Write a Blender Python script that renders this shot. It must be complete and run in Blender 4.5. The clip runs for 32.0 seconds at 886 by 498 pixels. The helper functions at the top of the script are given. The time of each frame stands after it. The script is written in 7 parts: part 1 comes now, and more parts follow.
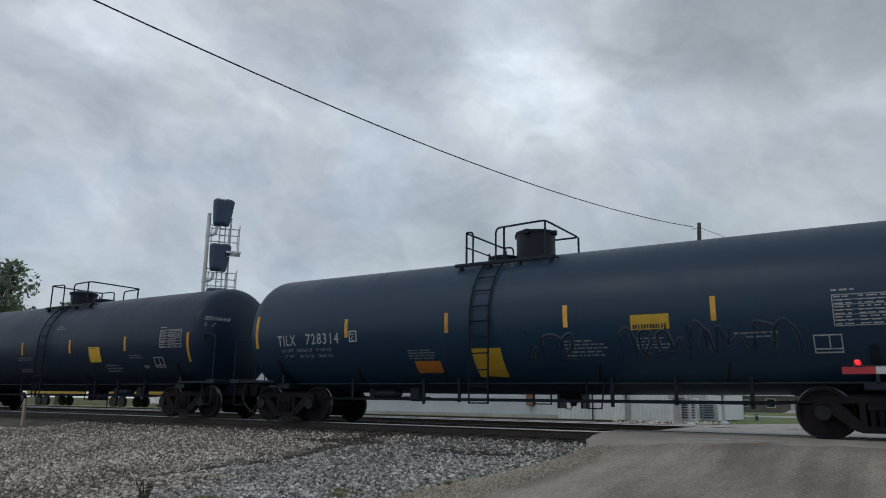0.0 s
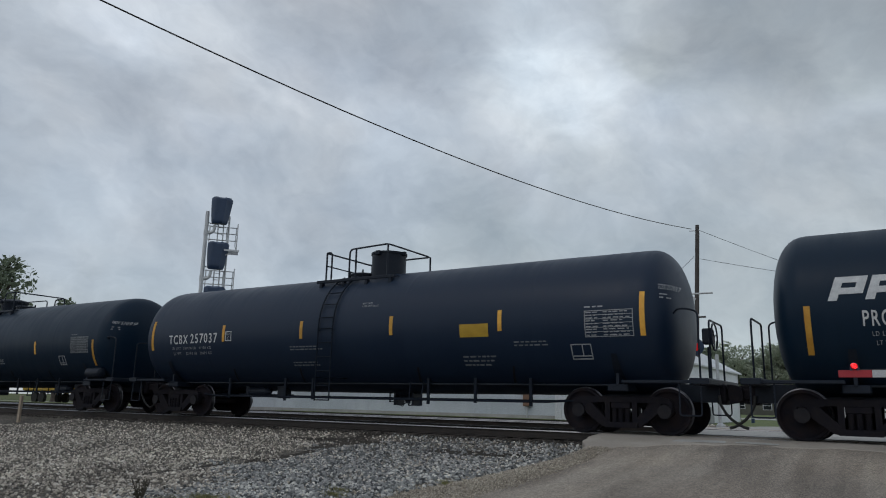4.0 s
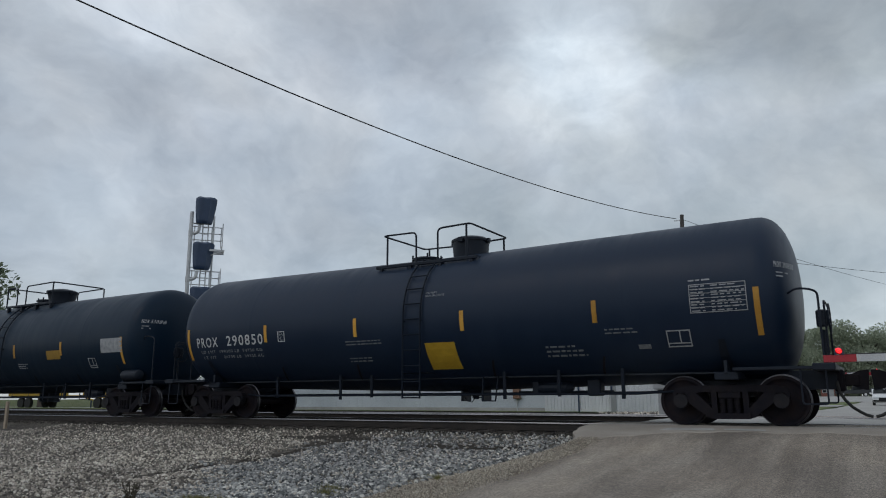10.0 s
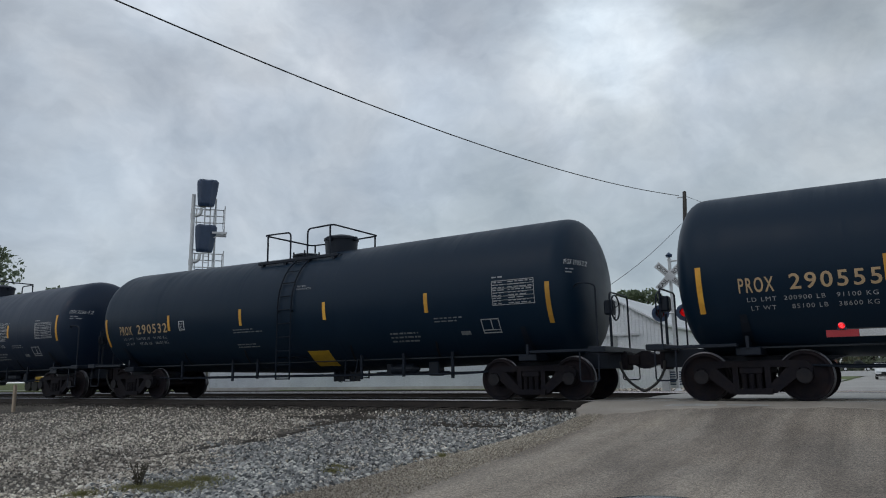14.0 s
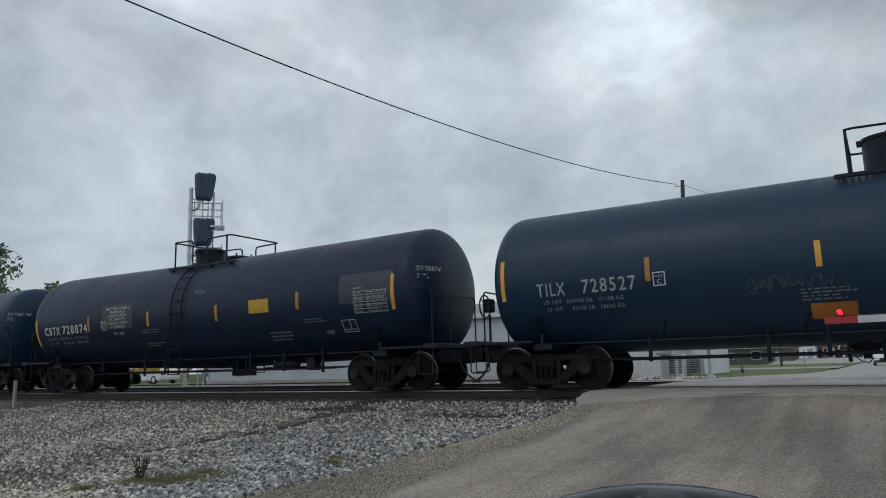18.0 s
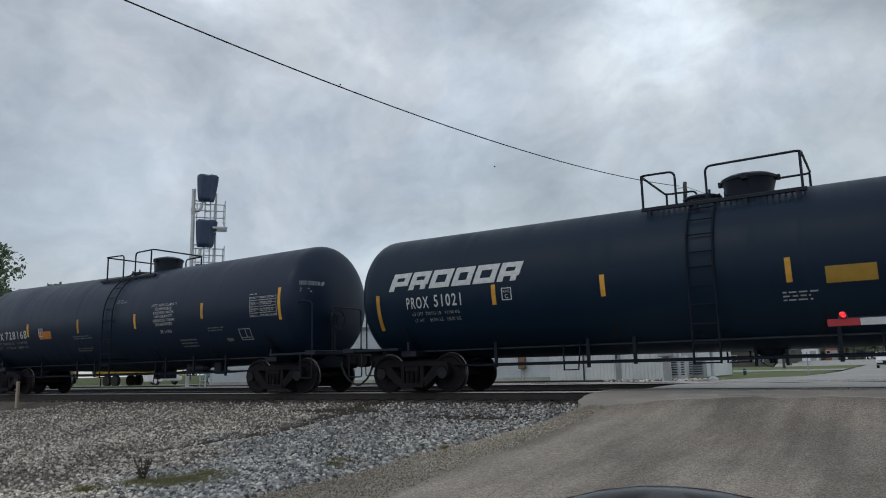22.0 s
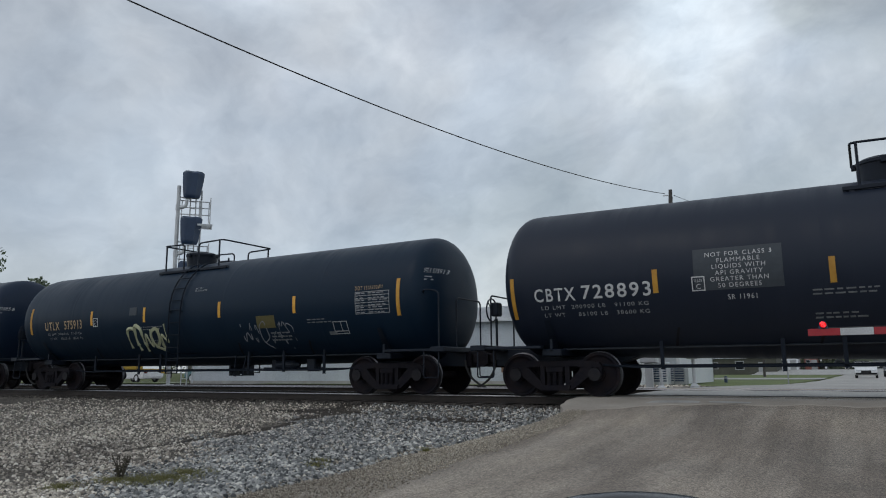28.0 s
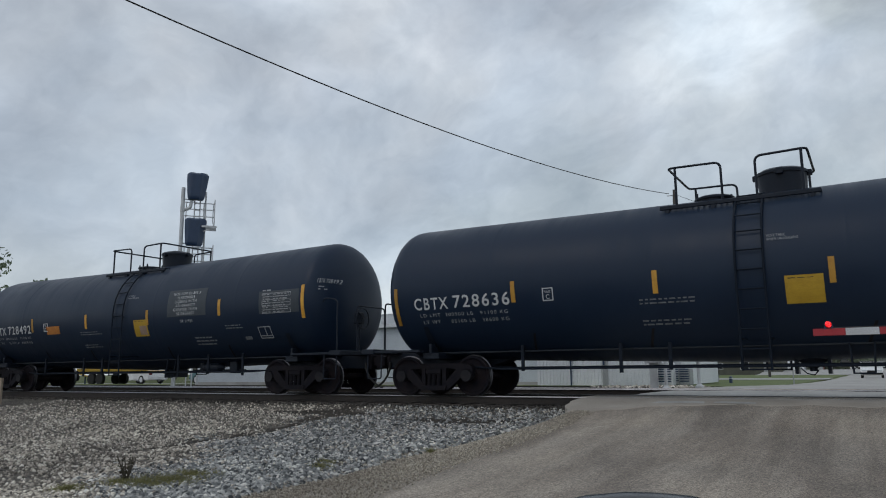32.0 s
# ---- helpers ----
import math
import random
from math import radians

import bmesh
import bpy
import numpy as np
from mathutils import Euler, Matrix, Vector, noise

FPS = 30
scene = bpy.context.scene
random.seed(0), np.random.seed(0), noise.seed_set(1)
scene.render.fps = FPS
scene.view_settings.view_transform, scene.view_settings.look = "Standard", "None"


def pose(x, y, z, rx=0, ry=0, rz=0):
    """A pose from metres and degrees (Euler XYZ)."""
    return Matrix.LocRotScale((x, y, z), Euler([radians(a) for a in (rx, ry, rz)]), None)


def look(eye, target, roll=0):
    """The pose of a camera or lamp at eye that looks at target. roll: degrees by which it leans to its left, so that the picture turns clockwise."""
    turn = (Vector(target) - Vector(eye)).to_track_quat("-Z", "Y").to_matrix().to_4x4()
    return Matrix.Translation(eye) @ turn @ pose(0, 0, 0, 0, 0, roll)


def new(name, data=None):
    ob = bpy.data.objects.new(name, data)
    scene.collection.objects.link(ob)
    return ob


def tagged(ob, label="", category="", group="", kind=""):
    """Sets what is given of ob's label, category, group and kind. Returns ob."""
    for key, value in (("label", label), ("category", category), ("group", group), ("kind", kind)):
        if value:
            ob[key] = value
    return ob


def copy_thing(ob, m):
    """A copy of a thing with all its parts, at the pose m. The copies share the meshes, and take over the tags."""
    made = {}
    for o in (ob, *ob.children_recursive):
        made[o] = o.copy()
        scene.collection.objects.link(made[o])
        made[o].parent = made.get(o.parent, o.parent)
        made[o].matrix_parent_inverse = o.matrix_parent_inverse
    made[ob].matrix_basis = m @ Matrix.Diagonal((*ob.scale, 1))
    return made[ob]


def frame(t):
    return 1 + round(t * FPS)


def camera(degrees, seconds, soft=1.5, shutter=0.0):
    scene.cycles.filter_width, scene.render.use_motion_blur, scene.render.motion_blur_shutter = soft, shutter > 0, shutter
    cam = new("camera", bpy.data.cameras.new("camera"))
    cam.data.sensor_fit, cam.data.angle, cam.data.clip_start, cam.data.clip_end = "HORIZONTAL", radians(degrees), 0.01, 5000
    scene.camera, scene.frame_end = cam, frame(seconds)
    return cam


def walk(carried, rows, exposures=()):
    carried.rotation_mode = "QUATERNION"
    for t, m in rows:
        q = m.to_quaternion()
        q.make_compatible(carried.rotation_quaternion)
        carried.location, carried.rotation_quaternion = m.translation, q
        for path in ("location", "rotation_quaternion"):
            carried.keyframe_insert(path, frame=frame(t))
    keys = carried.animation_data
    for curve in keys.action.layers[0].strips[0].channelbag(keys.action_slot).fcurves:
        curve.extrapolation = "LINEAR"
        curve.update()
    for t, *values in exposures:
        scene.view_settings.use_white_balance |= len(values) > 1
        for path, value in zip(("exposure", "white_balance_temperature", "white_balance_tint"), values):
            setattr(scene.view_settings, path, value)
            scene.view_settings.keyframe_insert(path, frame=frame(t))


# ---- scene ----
# World: the track runs along x, the train rolls towards -x, rail tops at z = 0.
cam = camera(63.5, 32.0, 1.05)
EYE = (0.0, 0.0, 0.535)
PATH = [
    (0.0, 32.44, 12.12, -0.81),
    (0.5, 32.52, 12.23, -0.90),
    (1.0, 32.58, 12.28, -0.95),
    (1.5, 32.58, 12.28, -0.97),
    (2.0, 32.42, 12.39, -0.94),
    (2.5, 32.31, 12.46, -0.98),
    (3.0, 32.20, 12.47, -1.22),
    (3.5, 32.14, 12.35, -1.27),
    (4.0, 32.19, 12.13, -1.25),
    (4.5, 32.29, 11.94, -0.98),
    (6.5, 32.00, 11.64, 0.05),
    (7.0, 32.00, 11.80, 0.24),
    (7.5, 32.05, 12.04, 0.45),
    (8.0, 31.99, 12.25, 0.26),
    (8.5, 31.84, 12.23, -0.07),
    (9.0, 31.68, 12.16, -0.22),
    (9.5, 31.53, 12.02, -0.04),
    (10.0, 31.42, 11.74, 0.23),
    (10.5, 31.29, 11.38, 0.54),
    (11.0, 31.25, 11.10, 0.78),
    (11.5, 31.39, 10.99, 0.86),
    (12.0, 31.43, 11.02, 0.67),
    (12.5, 31.39, 10.93, 0.61),
    (13.0, 31.45, 10.71, 0.73),
    (13.5, 31.68, 10.41, 0.86),
    (15.5, 31.70, 9.62, 0.87),
    (16.0, 31.70, 9.62, 1.11),
    (16.5, 31.74, 9.62, 1.26),
    (17.0, 31.74, 9.53, 1.43),
    (17.5, 31.73, 9.41, 1.49),
    (18.0, 31.72, 9.41, 1.46),
    (18.5, 31.75, 9.46, 1.47),
    (19.0, 31.79, 9.48, 1.47),
    (19.5, 31.78, 9.48, 1.42),
    (20.0, 31.84, 9.51, 1.29),
    (20.5, 31.88, 9.56, 1.22),
    (21.0, 31.93, 9.57, 1.28),
    (21.5, 31.93, 9.57, 1.32),
    (22.0, 31.88, 9.54, 1.36),
    (22.5, 31.74, 9.54, 1.37),
    (23.0, 31.61, 9.54, 1.43),
    (23.5, 31.50, 9.51, 1.58),
    (24.0, 31.35, 9.51, 1.47),
    (24.5, 31.17, 9.54, 1.35),
    (25.0, 31.03, 9.63, 1.11),
    (25.5, 30.98, 9.71, 0.91),
    (27.5, 30.58, 9.71, 0.37),
    (28.0, 30.56, 9.71, 0.35),
    (28.5, 30.52, 9.76, 0.24),
    (29.0, 30.52, 9.82, 0.26),
    (29.5, 30.65, 9.91, 0.36),
    (30.0, 30.80, 9.98, 0.42),
    (30.5, 30.88, 9.98, 0.44),
    (31.0, 30.91, 9.89, 0.45),
    (31.5, 30.90, 9.79, 0.48),
    (32.0, 30.90, 9.78, 0.47),
]
walk(cam, [(t, pose(*EYE, 90 + p, r, y)) for t, y, p, r in PATH], [(0, 0.05), (4.5, 0.0), (9, 0.02), (13, 0.07), (16, 0.14), (25, 0.13), (32, 0.14)])

# ---- light ----
TRACK_Y = 15.57          # centre line of the near track
world = bpy.data.worlds.new("overcast_sky")
scene.world = world
world.use_nodes = True
wn, wl = world.node_tree.nodes, world.node_tree.links
sky = wn.new("ShaderNodeTexSky")
sky.sky_type, sky.sun_disc = "NISHITA", False
sky.sun_elevation, sky.sun_rotation = radians(48), radians(200)
wn["Background"].inputs["Strength"].default_value = 0.10
wl.new(sky.outputs["Color"], wn["Background"].inputs["Color"])
sun = new("sun", bpy.data.lights.new("sun", "SUN"))
sun.data.energy, sun.data.angle, sun.data.color = 0.9, radians(25), (1.0, 0.96, 0.9)
sun.matrix_world = look((0, 0, 100), (math.sin(radians(200)) * -60, math.cos(radians(200)) * -60, 33))


# ---- materials ----
def shader(name, rough=0.6, metal=0.0, spec=0.5):
    m = bpy.data.materials.new(name)
    m.use_nodes = True
    b = m.node_tree.nodes["Principled BSDF"]
    b.inputs["Roughness"].default_value, b.inputs["Metallic"].default_value = rough, metal
    b.inputs["Specular IOR Level"].default_value = spec
    return m, m.node_tree.nodes, m.node_tree.links, b


def noise_node(n, l, vec, scale, detail=4.0, rough=0.55):
    t = n.new("ShaderNodeTexNoise")
    t.inputs["Scale"].default_value, t.inputs["Detail"].default_value, t.inputs["Roughness"].default_value = scale, detail, rough
    l.new(vec, t.inputs["Vector"])
    return t.outputs["Fac"]


def mapped(n, l, scale=(1, 1, 1), where="Object"):
    c, mp = n.new("ShaderNodeTexCoord"), n.new("ShaderNodeMapping")
    mp.inputs["Scale"].default_value = scale
    l.new(c.outputs[where], mp.inputs["Vector"])
    return mp.outputs["Vector"]


def ramp(n, l, fac, stops):
    r = n.new("ShaderNodeValToRGB")
    e = r.color_ramp.elements
    while len(e) < len(stops):
        e.new(0.5)
    for k, (p, c) in zip(e, stops):
        k.position, k.color = p, (*c, 1)
    l.new(fac, r.inputs["Fac"])
    return r.outputs["Color"]


def mixed(n, l, a, b, fac, mode="MIX"):
    x = n.new("ShaderNodeMix")
    x.data_type, x.blend_type = "RGBA", mode
    for key, v in (("Factor", fac), ("A", a), ("B", b)):
        s = [i for i in x.inputs if i.name == key and i.type == ("VALUE" if key == "Factor" else "RGBA")][0]
        if isinstance(v, (int, float)):
            s.default_value = v
        elif isinstance(v, tuple):
            s.default_value = (*v, 1)
        else:
            l.new(v, s)
    return [o for o in x.outputs if o.type == "RGBA"][0]


def bumped(n, l, b, height, strength, distance=0.01):
    u = n.new("ShaderNodeBump")
    u.inputs["Strength"].default_value, u.inputs["Distance"].default_value = strength, distance
    l.new(height, u.inputs["Height"])
    l.new(u.outputs["Normal"], b.inputs["Normal"])


def surface(name, col, col2, rough=0.6, scale=2.0, fine=40.0, bump=0.15, metal=0.0, spec=0.5, stretch=(1, 1, 1), per_piece=0.0):
    """A surface with two colours blended at a large and a small scale, uneven gloss and fine relief."""
    m, n, l, b = shader(name, rough, metal, spec)
    v = mapped(n, l, stretch)
    big, small = noise_node(n, l, v, scale), noise_node(n, l, v, fine, 3)
    c = ramp(n, l, big, [(0.35, col), (0.68, col2)])
    c = mixed(n, l, c, ramp(n, l, small, [(0.3, (0.72, 0.72, 0.72)), (0.7, (1.2, 1.2, 1.2))]), 0.7, "MULTIPLY")
    if per_piece:
        o = n.new("ShaderNodeObjectInfo")
        c = mixed(n, l, c, ramp(n, l, o.outputs["Random"], [(0, (1 - per_piece,) * 3), (1, (1 + per_piece,) * 3)]), 1.0, "MULTIPLY")
    l.new(c, b.inputs["Base Color"])
    g = n.new("ShaderNodeMapRange")
    g.inputs["To Min"].default_value, g.inputs["To Max"].default_value = max(rough - 0.12, 0.05), min(rough + 0.12, 1)
    l.new(big, g.inputs["Value"])
    l.new(g.outputs["Result"], b.inputs["Roughness"])
    if bump:
        bumped(n, l, b, small, bump)
    return m


def tank_paint(name, col, dirt, rough, spec):
    """Black tank enamel: road film and rain streaks run down the shell, dust lies along the belly."""
    m, n, l, b = shader(name, rough, 0, spec)
    v = mapped(n, l, (0.5, 0.5, 0.5))
    info = n.new("ShaderNodeObjectInfo")
    vs = mapped(n, l, (2.2, 0.1, 0.12))
    add = n.new("ShaderNodeVectorMath")
    add.operation = "ADD"
    l.new(vs, add.inputs[0])
    l.new(info.outputs["Random"], add.inputs[1])
    streak = noise_node(n, l, add.outputs[0], 2.2, 5, 0.65)
    cloud = noise_node(n, l, v, 1.7, 5)
    grain = noise_node(n, l, v, 160, 2)
    f = n.new("ShaderNodeMath")
    f.operation = "MULTIPLY"
    l.new(streak, f.inputs[0]), l.new(cloud, f.inputs[1])
    c = ramp(n, l, f.outputs[0], [(0.2, col), (0.48, dirt)])
    c = mixed(n, l, c, ramp(n, l, grain, [(0.3, (0.8, 0.8, 0.8)), (0.7, (1.15, 1.15, 1.15))]), 0.6, "MULTIPLY")
    l.new(c, b.inputs["Base Color"])
    g = n.new("ShaderNodeMapRange")
    g.inputs["To Min"].default_value, g.inputs["To Max"].default_value = rough - 0.1, rough + 0.16
    l.new(f.outputs[0], g.inputs["Value"])
    g.inputs["From Min"].default_value, g.inputs["From Max"].default_value = 0.1, 0.5
    l.new(g.outputs["Result"], b.inputs["Roughness"])
    bumped(n, l, b, cloud, 0.25, 0.02)
    return m


def glow(name, col, power):
    m, n, l, b = shader(name, 0.3)
    b.inputs["Base Color"].default_value = (*col, 1)
    b.inputs["Emission Color"].default_value, b.inputs["Emission Strength"].default_value = (*col, 1), power
    return m


def stones(name, stops):
    m, n, l, b = shader(name, 0.85, 0, 0.3)
    g = n.new("ShaderNodeNewGeometry")
    c = ramp(n, l, g.outputs["Random Per Island"], stops)
    v = mapped(n, l)
    c = mixed(n, l, c, ramp(n, l, noise_node(n, l, v, 0.35, 3), [(0.35, (0.72, 0.7, 0.68)), (0.7, (1.12, 1.1, 1.05))]), 1.0, "MULTIPLY")
    c = mixed(n, l, c, ramp(n, l, noise_node(n, l, v, 70, 2), [(0.3, (0.75,) * 3), (0.7, (1.2,) * 3)]), 0.8, "MULTIPLY")
    l.new(c, b.inputs["Base Color"])
    return m


def leafy(name, a, b2):
    m, n, l, b = shader(name, 0.6, 0, 0.3)
    g = n.new("ShaderNodeNewGeometry")
    c = ramp(n, l, g.outputs["Random Per Island"], [(0, a), (1, b2)])
    l.new(c, b.inputs["Base Color"])
    thin, both = n.new("ShaderNodeBsdfTranslucent"), n.new("ShaderNodeMixShader")
    l.new(c, thin.inputs["Color"])
    both.inputs[0].default_value = 0.4
    l.new(b.outputs[0], both.inputs[1]), l.new(thin.outputs[0], both.inputs[2])
    l.new(both.outputs[0], n["Material Output"].inputs["Surface"])
    return m


# enamel colours with veiling glare put in: the blacks are lifted and blued
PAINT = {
    "a": tank_paint("glare_lifted_blue_black_enamel", (0.008, 0.029, 0.060), (0.012, 0.037, 0.072), 0.42, 0.34),
    "b": tank_paint("glare_lifted_black_enamel", (0.009, 0.020, 0.043), (0.012, 0.025, 0.049), 0.44, 0.26),
    "c": tank_paint("glare_lifted_green_black_enamel", (0.005, 0.017, 0.035), (0.007, 0.020, 0.039), 0.44, 0.18),
    "d": tank_paint("glare_lifted_brown_black_enamel", (0.012, 0.018, 0.033), (0.017, 0.023, 0.039), 0.46, 0.27),
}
# black steels blued in colour the same way, standing in for glare
STEEL_BLACK = surface("black_steel", (0.007, 0.012, 0.022), (0.012, 0.017, 0.028), 0.5, 3, 60, 0.2, 0, 0.25)
SOOTY = surface("sooty_steel", (0.008, 0.013, 0.022), (0.013, 0.018, 0.029), 0.75, 4, 60, 0.2, 0, 0.2)
TRUCK = surface("oily_cast_iron", (0.010, 0.010, 0.015), (0.020, 0.017, 0.019), 0.75, 5, 90, 0.35, 0, 0.10)
WHEEL = surface("rolled_steel", (0.009, 0.009, 0.014), (0.021, 0.015, 0.016), 0.7, 4, 70, 0.2, 0, 0.12)
TREAD = surface("polished_tread", (0.09, 0.09, 0.10), (0.17, 0.17, 0.18), 0.42, 6, 80, 0.05, 1.0)
CAP = surface("bearing_cap", (0.012, 0.012, 0.016), (0.022, 0.020, 0.022), 0.65, 8, 60, 0.2, 0, 0.2)
# paler steel that carries the thin highlight of the belly seam as colour
SEAM_LIT = surface("highlit_seam", (0.016, 0.022, 0.032), (0.030, 0.037, 0.047), 0.6, 3, 60, 0.1)
LADDER = surface("painted_ladder_steel", (0.005, 0.010, 0.019), (0.008, 0.013, 0.023), 0.55, 3, 60, 0.1, 0, 0.15)
YELLOW = surface("reflective_yellow", (0.54, 0.26, 0.028), (0.65, 0.345, 0.045), 0.5, 6, 120, 0.05, per_piece=0.35)
AMBER = surface("amber_decal", (0.42, 0.14, 0.02), (0.52, 0.20, 0.03), 0.55, 5, 90, 0.05, per_piece=0.15)
OCHRE = surface("ochre_decal", (0.29, 0.165, 0.017), (0.35, 0.205, 0.025), 0.55, 5, 90, 0.05)
LEMON = surface("yellow_decal", (0.48, 0.29, 0.02), (0.58, 0.36, 0.03), 0.55, 5, 90, 0.05, per_piece=0.15)
STENCIL = surface("white_stencil", (0.62, 0.63, 0.63), (0.50, 0.51, 0.52), 0.6, 9, 140, 0.05)
STENCIL_OLD = surface("worn_stencil", (0.38, 0.39, 0.40), (0.25, 0.26, 0.27), 0.65, 9, 140, 0.05)
STENCIL_DIM = surface("road_grimed_stencil", (0.12, 0.13, 0.14), (0.21, 0.22, 0.23), 0.65, 9, 140, 0.05)
STENCIL_TAN = surface("tan_stencil", (0.50, 0.36, 0.20), (0.42, 0.30, 0.18), 0.65, 9, 140, 0.05)
PATCH = surface("grey_touch_up", (0.030, 0.039, 0.050), (0.044, 0.055, 0.068), 0.55, 5, 90, 0.05)
INK = surface("black_ink", (0.015, 0.015, 0.014), (0.03, 0.028, 0.025), 0.6, 8, 90, 0.05)
SPRAY_WHITE = surface("white_spray_paint", (0.55, 0.57, 0.58), (0.40, 0.42, 0.43), 0.7, 6, 60, 0.05)
SPRAY_LILAC = surface("lilac_spray_paint", (0.36, 0.33, 0.45), (0.45, 0.42, 0.52), 0.7, 6, 60, 0.05)
SPRAY_GREEN = surface("green_spray_paint", (0.22, 0.36, 0.26), (0.30, 0.42, 0.33), 0.7, 6, 60, 0.05)
RUBBER = surface("hose_rubber", (0.018, 0.018, 0.018), (0.03, 0.03, 0.03), 0.6, 6, 90, 0.1)
RAIL_SIDE = surface("rusty_rail", (0.020, 0.016, 0.014), (0.040, 0.031, 0.026), 0.8, 4, 80, 0.3)
RAIL_TOP = surface("polished_railhead", (0.22, 0.22, 0.23), (0.32, 0.32, 0.33), 0.34, 1.5, 40, 0.03, 1.0)
TIE = surface("creosoted_timber", (0.035, 0.028, 0.024), (0.07, 0.058, 0.048), 0.85, 3, 50, 0.5, stretch=(1, 0.15, 1), per_piece=0.3)
GALV = surface("galvanised_steel", (0.55, 0.56, 0.57), (0.68, 0.69, 0.70), 0.5, 4, 60, 0.1, 0.1)
ALUM = surface("painted_silver_pole", (0.5, 0.51, 0.52), (0.6, 0.61, 0.61), 0.45, 3, 60, 0.05, 0.2)
SIGNAL_BLACK = surface("signal_black", (0.016, 0.038, 0.085), (0.024, 0.050, 0.104), 0.45, 3, 60, 0.08)
WHITE_BOARD = surface("white_sign_sheet", (0.55, 0.56, 0.575), (0.48, 0.49, 0.50), 0.5, 3, 60, 0.05)
RED_SHEET = surface("red_reflective", (0.32, 0.014, 0.025), (0.38, 0.025, 0.035), 0.45, 4, 60, 0.05)
RED_LAMP = glow("red_lamp", (0.9, 0.006, 0.010), 0.20)
RED_LED = glow("red_led", (1.0, 0.04, 0.05), 2.6)
SPRAY_LIME = surface("pale_lime_spray_paint", (0.38, 0.40, 0.24), (0.46, 0.47, 0.32), 0.7, 6, 60, 0.05)
SPRAY_FADED = surface("faded_spray_paint", (0.035, 0.045, 0.06), (0.06, 0.07, 0.085), 0.7, 6, 60, 0.05)
SPRAY_DIM = surface("dim_grey_spray_paint", (0.16, 0.17, 0.19), (0.22, 0.23, 0.25), 0.7, 6, 60, 0.05)
WORN_DECAL = surface("bleached_decal", (0.30, 0.20, 0.15), (0.36, 0.25, 0.20), 0.6, 6, 60, 0.05)
FADED_DECAL = surface("faded_olive_decal", (0.10, 0.085, 0.025), (0.13, 0.11, 0.04), 0.6, 6, 60, 0.05)
RED_LENS = surface("unlit_red_lens", (0.10, 0.008, 0.008), (0.14, 0.012, 0.012), 0.2, 4, 60, 0.0)
POLE_WOOD = surface("weathered_pole", (0.050, 0.045, 0.042), (0.095, 0.085, 0.078), 0.85, 3, 40, 0.4, stretch=(3, 3, 0.3))
RAW_WOOD = surface("raw_timber", (0.33, 0.26, 0.19), (0.42, 0.34, 0.26), 0.8, 3, 40, 0.3, stretch=(3, 3, 0.3))
CABLE = surface("black_cable", (0.015, 0.015, 0.016), (0.025, 0.025, 0.026), 0.6, 3, 30, 0.0)
SIDING = surface("pale_blue_metal_siding", (0.52, 0.56, 0.60), (0.62, 0.66, 0.69), 0.5, 0.6, 20, 0.05, 0.1)
SIDING_WHITE = surface("white_metal_siding", (0.66, 0.68, 0.70), (0.76, 0.77, 0.78), 0.5, 0.8, 20, 0.05, 0.1)
ROOF_METAL = surface("light_metal_roof", (0.55, 0.57, 0.58), (0.68, 0.69, 0.70), 0.45, 0.7, 20, 0.05, 0.2)
OLIVE = surface("olive_siding", (0.075, 0.076, 0.060), (0.105, 0.105, 0.085), 0.75, 1.0, 30, 0.2)
GREY_BLOCK = surface("grey_blockwork", (0.30, 0.31, 0.31), (0.38, 0.39, 0.39), 0.8, 1.2, 25, 0.2)
CREAM = surface("cream_clapboard", (0.50, 0.44, 0.28), (0.60, 0.54, 0.36), 0.7, 1.2, 25, 0.1)
BRICK_RED = surface("red_brick", (0.24, 0.09, 0.07), (0.32, 0.13, 0.10), 0.85, 2, 30, 0.2)
BROWN_BOX = surface("brown_enamel", (0.20, 0.11, 0.07), (0.26, 0.15, 0.10), 0.5, 4, 40, 0.1)
CONCRETE = surface("old_concrete", (0.34, 0.33, 0.31), (0.46, 0.45, 0.43), 0.85, 1.5, 45, 0.3)
LIP = surface("sandy_asphalt", (0.325, 0.288, 0.245), (0.405, 0.362, 0.312), 0.85, 1.3, 70, 0.35)
FAR_ROAD = surface("pale_worn_pavement", (0.33, 0.312, 0.287), (0.43, 0.41, 0.382), 0.75, 0.5, 20, 0.2, stretch=(1, 0.4, 1))
GRASS = surface("mown_grass", (0.085, 0.120, 0.030), (0.155, 0.185, 0.055), 0.9, 0.8, 30, 0.6)
BLADES = leafy("grass_blades", (0.16, 0.165, 0.05), (0.37, 0.34, 0.15))
DRY = leafy("dry_stalks", (0.045, 0.04, 0.03), (0.10, 0.09, 0.06))
DRY_STEM = surface("dry_stem", (0.05, 0.042, 0.032), (0.09, 0.078, 0.06), 0.8, 8, 60, 0.1)
MUDDY_WATER = surface("muddy_water", (0.12, 0.115, 0.105), (0.17, 0.16, 0.145), 0.14, 3, 20, 0.02)
# distance haze is put into the leaf colours, each paler than the last
LEAF = leafy("summer_leaves", (0.11, 0.145, 0.09), (0.21, 0.25, 0.155))
LEAF_PALE_HAZE = leafy("haze_paled_leaves", (0.13, 0.165, 0.11), (0.26, 0.30, 0.21))
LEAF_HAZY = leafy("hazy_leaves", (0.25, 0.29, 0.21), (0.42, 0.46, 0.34))
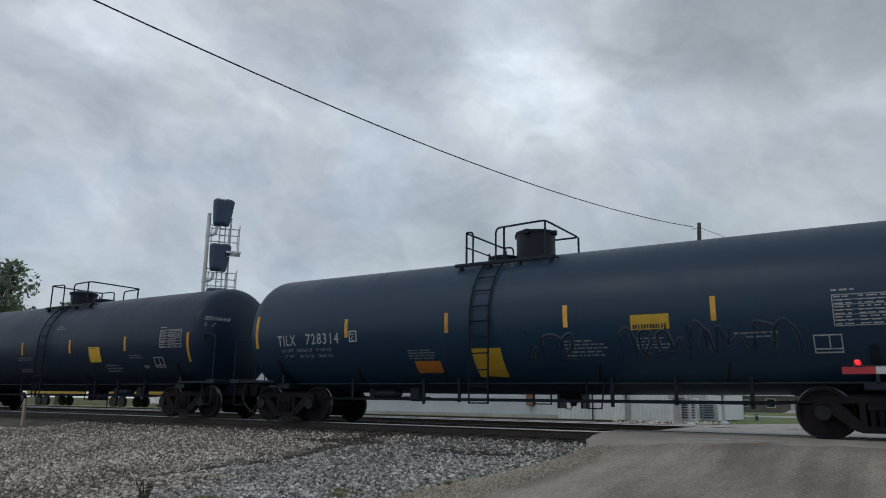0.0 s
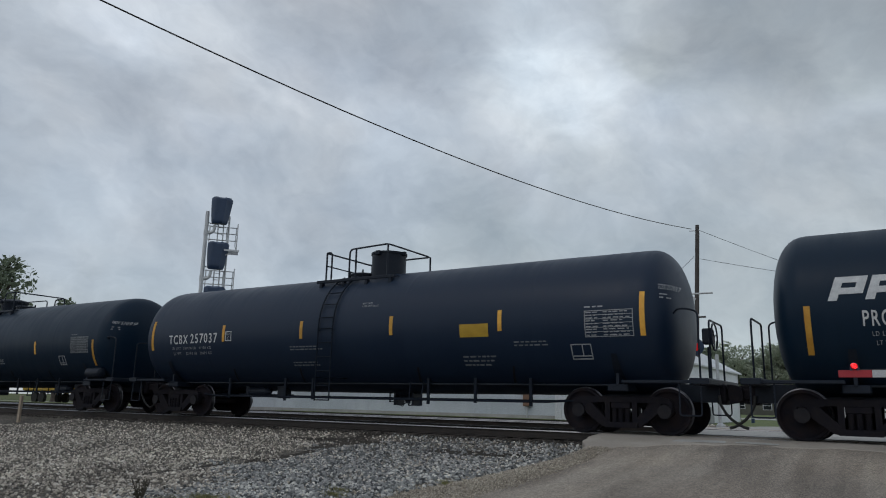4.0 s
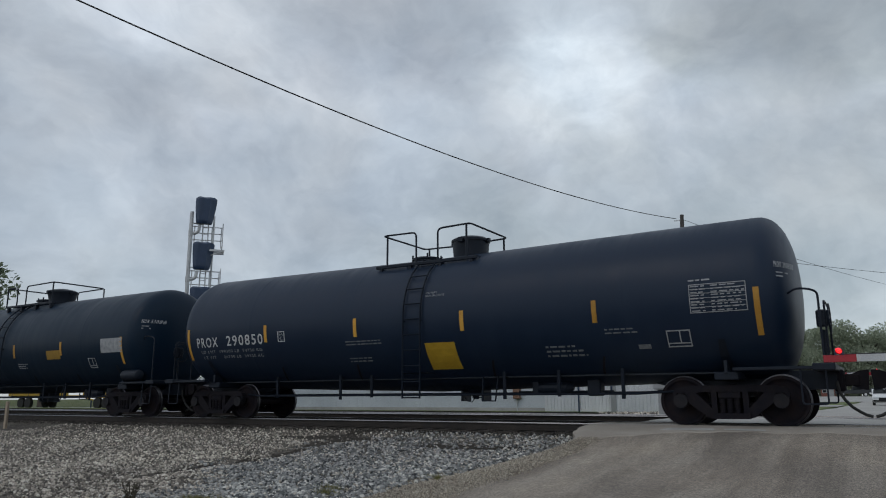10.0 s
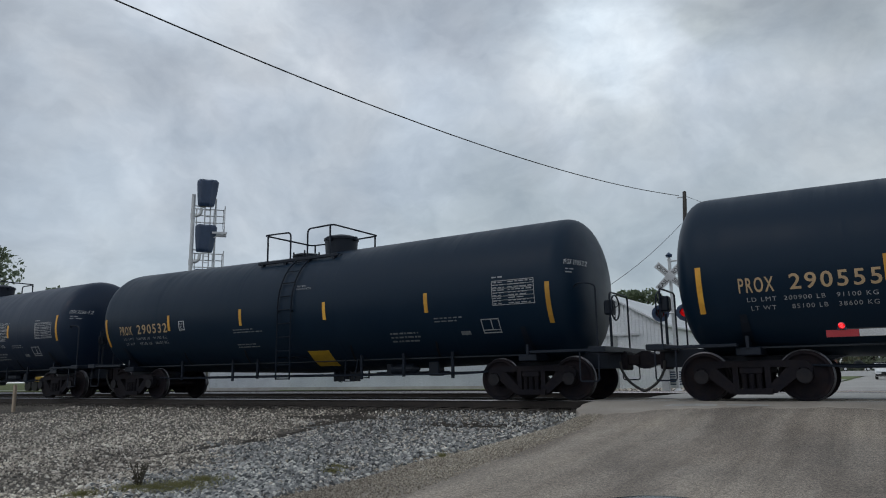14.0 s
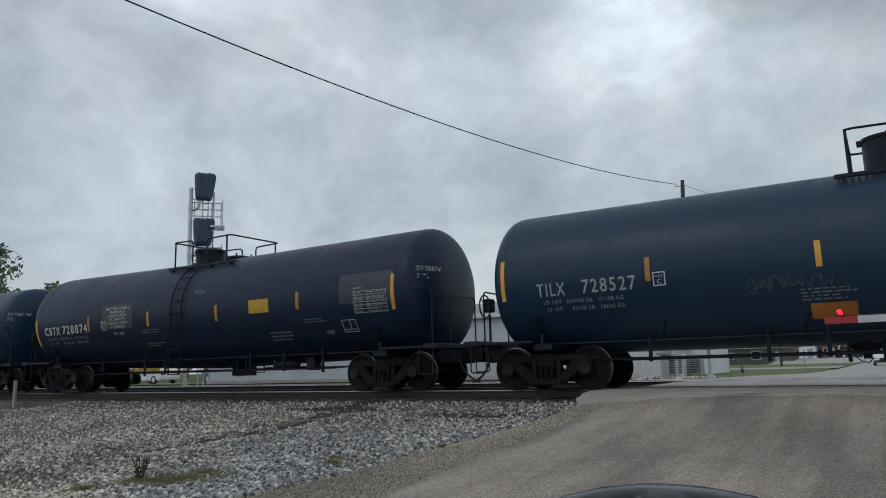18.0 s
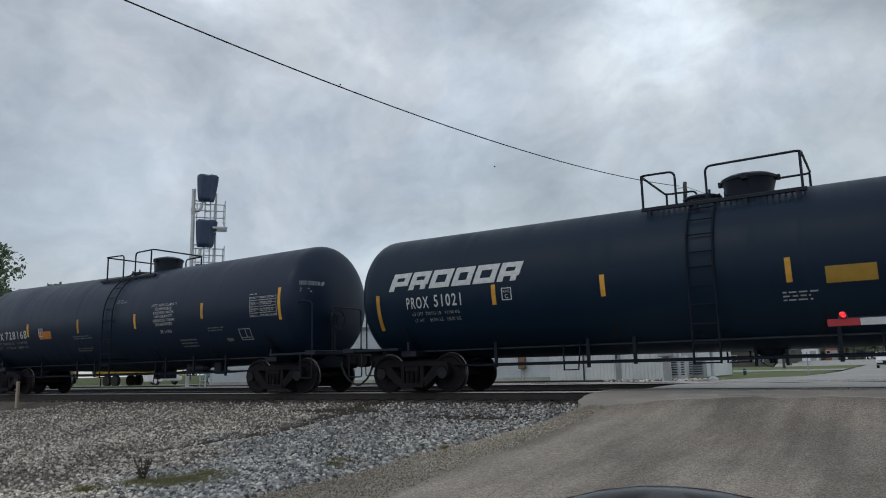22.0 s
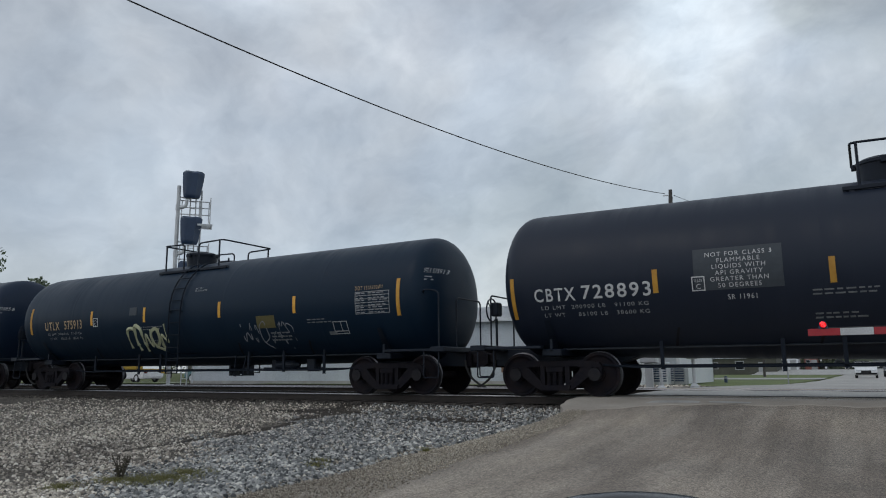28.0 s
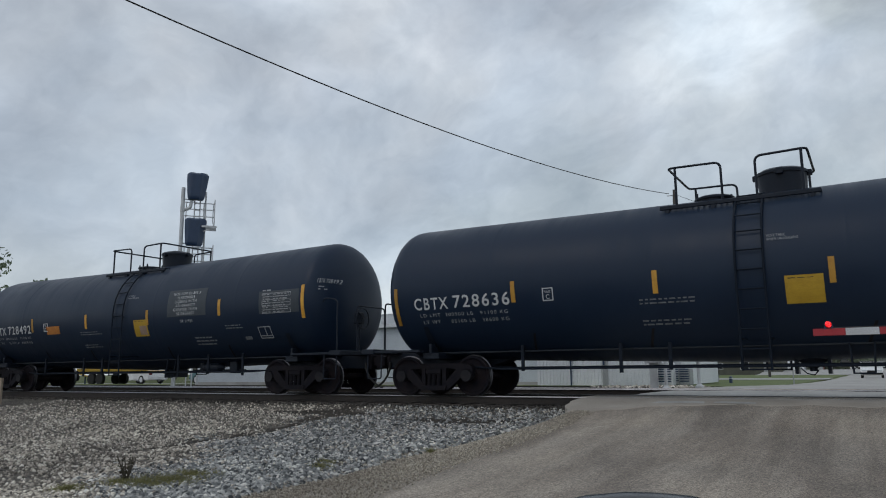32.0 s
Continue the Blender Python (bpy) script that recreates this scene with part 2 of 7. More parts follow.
BARK = surface("bark", (0.05, 0.04, 0.032), (0.09, 0.075, 0.06), 0.9, 4, 40, 0.5)
CAR_WHITE = surface("white_car_paint", (0.72, 0.72, 0.72), (0.78, 0.78, 0.78), 0.25, 1, 200, 0.0)
CAR_DARK = surface("dark_car_paint", (0.02, 0.024, 0.03), (0.03, 0.034, 0.04), 0.22, 1, 200, 0.0)
CAR_TEAL = surface("teal_car_paint", (0.10, 0.20, 0.22), (0.13, 0.24, 0.26), 0.3, 1, 200, 0.0)
PLASTIC = surface("black_plastic", (0.004, 0.005, 0.006), (0.008, 0.008, 0.009), 0.22, 2, 90, 0.05)
MACHINE_YELLOW = surface("machine_yellow", (0.42, 0.26, 0.02), (0.50, 0.32, 0.04), 0.5, 2, 60, 0.1)
TYRE = surface("tyre_rubber", (0.016, 0.016, 0.016), (0.028, 0.027, 0.026), 0.8, 5, 80, 0.2)
GLASS_DARK, _n, _l, _b = shader("tinted_glass", 0.06, 0, 0.6)
_b.inputs["Base Color"].default_value = (0.015, 0.018, 0.02, 1)
LAMP_GLASS, _n, _l, _b = shader("headlamp_glass", 0.1, 0, 0.6)
_b.inputs["Base Color"].default_value = (0.6, 0.62, 0.64, 1)
TAN_STONE = stones("tan_gravel", [(0, (0.091, 0.083, 0.075)), (0.2, (0.225, 0.203, 0.180)), (0.5, (0.449, 0.409, 0.358)), (0.75, (0.642, 0.586, 0.511)), (1, (0.942, 0.904, 0.829))])
BLUE_STONE = stones("blue_grey_stone", [(0, (0.048, 0.052, 0.057)), (0.22, (0.134, 0.142, 0.148)), (0.5, (0.268, 0.277, 0.280)), (0.8, (0.428, 0.433, 0.428)), (1, (0.770, 0.760, 0.728))])
SAND = stones("sandy_grit", [(0, (0.16, 0.14, 0.115)), (0.5, (0.36, 0.315, 0.26)), (1, (0.62, 0.57, 0.49))])
# ballast colour holds both oil stain and the shade under the train
DARK_STONE = stones("oily_shaded_ballast", [(0, (0.02, 0.018, 0.017)), (0.4, (0.05, 0.045, 0.041)), (0.8, (0.10, 0.09, 0.08)), (1, (0.2, 0.185, 0.165))])


def rut_x(y):
    """The worn rut that leads up to the track."""
    return np.interp(y, [7.2, 8.0, 9.4, 11.4, 12.4, 13.6], [-9.95, -10.12, -10.32, -10.54, -10.5, -10.85])


def ground_material():
    """Gravel and dirt near the track, thin grass farther off."""
    m, n, l, b = shader("gravel_ground", 0.9, 0, 0.25)
    v = mapped(n, l)
    cell = n.new("ShaderNodeTexVoronoi")
    cell.inputs["Scale"].default_value = 19
    l.new(v, cell.inputs["Vector"])
    stone = ramp(n, l, noise_node(n, l, v, 23, 2), [(0.3, (0.10, 0.092, 0.083)), (0.52, (0.20, 0.184, 0.164)), (0.75, (0.36, 0.332, 0.295))])
    gap = ramp(n, l, cell.outputs["Distance"], [(0.25, (1, 1, 1)), (0.75, (0.35, 0.34, 0.33))])
    c = mixed(n, l, stone, gap, 0.8, "MULTIPLY")
    c = mixed(n, l, c, ramp(n, l, noise_node(n, l, v, 0.5, 5), [(0.35, (0.62, 0.60, 0.58)), (0.7, (1.1, 1.08, 1.04))]), 1.0, "MULTIPLY")
    sep = n.new("ShaderNodeSeparateXYZ")
    l.new(v, sep.inputs[0])
    far = n.new("ShaderNodeMapRange")
    far.inputs["From Min"].default_value, far.inputs["From Max"].default_value = 30, 46
    l.new(sep.outputs["Y"], far.inputs["Value"])
    # track bed darkened in colour, for oily stain and for shade beneath the train
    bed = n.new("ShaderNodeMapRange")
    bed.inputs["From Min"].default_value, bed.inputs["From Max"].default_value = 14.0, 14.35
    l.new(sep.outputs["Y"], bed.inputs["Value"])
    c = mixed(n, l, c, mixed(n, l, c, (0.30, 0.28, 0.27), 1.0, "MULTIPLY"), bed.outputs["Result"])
    grass = ramp(n, l, noise_node(n, l, v, 0.4, 6), [(0.3, (0.05, 0.075, 0.022)), (0.7, (0.13, 0.135, 0.055))])
    c = mixed(n, l, c, grass, far.outputs["Result"])
    # damp black earth along a worn rut that leads up to the track
    wob = noise_node(n, l, v, 1.4, 4)
    slant = n.new("ShaderNodeMath")
    slant.operation = "MULTIPLY_ADD"
    slant.inputs[1].default_value = 0.13
    l.new(sep.outputs["Y"], slant.inputs[0]), l.new(sep.outputs["X"], slant.inputs[2])
    rut = n.new("ShaderNodeMath")
    rut.operation = "MULTIPLY_ADD"
    rut.inputs[1].default_value = 0.9
    l.new(wob, rut.inputs[0]), l.new(slant.outputs[0], rut.inputs[2])
    away = n.new("ShaderNodeMath")
    away.operation = "COMPARE"
    away.inputs[1].default_value, away.inputs[2].default_value = -8.63, 0.26
    l.new(rut.outputs[0], away.inputs[0])
    run = n.new("ShaderNodeMapRange")
    run.inputs["From Min"].default_value, run.inputs["From Max"].default_value = 7.2, 8.0
    l.new(sep.outputs["Y"], run.inputs["Value"])
    both = n.new("ShaderNodeMath")
    both.operation = "MULTIPLY"
    l.new(away.outputs[0], both.inputs[0]), l.new(run.outputs["Result"], both.inputs[1])
    dark = both.outputs[0]
    # and darker hollows at the foot of the ballast
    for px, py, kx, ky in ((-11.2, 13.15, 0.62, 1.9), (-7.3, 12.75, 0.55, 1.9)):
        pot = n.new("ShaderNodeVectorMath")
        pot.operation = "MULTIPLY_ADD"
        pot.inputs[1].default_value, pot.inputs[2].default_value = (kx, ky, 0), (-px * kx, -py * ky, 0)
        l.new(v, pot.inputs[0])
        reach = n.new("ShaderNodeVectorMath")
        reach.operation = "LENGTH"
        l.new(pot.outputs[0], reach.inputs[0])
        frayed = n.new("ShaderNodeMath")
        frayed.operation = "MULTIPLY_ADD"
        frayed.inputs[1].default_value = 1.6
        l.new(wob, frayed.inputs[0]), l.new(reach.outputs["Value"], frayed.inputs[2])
        pot_dark = n.new("ShaderNodeMapRange")
        pot_dark.inputs["From Min"].default_value, pot_dark.inputs["From Max"].default_value = 1.85, 1.6
        l.new(frayed.outputs[0], pot_dark.inputs["Value"])
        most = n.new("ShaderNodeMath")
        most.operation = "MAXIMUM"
        l.new(dark, most.inputs[0]), l.new(pot_dark.outputs["Result"], most.inputs[1])
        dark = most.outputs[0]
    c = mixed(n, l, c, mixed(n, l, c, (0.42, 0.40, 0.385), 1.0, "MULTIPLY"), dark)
    l.new(c, b.inputs["Base Color"])
    bumped(n, l, b, cell.outputs["Distance"], 0.8, -0.03)
    return m


def asphalt_material():
    m, n, l, b = shader("worn_asphalt", 0.8, 0, 0.35)
    v = mapped(n, l)
    grit = noise_node(n, l, v, 75, 3, 0.7)
    lanes = noise_node(n, l, mapped(n, l, (2.4, 0.09, 1)), 1.3, 5, 0.6)
    blot = noise_node(n, l, v, 0.55, 6, 0.6)
    c = ramp(n, l, lanes, [(0.30, (0.275, 0.240, 0.203)), (0.5, (0.330, 0.290, 0.247)), (0.7, (0.385, 0.340, 0.292))])
    c = mixed(n, l, c, ramp(n, l, blot, [(0.36, (0.84, 0.84, 0.845)), (0.62, (1.08, 1.06, 1.04))]), 1.0, "MULTIPLY")
    wide = noise_node(n, l, mapped(n, l, (0.75, 0.16, 1)), 1.0, 4, 0.55)
    c = mixed(n, l, c, ramp(n, l, wide, [(0.40, (0.70, 0.69, 0.69)), (0.54, (1.0, 1.0, 1.0)), (0.70, (1.10, 1.09, 1.07))]), 1.0, "MULTIPLY")
    c = mixed(n, l, c, ramp(n, l, grit, [(0.34, (0.58, 0.58, 0.58)), (0.52, (1.0, 1.0, 1.0)), (0.72, (1.48, 1.46, 1.41))]), 1.0, "MULTIPLY")
    chip = n.new("ShaderNodeTexVoronoi")
    chip.inputs["Scale"].default_value = 60
    l.new(v, chip.inputs["Vector"])
    c = mixed(n, l, c, ramp(n, l, chip.outputs["Color"], [(0.12, (0.62, 0.62, 0.62)), (0.45, (1.0, 1.0, 1.0)), (0.92, (1.55, 1.52, 1.46))]), 1.0, "MULTIPLY")
    # sand washed over the ragged edge of the road
    sep = n.new("ShaderNodeSeparateXYZ")
    l.new(v, sep.inputs[0])
    lean = n.new("ShaderNodeMath")
    lean.operation = "MULTIPLY_ADD"
    lean.inputs[1].default_value = 0.16
    l.new(sep.outputs["Y"], lean.inputs[0]), l.new(sep.outputs["X"], lean.inputs[2])
    rag = n.new("ShaderNodeMath")
    rag.operation = "MULTIPLY_ADD"
    rag.inputs[1].default_value = 1.3
    l.new(noise_node(n, l, v, 1.6, 6, 0.65), rag.inputs[0]), l.new(lean.outputs[0], rag.inputs[2])
    cover = n.new("ShaderNodeMapRange")
    cover.inputs["From Min"].default_value, cover.inputs["From Max"].default_value = -2.45, -3.0
    l.new(rag.outputs[0], cover.inputs["Value"])
    sand = ramp(n, l, noise_node(n, l, v, 55, 3, 0.7), [(0.3, (0.13, 0.113, 0.093)), (0.5, (0.30, 0.265, 0.22)), (0.72, (0.52, 0.47, 0.40))])
    c = mixed(n, l, c, sand, cover.outputs["Result"])
    l.new(c, b.inputs["Base Color"])
    bumped(n, l, b, grit, 0.8, 0.012)
    return m


def cloud_material():
    """The glowing underside of a broken cloud deck; some sun and blue sky filter through."""
    m = bpy.data.materials.new("cloud_deck")
    m.use_nodes = True
    n, l = m.node_tree.nodes, m.node_tree.links
    n.remove(n["Principled BSDF"])
    def vec(op, a, k=None, plus=None):
        q = n.new("ShaderNodeVectorMath")
        q.operation = op
        l.new(a, q.inputs[0])
        if k is not None:
            q.inputs[1].default_value = k
        if plus is not None:
            l.new(plus, q.inputs[2])
        return q

    def warped(a, scale, by):
        t = n.new("ShaderNodeTexNoise")
        t.inputs["Scale"].default_value, t.inputs["Detail"].default_value, t.inputs["Roughness"].default_value = scale, 5, 0.55
        l.new(a, t.inputs["Vector"])
        return vec("MULTIPLY_ADD", t.outputs["Color"], (by, by, by), a).outputs[0]

    unit = vec("NORMALIZE", mapped(n, l)).outputs[0]
    v = vec("MULTIPLY", unit, (1, 1, CLOUD_FLAT)).outputs[0]
    v2 = warped(v, 3.2, 0.22)
    big, mid, wisp = noise_node(n, l, v2, 2.8, 4, 0.5), noise_node(n, l, v2, 7.0, 4, 0.5), noise_node(n, l, v2, 24, 4, 0.6)
    c = ramp(n, l, big, [(0.32, CLOUD_DARK), (0.50, CLOUD_MID), (0.66, CLOUD_LIGHT)])
    c = mixed(n, l, c, ramp(n, l, mid, [(0.36, (0.885, 0.89, 0.898)), (0.64, (1.115, 1.11, 1.102))]), 1.0, "MULTIPLY")
    c = mixed(n, l, c, ramp(n, l, wisp, [(0.36, (0.945, 0.947, 0.95)), (0.64, (1.055, 1.053, 1.05))]), 1.0, "MULTIPLY")
    c = mixed(n, l, c, ramp(n, l, noise_node(n, l, v, 4.4, 3), [(0.38, (0.98, 1.0, 1.015)), (0.62, (1.02, 1.0, 0.975))]), 1.0, "MULTIPLY")
    edge = warped(v, 5.5, 0.24)
    for az, el, r, soft, gain in CLOUD_MASSES:
        d = vec("DISTANCE", edge)
        x, y, z = -math.sin(radians(az)) * math.cos(radians(el)), math.cos(radians(az)) * math.cos(radians(el)), math.sin(radians(el))
        d.inputs[1].default_value = (x + 0.12, y + 0.12, z * CLOUD_FLAT + 0.12)
        k = n.new("ShaderNodeMapRange")
        k.interpolation_type = "SMOOTHSTEP"
        k.inputs["From Min"].default_value, k.inputs["From Max"].default_value = r, r * soft
        l.new(d.outputs["Value"], k.inputs["Value"])
        c = mixed(n, l, c, mixed(n, l, c, (gain, gain, gain * (1.01 if az > 30 else 0.975 if gain < 1 else 0.99)), 1.0, "MULTIPLY"), k.outputs["Result"])
    e, t, a = n.new("ShaderNodeEmission"), n.new("ShaderNodeBsdfTransparent"), n.new("ShaderNodeAddShader")
    l.new(c, e.inputs["Color"])
    e.inputs["Strength"].default_value = 1.0
    t.inputs["Color"].default_value = (0.25, 0.25, 0.25, 1)
    l.new(e.outputs[0], a.inputs[0]), l.new(t.outputs[0], a.inputs[1])
    l.new(a.outputs[0], n["Material Output"].inputs["Surface"])
    return m


CLOUD_FLAT = 1.35
CLOUD_DARK, CLOUD_MID, CLOUD_LIGHT = (0.33, 0.365, 0.405), (0.405, 0.445, 0.485), (0.515, 0.55, 0.585)
# azimuth, elevation, radius, where its edge ends, gain
CLOUD_MASSES = [(-2.2, 28.9, 0.23, 0.72, 0.89), (-10.8, 27.6, 0.24, 0.7, 0.91), (6.8, 27.0, 0.08, 0.2, 0.88), (15.3, 19.3, 0.12, 0.2, 0.84), (30.7, 31.4, 0.24, 0.2, 0.82), (51.3, 20.0, 0.23, 0.1, 0.91),
                (69.6, 13.7, 0.18, 0.1, 0.88), (26.4, 12.4, 0.19, 0.1, 0.93), (-3.7, 14.8, 0.13, 0.1, 0.92), (17.1, 23.5, 0.18, 0.2, 1.32), (13.0, 28.8, 0.19, 0.3, 1.27), (54.8, 28.7, 0.12, 0.1, 1.13),
                (4.5, 19.3, 0.16, 0.2, 1.05), (3.0, 13.0, 0.24, 0.2, 0.85), (24.0, 30.0, 0.16, 0.1, 1.08), (35.0, 24.0, 0.14, 0.1, 1.07), (-4.5, 20.1, 0.09, 0.1, 1.1), (47.3, 22.8, 0.08, 0.1, 1.1), (72.8, 15.7, 0.12, 0.1, 1.14), (61.5, 9.3, 0.10, 0.1, 1.1), (75.1, 22.6, 0.15, 0.1, 0.9),
                (24.0, 10.5, 0.25, 0.35, 0.84), (9.0, 10.0, 0.22, 0.35, 0.86), (46.0, 11.5, 0.16, 0.2, 0.92), (22.0, 25.0, 0.12, 0.2, 1.12), (-5.5, 21.5, 0.12, 0.1, 1.2), (3.0, 22.5, 0.10, 0.1, 1.1)]
GROUND, ASPHALT = ground_material(), asphalt_material()
CLOUDS = cloud_material()


# ---- building helpers ----
def thing(name, label, category, at=(0, 0, 0), turn=0, group="", kind=""):
    ob = new(name)
    ob.empty_display_size = 0.2
    ob.matrix_basis = pose(*at, 0, 0, turn)
    return tagged(ob, label, category, group, kind)


def as_mesh(bm, name, mat, smooth=False):
    me = bpy.data.meshes.new(name)
    bm.to_mesh(me)
    bm.free()
    for k in (mat if isinstance(mat, (list, tuple)) else [mat]):
        me.materials.append(k)
    if smooth:
        me.shade_smooth()
        me.set_sharp_from_angle(angle=radians(38))
    return me


def part(name, bm, mat, parent, label="", smooth=False, at=None):
    """Links a bmesh, or a mesh that is there already, as one mesh object under a thing or part."""
    me = bm if isinstance(bm, bpy.types.Mesh) else as_mesh(bm, name, mat, smooth)
    ob = new(name, me)
    ob.parent = parent
    if at is not None:
        ob.matrix_basis = at
    if label:
        ob["label"] = label
    return ob


def box(bm, x0, x1, y0, y1, z0, z1, bevel=0.0, m=None):
    r = bmesh.ops.create_cube(bm, size=1, matrix=Matrix.Translation(((x0 + x1) / 2, (y0 + y1) / 2, (z0 + z1) / 2)) @ Matrix.Diagonal((x1 - x0, y1 - y0, z1 - z0, 1)))
    vs = r["verts"]
    if bevel:
        es = list({e for v in vs for e in v.link_edges})
        r = bmesh.ops.bevel(bm, geom=es, offset=bevel, segments=1, affect="EDGES", clamp_overlap=True)
        vs = list({v for f in r["faces"] for v in f.verts} | {v for v in vs if v.is_valid})
    if m is not None:
        bmesh.ops.transform(bm, matrix=m, verts=vs)
    return bm


def cyl(bm, a, b, r, seg=14, r2=None, caps=True):
    a, b = Vector(a), Vector(b)
    d = b - a
    m = Matrix.Translation((a + b) / 2) @ d.to_track_quat("Z", "Y").to_matrix().to_4x4()
    bmesh.ops.create_cone(bm, cap_ends=caps, segments=seg, radius1=r, radius2=r if r2 is None else r2, depth=d.length, matrix=m)
    return bm


def tube(bm, pts, r, seg=8, closed=False, flat=1.0):
    """A bent bar of round section along points."""
    pts = [Vector(p) for p in pts]
    rings, up = [], None
    n = len(pts)
    for i, p in enumerate(pts):
        a = pts[i - 1] if (i or closed) else p
        b = pts[(i + 1) % n] if (i < n - 1 or closed) else p
        d = (b - a).normalized()
        if up is None:
            up = d.orthogonal().normalized()
        up = (up - d * up.dot(d)).normalized()
        side = d.cross(up)
        rings.append([bm.verts.new(p + r * (math.cos(t) * up + flat * math.sin(t) * side)) for t in (2 * math.pi * k / seg for k in range(seg))])
    for i in range(n if closed else n - 1):
        a, b = rings[i], rings[(i + 1) % n]
        for k in range(seg):
            bm.faces.new((a[k], a[(k + 1) % seg], b[(k + 1) % seg], b[k]))
    if not closed:
        bm.faces.new(rings[0][::-1]), bm.faces.new(rings[-1])
    return bm


def rounded(pts, r, k=4):
    """The polyline with its inner corners rounded."""
    pts = [Vector(p) for p in pts]
    out = [pts[0]]
    for a, b, c in zip(pts, pts[1:], pts[2:]):
        u, w = (a - b), (c - b)
        q = min(r, u.length * 0.45, w.length * 0.45)
        p0, p1 = b + u.normalized() * q, b + w.normalized() * q
        out += [(1 - s) ** 2 * p0 + 2 * s * (1 - s) * b + s * s * p1 for s in (j / k for j in range(k + 1))]
    return out + [pts[-1]]


def lathe(bm, profile, seg=32, m=None, mats=None):
    """Turns (radius, height) pairs about z."""
    rings = []
    for r, z in profile:
        if r < 1e-6:
            rings.append([bm.verts.new((0, 0, z))])
        else:
            rings.append([bm.verts.new((r * math.cos(2 * math.pi * k / seg), r * math.sin(2 * math.pi * k / seg), z)) for k in range(seg)])
    for j, (a, b) in enumerate(zip(rings, rings[1:])):
        for k in range(seg):
            q = [a[k % len(a)], a[(k + 1) % len(a)], b[(k + 1) % len(b)], b[k % len(b)]]
            f = bm.faces.new(list(dict.fromkeys(q)))
            if mats:
                f.material_index = mats[j]
    if m is not None:
        bmesh.ops.transform(bm, matrix=m, verts=[v for r in rings for v in r])
    return bm


def extrude(bm, outline, depth, m=None):
    """A flat outline (x, z) given thickness along y, centred on y = 0."""
    a = [bm.verts.new((x, -depth / 2, z)) for x, z in outline]
    b = [bm.verts.new((x, depth / 2, z)) for x, z in outline]
    n = len(a)
    bm.faces.new(a), bm.faces.new(b[::-1])
    for i in range(n):
        bm.faces.new((a[i], b[i], b[(i + 1) % n], a[(i + 1) % n]))
    if m is not None:
        bmesh.ops.transform(bm, matrix=m, verts=a + b)
    return bm


def fast_mesh(name, verts, faces, mat, smooth=False):
    """A mesh from whole arrays of points and of triangles or quads."""
    me = bpy.data.meshes.new(name)
    nf, k = faces.shape
    me.vertices.add(len(verts)), me.loops.add(nf * k), me.polygons.add(nf)
    me.vertices.foreach_set("co", np.ascontiguousarray(verts, dtype=np.float32).ravel())
    me.loops.foreach_set("vertex_index", np.ascontiguousarray(faces, dtype=np.int32).ravel())
    me.polygons.foreach_set("loop_start", np.arange(0, nf * k, k, dtype=np.int32))
    me.polygons.foreach_set("loop_total", np.full(nf, k, dtype=np.int32))
    me.materials.append(mat)
    me.update(calc_edges=True)
    me.validate()
    if smooth:
        me.shade_smooth()
    return me


def lump(bm):
    bmesh.ops.recalc_face_normals(bm, faces=bm.faces)
    return bm


# ---- ground, road and track ----
def level(x, y):
    """Height of the open ground."""
    z = np.interp(y, [-200, 3, 5.4, 6.8, 9.2, 11, 13.0, 13.7, 14.2, 17.0, 17.6, 19.5, 20.6, 23.8, 24.6, 27, 31, 42, 60, 140, 3000],
                  [-0.85, -0.80, -0.73, -0.68, -0.57, -0.50, -0.40, -0.32, -0.22, -0.22, -0.36, -0.36, -0.22, -0.22, -0.25, -0.12, -0.11, -0.24, -0.34, -0.30, 0.4])
    ruts = 0.035 * np.sin(x * 0.9 + 1.3 * np.sin(y * 0.45)) * np.sin(y * 0.8 + 0.3 * x) + 0.02 * np.sin(2.7 * x + y * 1.9)
    # a worn track crosses the gravel towards the rails
    d = x - rut_x(y)
    ruts = ruts - 0.08 * np.exp(-(d / 0.35) ** 2) * np.clip((y - 7.4) / 1.5, 0, 1)
    near = np.clip((13.4 - y) / 2, 0, 1) * np.clip((y + 20) / 4, 0, 1)
    return z + ruts * near


def road_level(y):
    return np.interp(y, [-200, 3, 9, 11.5, 13.0, 14.0, 14.5, 24, 30, 45, 60, 80, 140, 3000], [-0.78, -0.73, -0.50, -0.33, -0.14, -0.05, -0.025, -0.03, -0.06, -0.19, -0.29, -0.31, -0.26, 0.45])


def sheet(name, xs, ys, height, mat, thick=0.0):
    gx, gy = np.meshgrid(xs, ys)
    v = np.stack([gx, gy, height(gx, gy)], -1).reshape(-1, 3)
    nx, ny = len(xs), len(ys)
    i = (np.arange(ny - 1)[:, None] * nx + np.arange(nx - 1)[None, :]).ravel()
    f = np.stack([i, i + 1, i + nx + 1, i + nx], -1)
    if thick:
        n = len(v)
        v = np.concatenate([v, v - np.array([0, 0, thick])])
        rim = np.concatenate([np.arange(nx), np.arange(nx - 1, nx * ny, nx)[1:], np.arange(nx * ny - 1, nx * (ny - 1) - 1, -1)[1:], np.arange(nx * (ny - 1), -1, -nx)[1:-1]])
        nxt = np.roll(rim, -1)
        f = np.concatenate([f, np.stack([rim, rim + n, nxt + n, nxt], -1)])
    return new(name, fast_mesh(name, v, f, mat, True))


gx = np.concatenate([-np.geomspace(3000, 30, 26), np.arange(-29, 7, 0.28), np.geomspace(8, 3000, 26)])
